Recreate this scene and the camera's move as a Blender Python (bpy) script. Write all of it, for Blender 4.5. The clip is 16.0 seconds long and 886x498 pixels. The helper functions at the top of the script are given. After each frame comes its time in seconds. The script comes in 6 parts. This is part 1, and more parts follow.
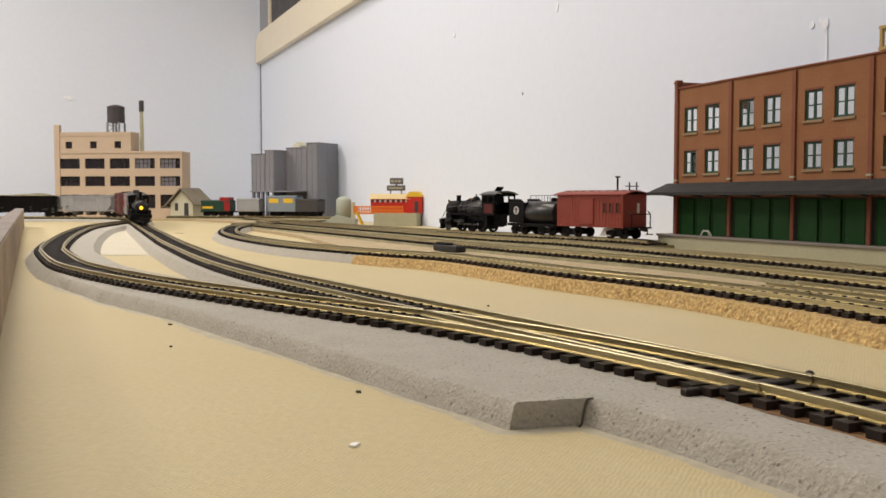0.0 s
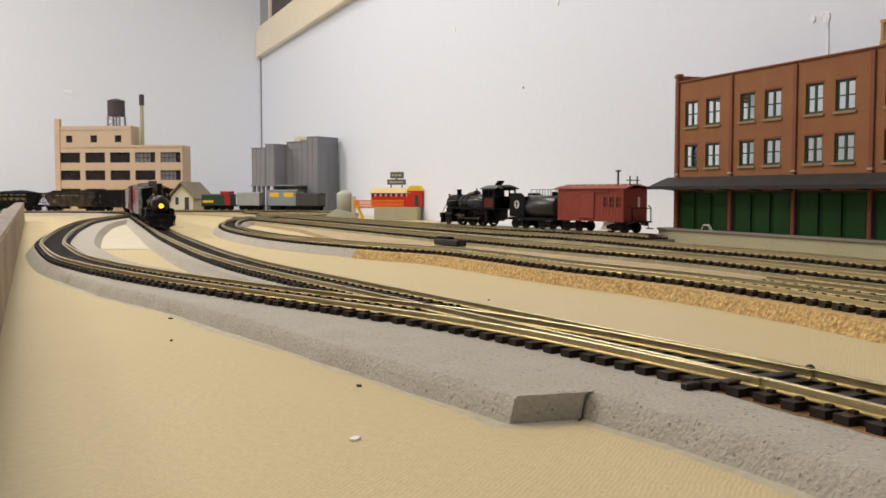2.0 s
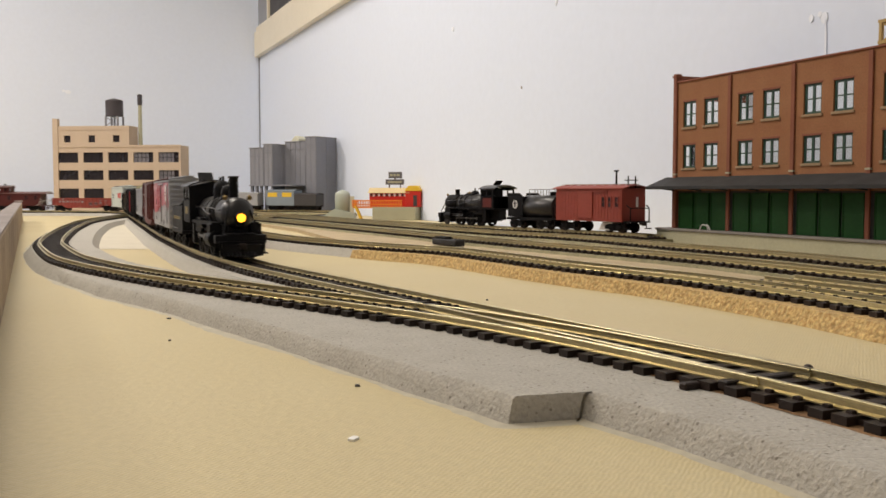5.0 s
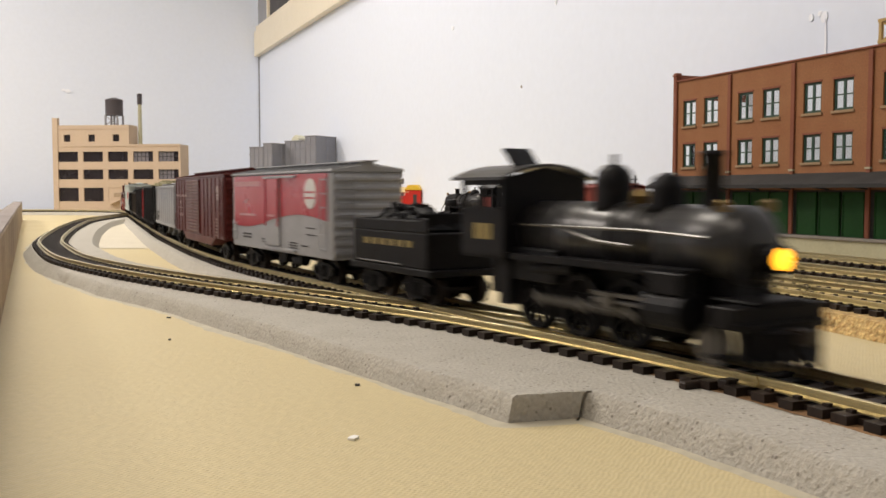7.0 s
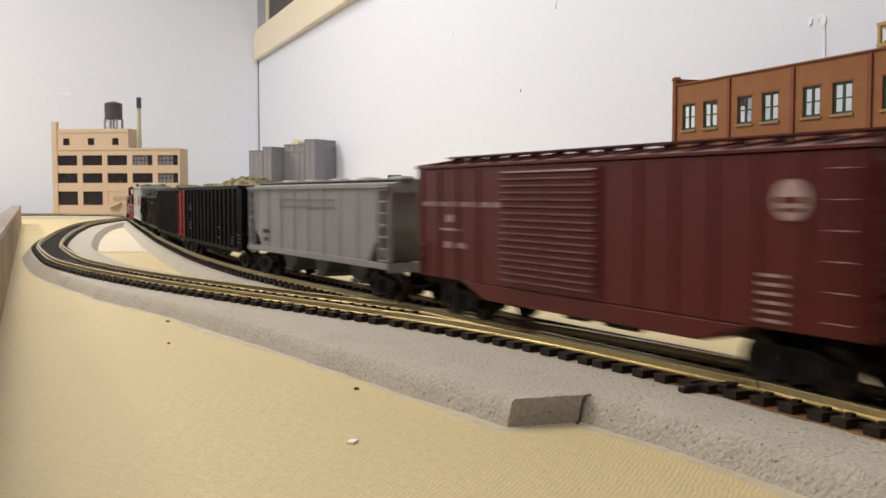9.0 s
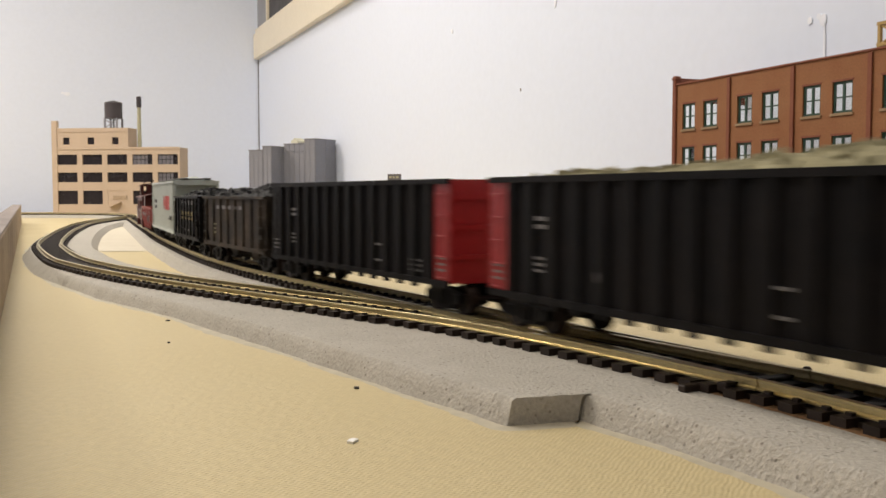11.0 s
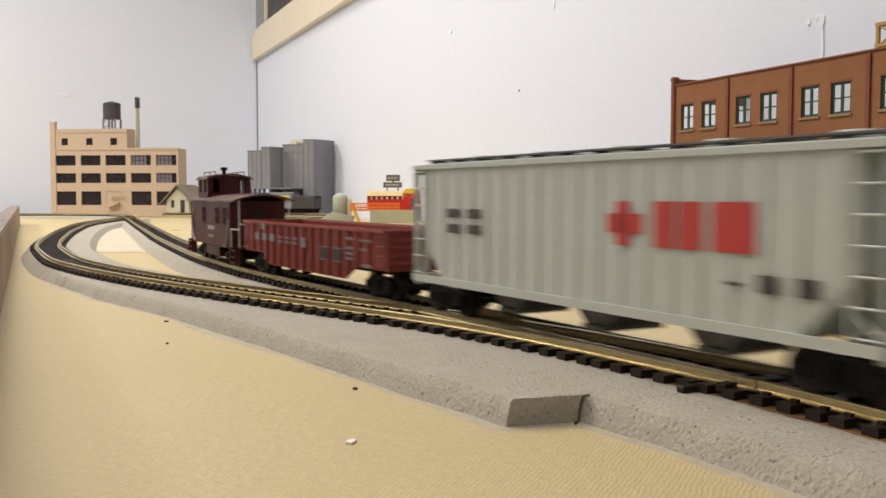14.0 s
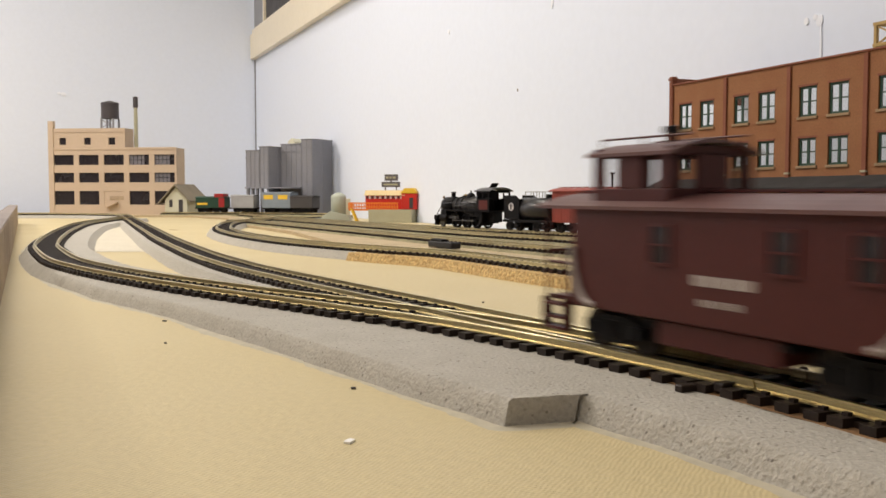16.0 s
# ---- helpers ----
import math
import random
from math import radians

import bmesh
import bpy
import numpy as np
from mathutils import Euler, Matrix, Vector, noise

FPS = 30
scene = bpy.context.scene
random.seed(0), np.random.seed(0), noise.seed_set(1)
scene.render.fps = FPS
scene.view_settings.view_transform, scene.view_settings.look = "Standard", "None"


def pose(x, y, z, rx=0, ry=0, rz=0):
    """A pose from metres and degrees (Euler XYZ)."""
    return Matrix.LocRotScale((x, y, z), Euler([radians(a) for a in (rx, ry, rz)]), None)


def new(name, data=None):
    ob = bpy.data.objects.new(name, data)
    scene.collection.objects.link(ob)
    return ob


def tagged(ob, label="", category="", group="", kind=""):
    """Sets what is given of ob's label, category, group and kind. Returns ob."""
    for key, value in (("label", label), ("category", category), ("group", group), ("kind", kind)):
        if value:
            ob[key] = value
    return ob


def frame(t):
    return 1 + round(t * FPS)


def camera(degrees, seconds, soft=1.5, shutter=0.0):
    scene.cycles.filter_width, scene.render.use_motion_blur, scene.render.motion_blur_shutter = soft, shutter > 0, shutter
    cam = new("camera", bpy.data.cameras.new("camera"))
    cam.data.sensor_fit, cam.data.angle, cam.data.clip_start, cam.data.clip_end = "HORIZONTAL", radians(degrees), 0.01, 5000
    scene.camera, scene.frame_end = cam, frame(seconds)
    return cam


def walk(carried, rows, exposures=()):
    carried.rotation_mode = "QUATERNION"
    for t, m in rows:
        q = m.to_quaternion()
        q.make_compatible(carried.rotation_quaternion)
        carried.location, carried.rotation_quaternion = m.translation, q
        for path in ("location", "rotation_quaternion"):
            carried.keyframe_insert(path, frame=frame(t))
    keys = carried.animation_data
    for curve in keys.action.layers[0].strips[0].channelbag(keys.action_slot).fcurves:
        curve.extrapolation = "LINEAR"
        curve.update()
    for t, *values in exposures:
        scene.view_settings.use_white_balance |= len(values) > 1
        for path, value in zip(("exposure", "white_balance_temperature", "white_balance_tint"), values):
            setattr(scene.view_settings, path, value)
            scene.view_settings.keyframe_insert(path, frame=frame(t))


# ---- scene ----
# Model railway in HO scale on a table in a basement room; lengths in millimetres, scaled by MM.
MM = 0.001
cam = camera(50.0, 16.0, soft=1.6, shutter=0.75)
PITCH = -3.44
# small drift of the hand-rested camera: seconds, turn to the right, turn up (degrees)
DRIFT = [(0, 0.03, 0.375), (0.5, 0, 0.205), (1.0, 0, 0.0), (1.5, 0, 0), (2.0, 0, 0.017), (2.5, 0.03, 0.03), (3.0, 0.035, 0.017),
         (3.5, 0.05, 0.017), (4.0, 0.1, 0.03), (5.2, 0.1, 0.01), (6.5, 0.1, -0.017), (7.0, 0.11, -0.034), (7.5, 0.136, -0.034),
         (8.0, 0.136, 0.17), (8.5, 0.17, 0.14), (9.0, 0.155, 0.187), (10.2, 0.155, 0.16), (11.5, 0.155, 0.136), (12.0, 0.2, 0.136),
         (12.5, 0.2, 0.13), (13.0, 0.24, 0.085), (13.5, 0.24, 0.17), (14.0, 0.24, 0.187), (14.5, 0.24, 0.153), (15.0, 0.225, 0.17),
         (15.5, 0.255, 0.136), (16.0, 0.34, 0.16)]
walk(cam, [(t, pose(0, 0, 52 * MM, 90 + PITCH + up, 0, -turn)) for t, turn, up in DRIFT],
     [(0, 0.0), (4.0, 0.0), (6.5, 0.1), (7.4, 0.32), (8.1, 0.38), (9.0, 0.17), (12.0, 0.15), (16.0, 0.15)])

# ---- light: two unseen ceiling lamps and an added fill, white walls bounce the rest
world = bpy.data.worlds.new("world")
scene.world = world
world.use_nodes = True
world.node_tree.nodes["Background"].inputs[0].default_value = (0.9, 0.95, 1.0, 1)
world.node_tree.nodes["Background"].inputs[1].default_value = 0.05


def area_light(name, x, y, z, sx, sy, watts, colour):
    data = bpy.data.lights.new(name, "AREA")
    data.shape, data.size, data.size_y, data.energy, data.color = "RECTANGLE", sx, sy, watts, colour
    ob = new(name, data)
    ob.matrix_basis = pose(x, y, z)
    return ob


area_light("unseen_ceiling_lamp", -0.65, 1.15, 1.42, 0.3, 1.2, 19, (1.0, 0.915, 0.81))
area_light("unseen_ceiling_lamp", -2.10, 1.55, 1.42, 0.3, 1.2, 37, (1.0, 0.90, 0.82))
# added fill to lift the near table, no such lamp known
area_light("unseen_ceiling_lamp", -0.55, -0.40, 1.42, 0.3, 1.2, 7.5, (1.0, 0.89, 0.77))


# ---- materials
def material(name, colour, rough=0.6, metal=0.0, vary=0.12, grain=800.0, bump=0.15, depth=0.0003, blotch=25.0, second=None, per_piece=0.0, spec=0.5):
    """A surface with fine grain and broad blotches; grain and blotch are cells per metre, depth the relief in metres."""
    m = bpy.data.materials.new(name)
    m.use_nodes = True
    nt = m.node_tree
    nodes, link = nt.nodes, nt.links.new
    bsdf = nodes["Principled BSDF"]
    bsdf.inputs["Metallic"].default_value = metal
    bsdf.inputs["Specular IOR Level"].default_value = spec
    tc = nodes.new("ShaderNodeTexCoord")
    n1, n2 = nodes.new("ShaderNodeTexNoise"), nodes.new("ShaderNodeTexNoise")
    n1.inputs["Scale"].default_value, n1.inputs["Detail"].default_value = grain, 4
    n2.inputs["Scale"].default_value, n2.inputs["Detail"].default_value = blotch, 5
    link(tc.outputs["Object"], n1.inputs["Vector"])
    link(tc.outputs["Object"], n2.inputs["Vector"])
    second = second or tuple(c * 0.6 for c in colour)
    mix1 = nodes.new("ShaderNodeMix")
    mix1.data_type = "RGBA"
    mix1.inputs[6].default_value, mix1.inputs[7].default_value = (*colour, 1), (*second, 1)
    ramp = nodes.new("ShaderNodeMapRange")
    ramp.inputs["From Min"].default_value, ramp.inputs["From Max"].default_value = 0.35, 0.75
    ramp.inputs["To Max"].default_value = min(1.0, vary * 3)
    link(n2.outputs["Fac"], ramp.inputs["Value"])
    link(ramp.outputs["Result"], mix1.inputs[0])
    hsv = nodes.new("ShaderNodeHueSaturation")
    link(mix1.outputs[2], hsv.inputs["Color"])
    val = nodes.new("ShaderNodeMapRange")
    val.inputs["From Min"].default_value, val.inputs["From Max"].default_value = 0.25, 0.75
    val.inputs["To Min"].default_value, val.inputs["To Max"].default_value = 1 - vary, 1 + vary
    link(n1.outputs["Fac"], val.inputs["Value"])
    if per_piece:
        info, mul, rr = nodes.new("ShaderNodeObjectInfo"), nodes.new("ShaderNodeMath"), nodes.new("ShaderNodeMapRange")
        rr.inputs["To Min"].default_value, rr.inputs["To Max"].default_value = 1 - per_piece, 1 + per_piece
        link(info.outputs["Random"], rr.inputs["Value"])
        mul.operation = "MULTIPLY"
        link(rr.outputs["Result"], mul.inputs[0])
        link(val.outputs["Result"], mul.inputs[1])
        link(mul.outputs["Value"], hsv.inputs["Value"])
    else:
        link(val.outputs["Result"], hsv.inputs["Value"])
    link(hsv.outputs["Color"], bsdf.inputs["Base Color"])
    rg = nodes.new("ShaderNodeMapRange")
    rg.inputs["To Min"].default_value, rg.inputs["To Max"].default_value = max(0.03, rough - 0.12), min(1, rough + 0.12)
    link(n2.outputs["Fac"], rg.inputs["Value"])
    link(rg.outputs["Result"], bsdf.inputs["Roughness"])
    if bump:
        b = nodes.new("ShaderNodeBump")
        b.inputs["Strength"].default_value, b.inputs["Distance"].default_value = bump, depth
        link(n1.outputs["Fac"], b.inputs["Height"])
        link(b.outputs["Normal"], bsdf.inputs["Normal"])
    return m


def glow(name, colour, strength):
    m = bpy.data.materials.new(name)
    m.use_nodes = True
    b = m.node_tree.nodes["Principled BSDF"]
    b.inputs["Base Color"].default_value = (*colour, 1)
    b.inputs["Emission Color"].default_value = (*colour, 1)
    b.inputs["Emission Strength"].default_value = strength
    return m


M_TABLE = material("cream_painted_board", (0.575, 0.48, 0.27), 0.55, vary=0.06, grain=420, bump=0.6, depth=0.0004, blotch=9, second=(0.50, 0.41, 0.225))
M_FOAM = material("grey_foam_roadbed", (0.44, 0.415, 0.365), 0.95, vary=0.16, grain=950, bump=1.0, depth=0.0007, blotch=90, second=(0.35, 0.325, 0.28))
M_CORK = material("tan_cork_roadbed", (0.62, 0.45, 0.19), 0.9, vary=0.4, grain=480, bump=1.0, depth=0.0016, blotch=650, second=(0.34, 0.18, 0.06))
M_WALL = material("blue_white_wall_paint", (0.75, 0.805, 0.92), 0.8, vary=0.015, grain=90, bump=0.1, depth=0.0004, blotch=2.5, second=(0.70, 0.75, 0.87))
M_CEIL = material("white_ceiling_paint", (0.8, 0.8, 0.78), 0.9, vary=0.03, grain=60, blotch=3)
M_FLOOR = material("grey_concrete", (0.3, 0.28, 0.26), 0.8, vary=0.1, grain=60, blotch=3)
M_TRIM = material("cream_gloss_paint", (0.82, 0.74, 0.58), 0.4, vary=0.03, grain=80, blotch=5)
M_GREYTRIM = material("grey_glazing_panel", (0.22, 0.22, 0.23), 0.3, vary=0.05, grain=80, blotch=5)
# plain dark paint; also colours the shade sheet behind the warehouse doors
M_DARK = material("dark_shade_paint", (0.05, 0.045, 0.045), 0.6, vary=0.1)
M_FASCIA = material("raw_hardboard_edge", (0.44, 0.34, 0.23), 0.8, vary=0.3, grain=300, bump=0.5, blotch=20, second=(0.3, 0.22, 0.15))
M_FASCIATOP = material("grey_brown_board_top", (0.28, 0.24, 0.22), 0.8, vary=0.2, grain=300, blotch=20)
M_TIE = material("dark_brown_plastic_sleeper", (0.022, 0.013, 0.009), 0.6, vary=0.2, grain=900, bump=0.3, blotch=100, per_piece=0.25, spec=0.3)
M_RAIL = material("brass_nickel_rail", (0.60, 0.52, 0.30), 0.34, metal=1.0, vary=0.12, grain=500, bump=0.05, blotch=60, second=(0.34, 0.29, 0.20))
M_CHIP = material("bright_white_plastic", (0.9, 0.89, 0.85), 0.5, vary=0.02)
M_PATCH = material("white_filler", (0.86, 0.89, 0.96), 0.7, vary=0.04)
M_SILL = material("tan_stone_sill", (0.30, 0.20, 0.11), 0.8, vary=0.1)
M_SMEAR = material("grey_glue_smear", (0.50, 0.455, 0.35), 0.55, vary=0.12, grain=300, bump=0.3, blotch=60)
M_WASH = material("pale_plaster_wash", (0.60, 0.55, 0.44), 0.8, vary=0.1, grain=300, bump=0.4, blotch=18, second=(0.50, 0.45, 0.35))
M_STAIN = material("brown_cork_underlay", (0.24, 0.13, 0.055), 0.9, vary=0.4, grain=600, bump=0.6, blotch=120)
M_SHEET = material("tan_fibre_sheet", (0.46, 0.36, 0.22), 0.9, vary=0.12, grain=500, bump=0.4, blotch=30)
M_BALLAST = material("olive_scenic_mat", (0.32, 0.29, 0.17), 0.95, vary=0.3, grain=900, bump=0.7, blotch=60)
M_BLACK = material("black_engine_paint", (0.005, 0.005, 0.006), 0.5, vary=0.3, grain=500, bump=0.1, blotch=120, second=(0.012, 0.010, 0.010), spec=0.12)
M_SMOKEBOX = material("graphite_boiler_metal", (0.038, 0.036, 0.035), 0.33, vary=0.25, metal=0.3, grain=500, bump=0.1, blotch=90)
M_STEEL = material("bright_rod_steel", (0.15, 0.145, 0.14), 0.35, metal=1.0, vary=0.1, grain=500)
M_BRASS = material("brass_fitting", (0.22, 0.15, 0.06), 0.4, metal=1.0, vary=0.1)
M_GOLD = material("dull_gold_lettering", (0.26, 0.19, 0.05), 0.5, vary=0.15)
M_WORN = material("worn_white_paint", (0.42, 0.36, 0.33), 0.6, vary=0.2, grain=300, bump=0.05)
M_FADED = material("faded_pink_white_lettering", (0.44, 0.32, 0.30), 0.6, vary=0.15)
M_LETTER = material("dull_white_lettering", (0.25, 0.24, 0.24), 0.6, vary=0.15)
M_PALEPINK = material("pale_pink_lettering", (0.62, 0.34, 0.35), 0.5, vary=0.1)
M_WHITE = material("white_lettering", (0.72, 0.70, 0.68), 0.6, vary=0.1)
M_LAMP = glow("lit_headlamp", (1.0, 0.40, 0.02), 3.2)
M_RED = material("bright_red_car_side", (0.42, 0.022, 0.036), 0.3, vary=0.06, grain=300, bump=0.05, blotch=60)
M_SILVER = material("silver_grey_car_paint", (0.36, 0.36, 0.37), 0.42, vary=0.08, grain=500, bump=0.08, blotch=60)
M_OXIDE = material("brown_oxide_car_paint", (0.10, 0.014, 0.010), 0.42, vary=0.12, grain=500, bump=0.1, blotch=60, second=(0.075, 0.012, 0.010), spec=0.28)
M_GREYCAR = material("mid_grey_hopper_paint", (0.30, 0.30, 0.31), 0.5, vary=0.1, grain=500, bump=0.1, blotch=60)
M_LIGHTGREY = material("pale_green_grey_hopper_paint", (0.51, 0.55, 0.515), 0.45, vary=0.05, grain=400, bump=0.08, blotch=40)
# dark grey holds the shade under the hoppers; also used on a running board
M_CHUTE = material("dark_grey_shaded_metal", (0.11, 0.11, 0.105), 0.6, vary=0.25, grain=500, bump=0.1, blotch=80)
M_LOGORED = material("red_lettering", (0.50, 0.04, 0.03), 0.5, vary=0.1)
M_COALCAR = material("black_weathered_hopper_paint", (0.004, 0.004, 0.005), 0.55, vary=0.3, grain=500, bump=0.1, blotch=90, second=(0.010, 0.008, 0.008), spec=0.1)
M_RUSTCAR = material("dusty_brown_black_hopper_paint", (0.022, 0.019, 0.017), 0.65, vary=0.35, grain=500, bump=0.2, blotch=60, second=(0.085, 0.062, 0.043), spec=0.15)
M_COAL = material("coal_load", (0.008, 0.008, 0.009), 0.6, vary=0.4, grain=900, bump=0.6, blotch=200, spec=0.2)
M_GONDOLA = material("red_oxide_gondola_paint", (0.24, 0.034, 0.024), 0.45, vary=0.12, grain=500, bump=0.1, blotch=50)
M_CABOOSE = material("dark_maroon_caboose_paint", (0.072, 0.014, 0.012), 0.5, vary=0.1, grain=500, bump=0.1, blotch=50, spec=0.28)
M_CABROOF = material("dusty_maroon_roof", (0.12, 0.05, 0.043), 0.45, vary=0.12, grain=500, blotch=50)
M_WORKRED = material("freight_car_red", (0.27, 0.042, 0.024), 0.55, vary=0.1, grain=500, bump=0.1, blotch=50)
M_BRICK = material("orange_brown_brick_wall", (0.27, 0.115, 0.042), 0.8, vary=0.16, grain=700, bump=0.4, blotch=40, second=(0.21, 0.072, 0.03))
M_BRICKTRIM = material("dark_brick_pier", (0.22, 0.07, 0.035), 0.8, vary=0.1, grain=700, bump=0.3, blotch=60)
M_GREEN = material("dark_green_door_paint", (0.010, 0.066, 0.011), 0.55, vary=0.14, grain=400, bump=0.1, blotch=40, spec=0.2)
M_GREENWIN = material("green_window_frame_paint", (0.012, 0.05, 0.028), 0.5, vary=0.1)
M_AWNING = material("charcoal_awning_roofing", (0.016, 0.015, 0.015), 0.75, vary=0.2, grain=500, blotch=60)
M_STONE = material("grey_green_plastic_footing", (0.40, 0.38, 0.26), 0.7, vary=0.07, grain=400, bump=0.15, blotch=40)
M_STONETOP = material("grey_platform_deck", (0.22, 0.20, 0.18), 0.8, vary=0.12, grain=400, blotch=40)
M_FACTORY = material("tan_concrete_factory", (0.54, 0.42, 0.31), 0.75, vary=0.05, grain=300, bump=0.1, blotch=25)
M_PANE = material("dark_window_pane", (0.028, 0.022, 0.025), 0.25, vary=0.2, grain=100, bump=0)
M_SILO = material("grey_plastic_silo", (0.235, 0.235, 0.26), 0.6, vary=0.06, grain=300, bump=0.1, blotch=25)
M_HOUSE = material("pale_cream_clapboard", (0.62, 0.60, 0.46), 0.7, vary=0.05)
M_ROOF = material("brown_shingle_roof", (0.26, 0.22, 0.16), 0.8, vary=0.15)
M_ENDRED = material("dark_red_end_paint", (0.33, 0.014, 0.016), 0.45, vary=0.12, grain=500, blotch=60)
M_ORANGE = material("orange_plastic", (0.75, 0.22, 0.03), 0.4, vary=0.06)
M_YELLOW = material("yellow_plastic", (0.75, 0.48, 0.04), 0.4, vary=0.06)
M_DINERRED = material("red_plastic", (0.55, 0.03, 0.02), 0.35, vary=0.06)
M_TANK = material("pale_green_grey_tank", (0.42, 0.45, 0.38), 0.6, vary=0.08)
M_CARBLUE = material("blue_grey_car_paint", (0.22, 0.26, 0.30), 0.5, vary=0.1)

M_YELLOWWOOD = material("yellow_brown_timber", (0.45, 0.30, 0.10), 0.7, vary=0.15)
M_TANKDARK = material("dark_brown_tank_wood", (0.055, 0.045, 0.05), 0.6, vary=0.15)
# paler grey puts a reflection into the pane colour
M_GREYPANE = material("painted_reflection_pane", (0.20, 0.19, 0.21), 0.25, vary=0.1)
M_CREAMROOF = material("pale_yellow_plastic_roof", (0.66, 0.50, 0.24), 0.5, vary=0.08)
M_SIGN = material("dark_grey_sign_plastic", (0.12, 0.11, 0.12), 0.5, vary=0.1)


def pits(m, scale, limit, colour):
    """Scatter small dark spots that put the shade of pits into the colour: scale in cells per metre, limit the share of
    a cell that a pit fills.
    """
    nodes, link = m.node_tree.nodes, m.node_tree.links.new
    bsdf = nodes["Principled BSDF"]
    old = bsdf.inputs["Base Color"].links[0].from_socket
    tc, vor, cut, keep, both, mix = (nodes.new(k) for k in ("ShaderNodeTexCoord", "ShaderNodeTexVoronoi", "ShaderNodeMapRange", "ShaderNodeMath", "ShaderNodeMath", "ShaderNodeMix"))
    vor.inputs["Scale"].default_value = scale
    cut.inputs["From Min"].default_value, cut.inputs["From Max"].default_value = limit, limit * 0.5
    keep.operation, both.operation = "GREATER_THAN", "MULTIPLY"
    keep.inputs[1].default_value = 0.55
    mix.data_type = "RGBA"
    mix.inputs[7].default_value = (*colour, 1)
    link(tc.outputs["Object"], vor.inputs["Vector"])
    link(vor.outputs["Distance"], cut.inputs["Value"])
    link(vor.outputs["Color"], keep.inputs[0])
    link(cut.outputs["Result"], both.inputs[0])
    link(keep.outputs["Value"], both.inputs[1])
    link(both.outputs["Value"], mix.inputs[0])
    link(old, mix.inputs[6])
    link(mix.outputs[2], bsdf.inputs["Base Color"])


def weave(m, scale, turn, depth):
    """Press a fine cross-hatched weave into a surface, as on the screen side of hardboard."""
    nodes, link = m.node_tree.nodes, m.node_tree.links.new
    bsdf = nodes["Principled BSDF"]
    old = bsdf.inputs["Normal"].links[0].from_socket
    tc, add, bump = nodes.new("ShaderNodeTexCoord"), nodes.new("ShaderNodeMath"), nodes.new("ShaderNodeBump")
    for k in (0, 1):
        mp, wave = nodes.new("ShaderNodeMapping"), nodes.new("ShaderNodeTexWave")
        mp.inputs["Rotation"].default_value = (0, 0, radians(turn + 90 * k))
        wave.inputs["Scale"].default_value, wave.inputs["Distortion"].default_value, wave.inputs["Detail Scale"].default_value = scale, 5.0, 0.8
        link(tc.outputs["Object"], mp.inputs["Vector"])
        link(mp.outputs["Vector"], wave.inputs["Vector"])
        link(wave.outputs["Fac"], add.inputs[k])
    bump.inputs["Strength"].default_value, bump.inputs["Distance"].default_value = 0.6, depth
    link(add.outputs["Value"], bump.inputs["Height"])
    link(old, bump.inputs["Normal"])
    link(bump.outputs["Normal"], bsdf.inputs["Normal"])


pits(M_FOAM, 480, 0.24, (0.22, 0.20, 0.17))
weave(M_TABLE, 310, 24, 0.00008)


def clear_glass(name):
    m = bpy.data.materials.new(name)
    m.use_nodes = True
    b = m.node_tree.nodes["Principled BSDF"]
    b.inputs["Base Color"].default_value = (0.90, 0.93, 0.92, 1)
    b.inputs["Transmission Weight"].default_value, b.inputs["IOR"].default_value, b.inputs["Roughness"].default_value = 1.0, 1.18, 0.03
    return m


M_GLASS = clear_glass("thin_clear_styrene_glazing")


# ---- mesh helpers (millimetres)
def bx(bm, x0, x1, y0, y1, z0, z1, m=None):
    vs = [bm.verts.new((x * MM, y * MM, z * MM)) for z in (z0, z1) for x, y in ((x0, y0), (x1, y0), (x1, y1), (x0, y1))]
    if m is not None:
        for v in vs:
            v.co = m @ v.co
    for f in ((3, 2, 1, 0), (4, 5, 6, 7), (0, 1, 5, 4), (1, 2, 6, 5), (2, 3, 7, 6), (3, 0, 4, 7)):
        bm.faces.new([vs[i] for i in f])
    return vs


def prism(bm, outline, a0, a1, axis="x"):
    """Extrude an outline (pairs) from a0 to a1 along an axis: x -> pairs are (y, z); y -> (x, z); z -> (x, y)."""
    def at(p, a):
        return {"x": (a, p[0], p[1]), "y": (p[0], a, p[1]), "z": (p[0], p[1], a)}[axis]
    r0 = [bm.verts.new(Vector(at(p, a0)) * MM) for p in outline]
    r1 = [bm.verts.new(Vector(at(p, a1)) * MM) for p in outline]
    n = len(outline)
    for i in range(n):
        bm.faces.new((r0[i], r0[(i + 1) % n], r1[(i + 1) % n], r1[i]))
    bm.faces.new(r0[::-1])
    bm.faces.new(r1)
    return r0 + r1


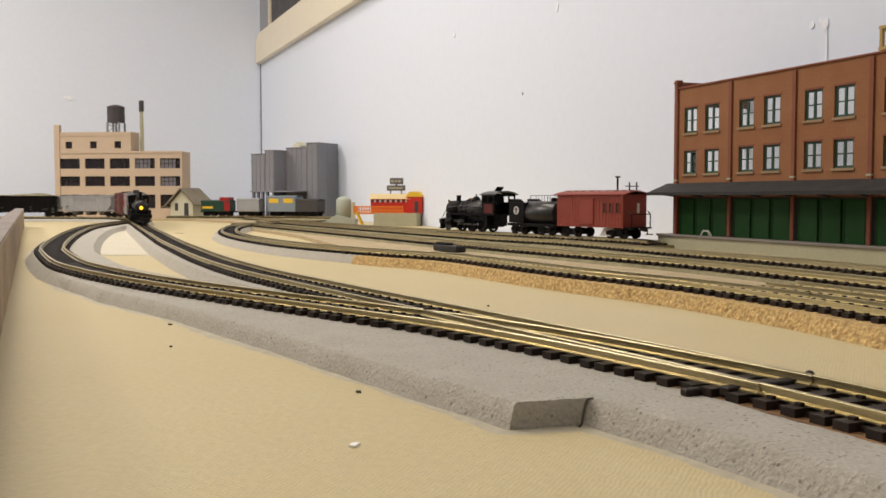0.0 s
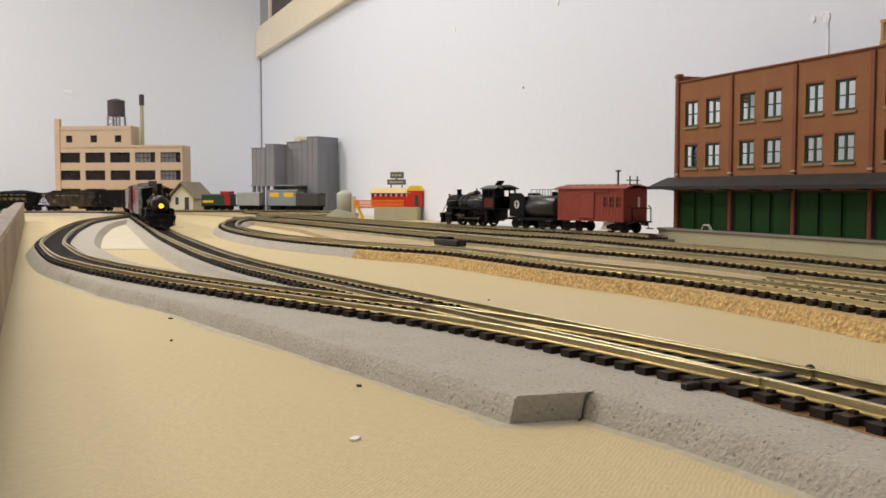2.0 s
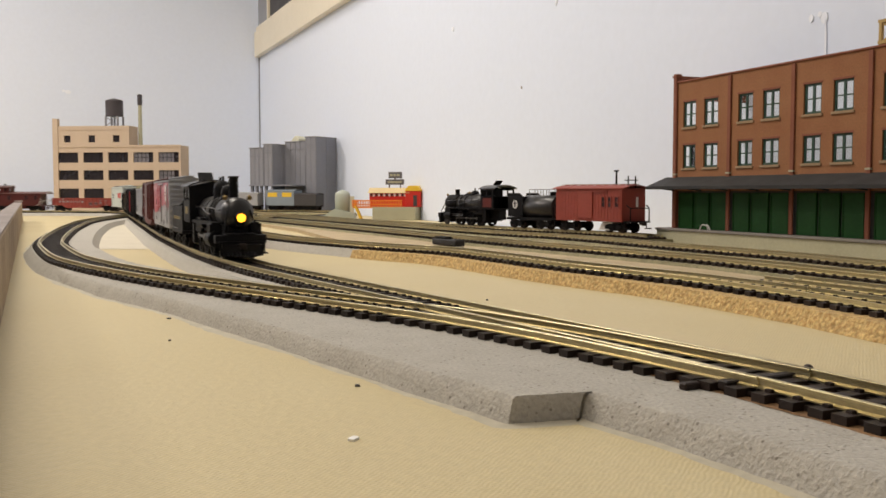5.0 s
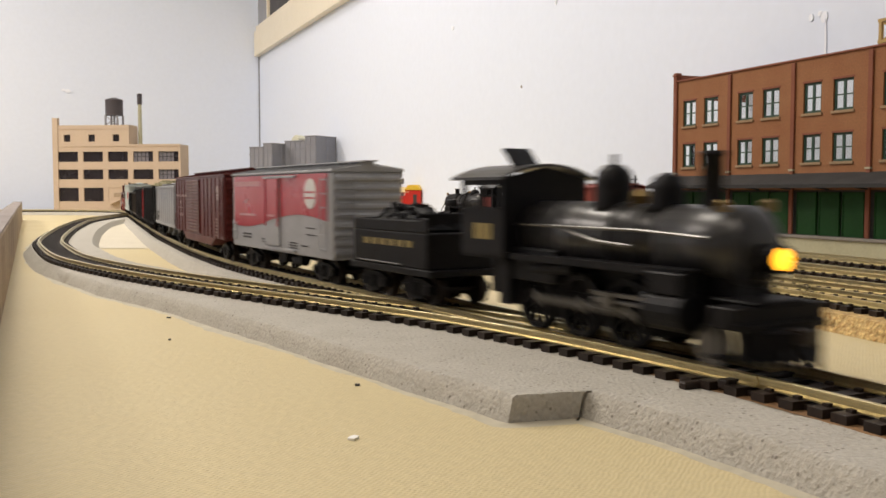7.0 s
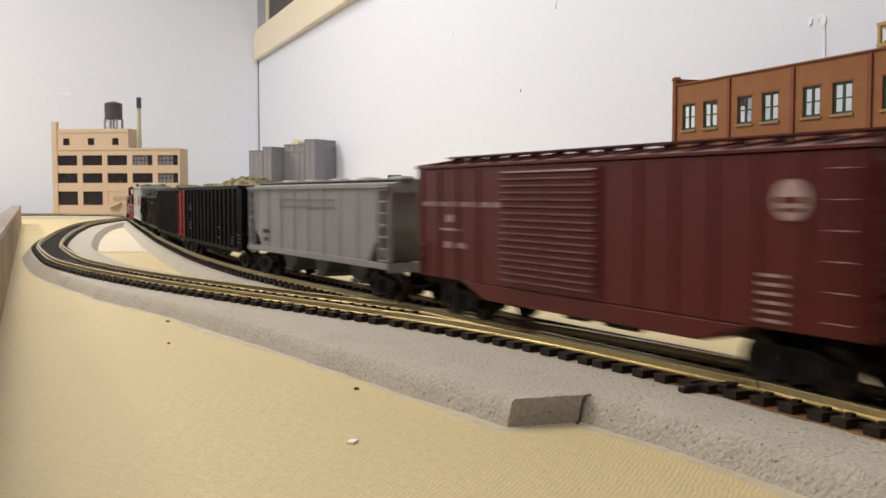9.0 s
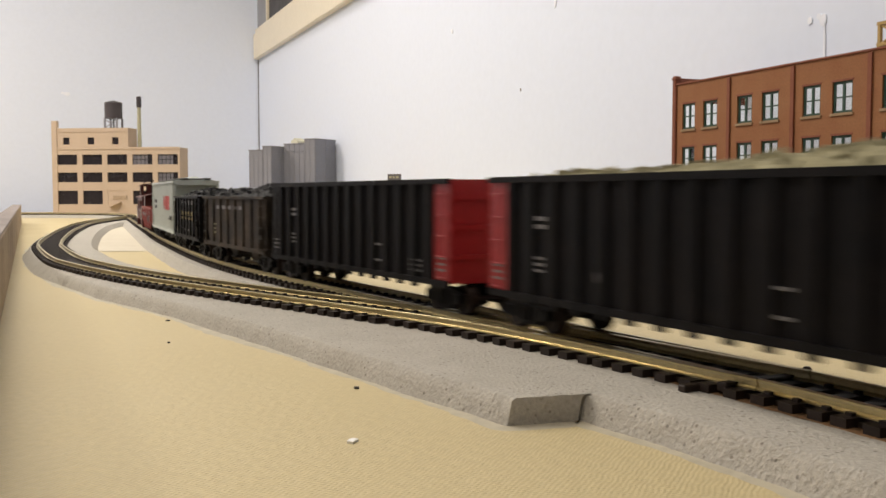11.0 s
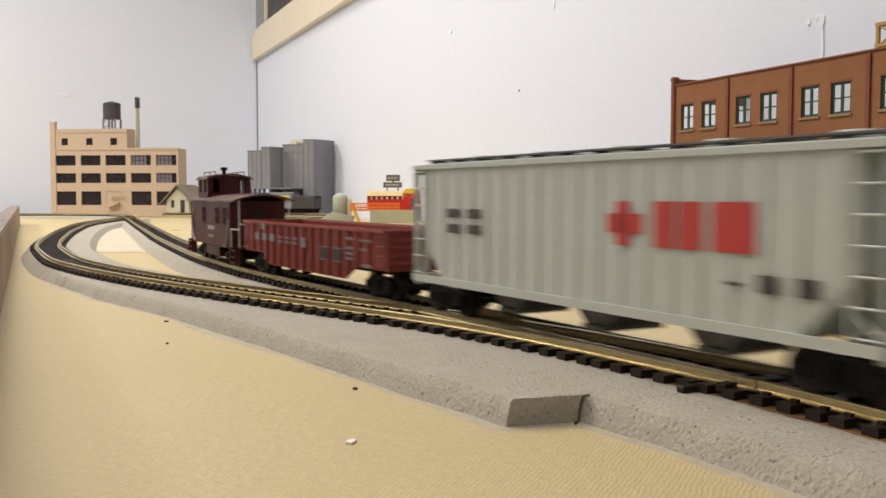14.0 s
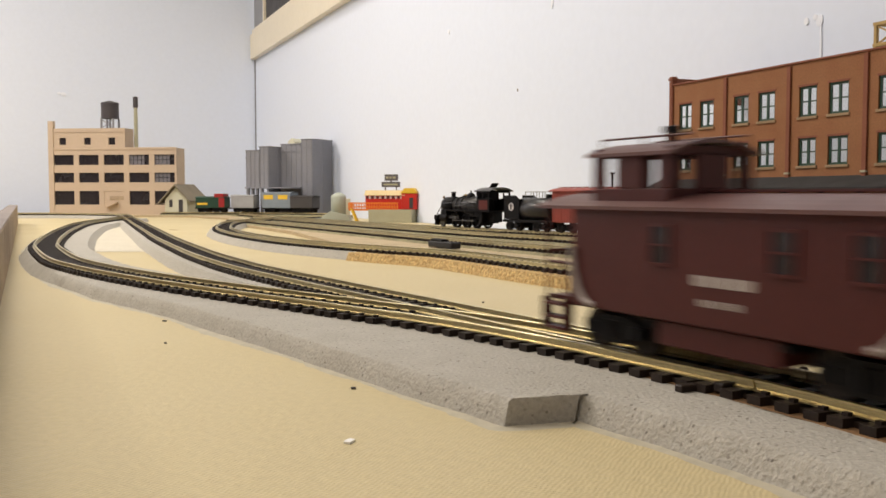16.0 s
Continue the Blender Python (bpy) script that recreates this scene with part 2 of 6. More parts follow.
def holed_wall(bm, xs, zs, holes, y0, y1):
    """One connected wall on a grid of x and z lines, with the cells in holes left open."""
    gone = set(holes)
    nx, nz = len(xs) - 1, len(zs) - 1
    v = {}

    def at(i, k, y):
        if (i, k, y) not in v:
            v[i, k, y] = bm.verts.new((xs[i] * MM, y * MM, zs[k] * MM))
        return v[i, k, y]

    def full(i, k):
        return 0 <= i < nx and 0 <= k < nz and (i, k) not in gone

    for i in range(nx):
        for k in range(nz):
            if not full(i, k):
                continue
            bm.faces.new([at(i, k, y0), at(i + 1, k, y0), at(i + 1, k + 1, y0), at(i, k + 1, y0)])
            bm.faces.new([at(i, k, y1), at(i, k + 1, y1), at(i + 1, k + 1, y1), at(i + 1, k, y1)])
            for di, dk, a, b in ((-1, 0, (i, k), (i, k + 1)), (1, 0, (i + 1, k), (i + 1, k + 1)), (0, -1, (i, k), (i + 1, k)), (0, 1, (i, k + 1), (i + 1, k + 1))):
                if not full(i + di, k + dk):
                    bm.faces.new([at(*a, y0), at(*b, y0), at(*b, y1), at(*a, y1)])


def lathe(bm, profile, centre, axis="z", n=20):
    """Turn a profile of (radius, height) about an axis through centre."""
    rings = []
    for r, h in profile:
        ring = []
        for i in range(n):
            a = 2 * math.pi * i / n
            u, v = r * math.cos(a), r * math.sin(a)
            p = {"z": (u, v, h), "x": (h, u, v), "y": (v, h, u)}[axis]
            ring.append(bm.verts.new((Vector(p) + Vector(centre)) * MM))
        rings.append(ring)
    for a, b in zip(rings, rings[1:]):
        for i in range(n):
            bm.faces.new((a[i], a[(i + 1) % n], b[(i + 1) % n], b[i]))
    bm.faces.new(rings[0][::-1])
    bm.faces.new(rings[-1])


def rod(bm, p, q, r, n=6):
    """A thin round bar from p to q."""
    p, q = Vector(p), Vector(q)
    d = (q - p).normalized()
    u = d.orthogonal().normalized()
    v = d.cross(u)
    rings = [[bm.verts.new((c + r * (math.cos(2 * math.pi * i / n) * u + math.sin(2 * math.pi * i / n) * v)) * MM) for i in range(n)] for c in (p, q)]
    for i in range(n):
        bm.faces.new((rings[0][i], rings[0][(i + 1) % n], rings[1][(i + 1) % n], rings[1][i]))
    bm.faces.new(rings[0][::-1])
    bm.faces.new(rings[1])


def mesh_of(name, bm, mat, bevel=0.0, smooth=False):
    bmesh.ops.recalc_face_normals(bm, faces=bm.faces)
    if bevel:
        edges = [e for e in bm.edges if len(e.link_faces) == 2 and e.calc_face_angle(0) > 0.6]
        bmesh.ops.bevel(bm, geom=edges, offset=bevel * MM, segments=1, affect="EDGES", clamp_overlap=True)
    me = bpy.data.meshes.new(name)
    bm.to_mesh(me)
    bm.free()
    me.materials.append(mat)
    if smooth:
        for p in me.polygons:
            p.use_smooth = len(p.vertices) == 4
    return me


def part(name, bm, mat, parent, label="", bevel=0.0, smooth=False):
    ob = new(name, mesh_of(name, bm, mat, bevel, smooth))
    ob.parent = parent
    return tagged(ob, label)


def thing(name, label, category, group="", kind="", at=None):
    ob = new(name)
    ob.empty_display_size = 0.01
    if at is not None:
        ob.matrix_basis = at
    return tagged(ob, label, category, group, kind)


def solid(name, bm, mat, label, category, kind="structure", bevel=0.0, smooth=False):
    return tagged(new(name, mesh_of(name, bm, mat, bevel, smooth)), label, category, "", kind)


def box_part(name, mat, parent, x0, x1, y0, y1, z0, z1, label="", bevel=0.0):
    bm = bmesh.new()
    bx(bm, x0, x1, y0, y1, z0, z1)
    return part(name, bm, mat, parent, label, bevel)


def place(x, y, z=0.0, rz=0.0):
    return pose(x * MM, y * MM, z * MM, 0, 0, rz)


# ---- the room and the table
WALL_SLOPE = 0.416          # the long wall runs away to the left of the camera's axis
CORNER = (-587.0, 3100.0)
TOP, BOTTOM = 1450.0, -1050.0


def wall_x(y):
    return CORNER[0] + (CORNER[1] - y) * WALL_SLOPE


WALL_TURN = -math.degrees(math.atan(WALL_SLOPE))     # local +y runs to the corner, local -x faces the room


def along_wall(y, out=0.0, z=0.0):
    """A pose on the long wall at depth y, standing out from it by out."""
    n = math.hypot(1, WALL_SLOPE)
    return place(wall_x(y) - out / n, y - out * WALL_SLOPE / n, z, -WALL_TURN)


def build_room():
    bm = bmesh.new()
    prism(bm, [(CORNER[0], CORNER[1]), (wall_x(-2500), -2500), (wall_x(-2500) + 120, -2500), (CORNER[0] + 120, CORNER[1] + 120)], BOTTOM, TOP, "z")
    solid("wall_east", bm, M_WALL, "smooth pale blue-white painted long wall with small dents", "wall")
    bm = bmesh.new()
    far = (-3900.0, CORNER[1] - 0.3 * 3313)
    prism(bm, [CORNER, far, (far[0], far[1] + 130), (CORNER[0] + 120, CORNER[1] + 120)], BOTTOM, TOP, "z")
    solid("wall_north", bm, M_WALL, "smooth pale blue-white painted end wall", "wall")
    # solid grey strip: the shade of the open corner joint as colour
    bm = bmesh.new()
    prism(bm, [(CORNER[0] - 2.6, CORNER[1] - 4.4), (CORNER[0] + 1.0, CORNER[1] - 3.2), (CORNER[0], CORNER[1] + 1)], 0.2, 484, "z")
    solid("corner_shade_strip", bm, M_SILO, "thin grey strip coloured as the shaded joint in the corner of the walls", "trim")
    bm = bmesh.new()
    bx(bm, -4000, -3900, -2500, far[1] + 130, BOTTOM, TOP)
    solid("wall_west", bm, M_WALL, "pale painted wall closing the room", "wall")
    bm = bmesh.new()
    bx(bm, -4000, wall_x(-2500) + 120, -2600, -2500, BOTTOM, TOP)
    solid("wall_south", bm, M_WALL, "pale painted wall closing the room", "wall")
    bm = bmesh.new()
    bx(bm, -4000, 2600, -2600, 3400, TOP, TOP + 80)
    solid("ceiling", bm, M_CEIL, "plain white painted ceiling", "ceiling")
    bm = bmesh.new()
    bx(bm, -4000, 2600, -2600, 3400, BOTTOM - 80, BOTTOM)
    solid("floor", bm, M_FLOOR, "grey concrete basement floor", "floor")


EDGE = (-12.5, -0.433)       # inner face of the edge board: x = EDGE[0] + EDGE[1] * y


def build_table():
    bm = bmesh.new()
    y0, y1 = -2300.0, 2920.0
    prism(bm, [(EDGE[0] + EDGE[1] * y0, y0), (wall_x(y0) - 3, y0), (wall_x(y1) - 3, y1), (-1000, y1 - 100), (-3000, y1 - 650),
               (-3000, 1900), (EDGE[0] + EDGE[1] * 1900, 1900)], -19, 0, "z")
    solid("table_top", bm, M_TABLE, "cream painted fibreboard layout table top", "table")
    for x, y in ((1350, -2200), (620, -1300), (200, -400), (760, -400), (-200, 600), (300, 600), (-620, 1500), (-60, 1500), (-1900, 1990), (-2900, 1990), (-800, 2600), (-2900, 2180)):
        bm = bmesh.new()
        bx(bm, x - 22, x + 22, y - 22, y + 22, BOTTOM, -19)
        solid("table_leg", bm, M_FASCIA, "plain wooden leg under the layout table", "table leg")
    bm = bmesh.new()
    for a, b in ((y0, 1700.0),):
        prism(bm, [(EDGE[0] + EDGE[1] * a, a), (EDGE[0] + EDGE[1] * b, b), (EDGE[0] + EDGE[1] * b - 17, b + 4), (EDGE[0] + EDGE[1] * a - 17, a)], -60, 33, "z")
    board = solid("edge_board", bm, M_FASCIA, "rough tan hardboard guard along the table edge", "board", bevel=1.0)
    bm = bmesh.new()
    prism(bm, [(EDGE[0] + EDGE[1] * y0 - 0.5, y0), (EDGE[0] + EDGE[1] * 1700 - 0.5, 1700), (EDGE[0] + EDGE[1] * 1700 - 16.5, 1703), (EDGE[0] + EDGE[1] * y0 - 16.5, y0)], 33, 33.6, "z")
    part("cap_strip", bm, M_FASCIATOP, board, "grey-brown worn top edge")


def build_window_casing():
    # casing of a high window close to the corner of the room
    t = thing("window_1", "cream painted window casing with grey glazing near the corner", "window", kind="structure", at=along_wall(3070, 0, 0))
    z0 = 52 + 432
    box_part("window_sill", M_TRIM, t, -18, 0, -1900, 26, z0, z0 + 80, bevel=2)
    box_part("window_frame", M_TRIM, t, -12, 0, -1900, 24, z0 + 80, z0 + 96, bevel=1)
    box_part("pane", M_GREYTRIM, t, -5, 0, -140, 20, z0 + 96, z0 + 560)
    box_part("window_frame", M_TRIM, t, -12, 0, -150, -136, z0 + 96, z0 + 560)
    box_part("pane", M_DARK, t, -5, 0, -1900, -152, z0 + 100, z0 + 560)


def blemish(name, at, discs, label, mat):
    """Small chips and filler patches standing a little proud of a wall: discs are (across, up, half width, half height)."""
    t = thing(name, label, "wall patch", "wall blemishes", at=at)
    for u, v, a, b in discs:
        bm = bmesh.new()
        n = 11
        ring = []
        for i in range(n):
            k = 1 + 0.3 * noise.noise(Vector((u + i * 1.7, v, a)))
            ring.append((u + a * k * math.cos(2 * math.pi * i / n), v + b * k * math.sin(2 * math.pi * i / n)))
        prism(bm, ring, -0.9, 0, "x")
        part("patch", bm, mat, t)


def build_blemishes():
    blemish("filler_patch", along_wall(862, 0.1, 208), [(0, 0, 4.2, 5.5), (5, 4, 3, 2.5), (16, 2, 3, 3.5), (-2, -24, 1.2, 22)], "rough white filler patches on the long wall", M_PATCH)
    blemish("filler_patch", along_wall(1405, 0.1, 205), [(0, 0, 1.6, 2.2)], "tiny grey nail hole on the long wall", M_FASCIATOP)
    blemish("filler_patch", along_wall(1311, 0.1, 313), [(0, 0, 3, 5), (1, -5, 2, 3)], "small white chip on the long wall", M_PATCH)
    blemish("filler_patch", along_wall(1640, 0.1, 330), [(0, 0, 5, 4)], "faint filler spot on the long wall", M_PATCH)
    blemish("filler_patch", place(-1142, 2932, 358, 106.7), [(0, 0, 9, 6), (13, 3, 5, 4)], "small white filler patch on the end wall", M_PATCH)


def build_ceiling_lights():
    # housings assumed out of view; the third only covers the added fill
    for x, y in ((-650, 1150), (-2100, 1550), (-550, -400)):
        t = thing("unseen_ceiling_light", "assumed white boxed fluorescent fitting, out of view on the ceiling", "lamp", "ceiling lights", at=place(x, y))
        box_part("housing", M_CEIL, t, -170, 170, -620, 620, 1424, 1450, bevel=3)


build_room()
build_ceiling_lights()
build_blemishes()
build_table()
build_window_casing()


# ---- tracks: centre lines as few control points, far end first
RAIL_Z, BED_Z = 11.0, 6.5


def curve(points, step=2.0):
    """A smooth even polyline through control points (Catmull-Rom)."""
    p = [Vector((*q, 0)) for q in points]
    p = [2 * p[0] - p[1]] + p + [2 * p[-1] - p[-2]]
    raw = []
    for a, b, c, d in zip(p, p[1:], p[2:], p[3:]):
        for i in range(24):
            t = i / 24
            raw.append(0.5 * ((2 * b) + (c - a) * t + (2 * a - 5 * b + 4 * c - d) * t * t + (3 * b - a - 3 * c + d) * t ** 3))
    raw.append(p[-2])
    out, left = [raw[0]], step
    for a, b in zip(raw, raw[1:]):
        d = (b - a).length
        while d >= left and d > 0:
            a = a + (b - a) * (left / d)
            out.append(a)
            d = (b - a).length
            left = step
        left -= d
    return out


def normals(line):
    ns = []
    for i in range(len(line)):
        d = (line[min(i + 1, len(line) - 1)] - line[max(i - 1, 0)]).normalized()
        ns.append(Vector((-d.y, d.x, 0)))      # to the left of travel: away from the camera's side
    return ns


def sweep(bm, line, section, z=0.0, wobble=0.0):
    """Sweep a closed section of (offset to the left, height) along a polyline."""
    ns = normals(line)
    rings = []
    for i, (c, n) in enumerate(zip(line, ns)):
        ring = []
        for k, (o, h) in enumerate(section):
            w = wobble * noise.noise(c * 0.05 + Vector((k * 7.1, 0, 0))) + wobble * 0.6 * noise.noise(c * 0.21 + Vector((k * 3.3, 5, 0))) if wobble else 0
            q = c + n * (o + w)
            ring.append(bm.verts.new((q.x * MM, q.y * MM, (z + h + (w * 0.25 if h > 1 else 0)) * MM)))
        rings.append(ring)
    m = len(section)
    for a, b in zip(rings, rings[1:]):
        for i in range(m):
            bm.faces.new((a[i], a[(i + 1) % m], b[(i + 1) % m], b[i]))
    bm.faces.new(rings[0])
    bm.faces.new(rings[-1][::-1])


RAIL = [(-1.4, 0), (1.4, 0), (1.4, 0.35), (0.4, 0.7), (0.35, 1.6), (0.75, 1.8), (0.75, 2.4), (0.6, 2.5), (-0.6, 2.5), (-0.75, 2.4), (-0.75, 1.8), (-0.35, 1.6), (-0.4, 0.7), (-1.4, 0.35)]

# the train's line: from the far left round a bend, straight to the camera's right
def bend_start():
    c, r = Vector((-872, 1861)), 250.0
    return [(-2800, 2111), (-1700, 2111), (-1200, 2111)] + [tuple(c + r * Vector((math.cos(radians(a)), math.sin(radians(a))))) for a in (90, 76, 62, 48, 34, 22)]


MAIN = curve(bend_start() + [(-578, 1782), (-495, 1557), (-413, 1332), (-330, 1106), (-268, 937), (-203, 770), (-158, 659), (-108, 550), (-50, 444), (10, 338),
                             (39, 287), (68, 235), (93, 184), (116, 130), (136, 74), (155, 10), (179, -60), (209, -140), (250, -240), (300, -360), (448, -700), (751, -1400), (1010, -2000)])
LOOP = curve([(-592, 1822), (-536, 1455), (-463, 1190), (-398, 990), (-343, 835), (-310, 757), (-247, 628), (-204, 560), (-172, 517), (-140, 478), (-107, 441), (-73, 405),
              (-43, 374), (-21, 351), (0, 329), (19, 306), (42, 273.5), (62.6, 240), (79.0, 212.8)])
YARD_C = curve([(-230, 1900), (-285, 1760), (-310, 1605), (-318, 1468), (-288, 1282), (-255, 1153), (-206, 1018), (-143, 888), (-80, 797), (-30, 737), (14, 686), (78, 555), (124, 475), (154, 402), (170, 350), (196, 250), (215, 140)])
YARD_D = curve([(-290, 1330), (-200, 1170), (-110, 1010), (-20, 850), (60, 700), (120, 580), (158, 494), (173, 455), (194, 402), (225, 320), (260, 220)])
YARD_E = curve([(-350, 1640), (16, 899), (101, 738), (162, 630), (202, 533), (225, 469), (270, 340)])
YARD_F = curve([(-340, 1800), (30, 1065), (124, 911), (191, 745), (239, 636), (265, 555), (310, 440)])
YARD_G = curve([(-420, 2060), (-150, 1500), (3, 1237), (110, 1080), (188, 960), (205, 912)])
STUB = curve([(-640, 2222), (-522, 2216), (-446, 2210), (-362, 2190), (-280, 2145), (-200, 2080)])


MAIN_NEAR = [p for p in MAIN if 150 < p.y < 560]


TURNOUT = 17.0


def lay_track(label, line, near, ties=True, group="tracks", pitch=7.6, gold=M_RAIL):
    """Two rails on sleepers. near: a (low y, high y) stretch whose sleepers are single pieces."""
    t = thing("railway_track", label, "railway track", group)
    for o in (-8.9, 8.9):
        bm = bmesh.new()
        sweep(bm, line, [(a + o, h) for a, h in RAIL], RAIL_Z - 2.5)
        part("rail", bm, gold, t)
    if not ties:
        return t
    for o in (-8.9, 8.9):                       # plastic web that joins the sleepers under each rail
        bm = bmesh.new()
        sweep(bm, line, [(o - 2.3, 0), (o + 2.3, 0), (o + 2.3, 1.3), (o - 2.3, 1.3)], BED_Z)
        part("web", bm, M_TIE, t)
    ns = normals(line)
    one = bmesh.new()
    bx(one, -14.2, 14.2, -2.0, 2.0, 0, 2.0)
    for s in (-8.9, 8.9):                       # moulded spike lugs beside each rail
        bx(one, s - 2.6, s - 1.3, -0.8, 0.8, 2.0, 2.7)
        bx(one, s + 1.3, s + 2.6, -0.8, 0.8, 2.0, 2.7)
    me = mesh_of("sleeper", one, M_TIE)
    rest = bmesh.new()
    step, s = int(round(pitch / 2)), 0.0
    while s < len(line) - 1:
        i = int(s)
        c, n = line[i], ns[i]
        turn = math.degrees(math.atan2(n.y, n.x)) + random.uniform(-1.2, 1.2)
        m = place(c.x, c.y, BED_Z, turn)
        if line is LOOP and c.y < 500 and min((q - c).length for q in MAIN_NEAR) < TURNOUT:
            s += pitch / 2.0
            continue
        reach = 0.0
        if line is main_near and 215 < c.y < 500:
            d = min((q - c).length for q in LOOP)
            reach = d if d < TURNOUT else 0.0
        if near[0] < c.y < near[1]:
            if reach > 0.5:
                long = bmesh.new()
                bx(long, -14.2 - reach, 14.2, -2.0, 2.0, 0, 2.0)
                ob = new("sleeper", mesh_of("sleeper", long, M_TIE))
            else:
                ob = new("sleeper", me)
            ob.parent = t
            ob.matrix_basis = m
        elif c.y > 40:
            bx(rest, -14, 14, -1.6, 1.6, 0, 2.0, m)
        s += pitch / 2.0
    if len(rest.verts):
        tagged(part("sleeper_run", rest, M_TIE, t), kind="stuff")
    else:
        rest.free()
    return t


def clip(line, y0, y1):
    return [p for p in line if y0 <= p.y <= y1]


main_near = [p for p in MAIN if -150 < p.y]
lay_track("brass-railed main line on black-brown plastic sleepers", main_near, (120, 620))
lay_track("brass-railed outer siding curving along the table edge", LOOP, (262, 640))
lay_track("yard track beside the cork strip", YARD_C, (300, 760), group="yard tracks")
lay_track("yard track branching beside the cork strip", clip(YARD_D, 300, 470) , (300, 480), group="yard tracks")
lay_track("middle yard track on olive mat", YARD_E, (400, 900), group="yard tracks")
lay_track("rear yard track beside the loading platform", YARD_F, (520, 1000), group="yard tracks")
lay_track("rear storage track under the parked engine", YARD_G, (880, 1240), group="yard tracks")
lay_track("far track along the end of the table", STUB, (0, 1), group="yard tracks")


def roadbed(label, line, right, left, mat=None, extra=4.5, h=BED_Z, wobble=0.7, name="roadbed"):
    bm = bmesh.new()
    sweep(bm, line, [(-right - extra, 0.05), (left + extra, 0.05), (left, h), (-right, h)], 0, wobble)
    ob = solid(name, bm, mat or M_FOAM, label, "roadbed")
    for f in ob.data.polygons:
        f.use_smooth = mat is None and len(f.vertices) == 4
    if mat is None:
        ob.data.set_sharp_from_angle(angle=radians(38))
    return ob


def shift(line, d):
    return [p + n * d for p, n in zip(line, normals(line))]


roadbed("grey foam roadbed under the main line", [p for p in MAIN if -150 < p.y and p.x > -1900], 20, 16, extra=4.5)
roadbed("grey foam roadbed along the outer siding", [p for p in LOOP if p.y > 420], 15, 34, extra=6.0, h=BED_Z - 0.1)
roadbed("grey foam roadbed under the curving yard track", [p for p in YARD_C if p.y > 760], 17, 15, h=BED_Z - 0.06)
roadbed("tan cork roadbed strip under the yard track", [p for p in YARD_C if p.y < 765], 22, 26, M_CORK, 3.0, BED_Z - 0.05, 1.0)
roadbed("olive scenic mat under the middle yard track", YARD_E, 15, 14, M_BALLAST, 3.0, BED_Z - 0.05)
roadbed("olive scenic mat under the rear yard track", YARD_F, 15, 14, M_BALLAST, 3.0, BED_Z - 0.05)
roadbed("olive scenic mat under the storage track", YARD_G, 15, 22, M_BALLAST, 3.0, BED_Z - 0.08)
roadbed("brown scenic mat along the far track", STUB, 22, 22, M_BALLAST, 3.0, BED_Z - 0.08)

# wide foam shoulder in front of the near turnout, cut off square in a step
SHOULDER = [(-420, 985), (-381, 878), (-332, 760), (-270, 633), (-214, 536), (-166, 464), (-117, 405), (-88, 362), (-58, 319), (-31, 278), (-13, 251), (4, 226),
            (13.5, 211.5), (15, 210.5), (31.5, 215), (32, 216.5), (34, 213), (40, 203), (51, 184), (64, 160), (79, 128), (98, 80), (118, 0), (130, -80)]


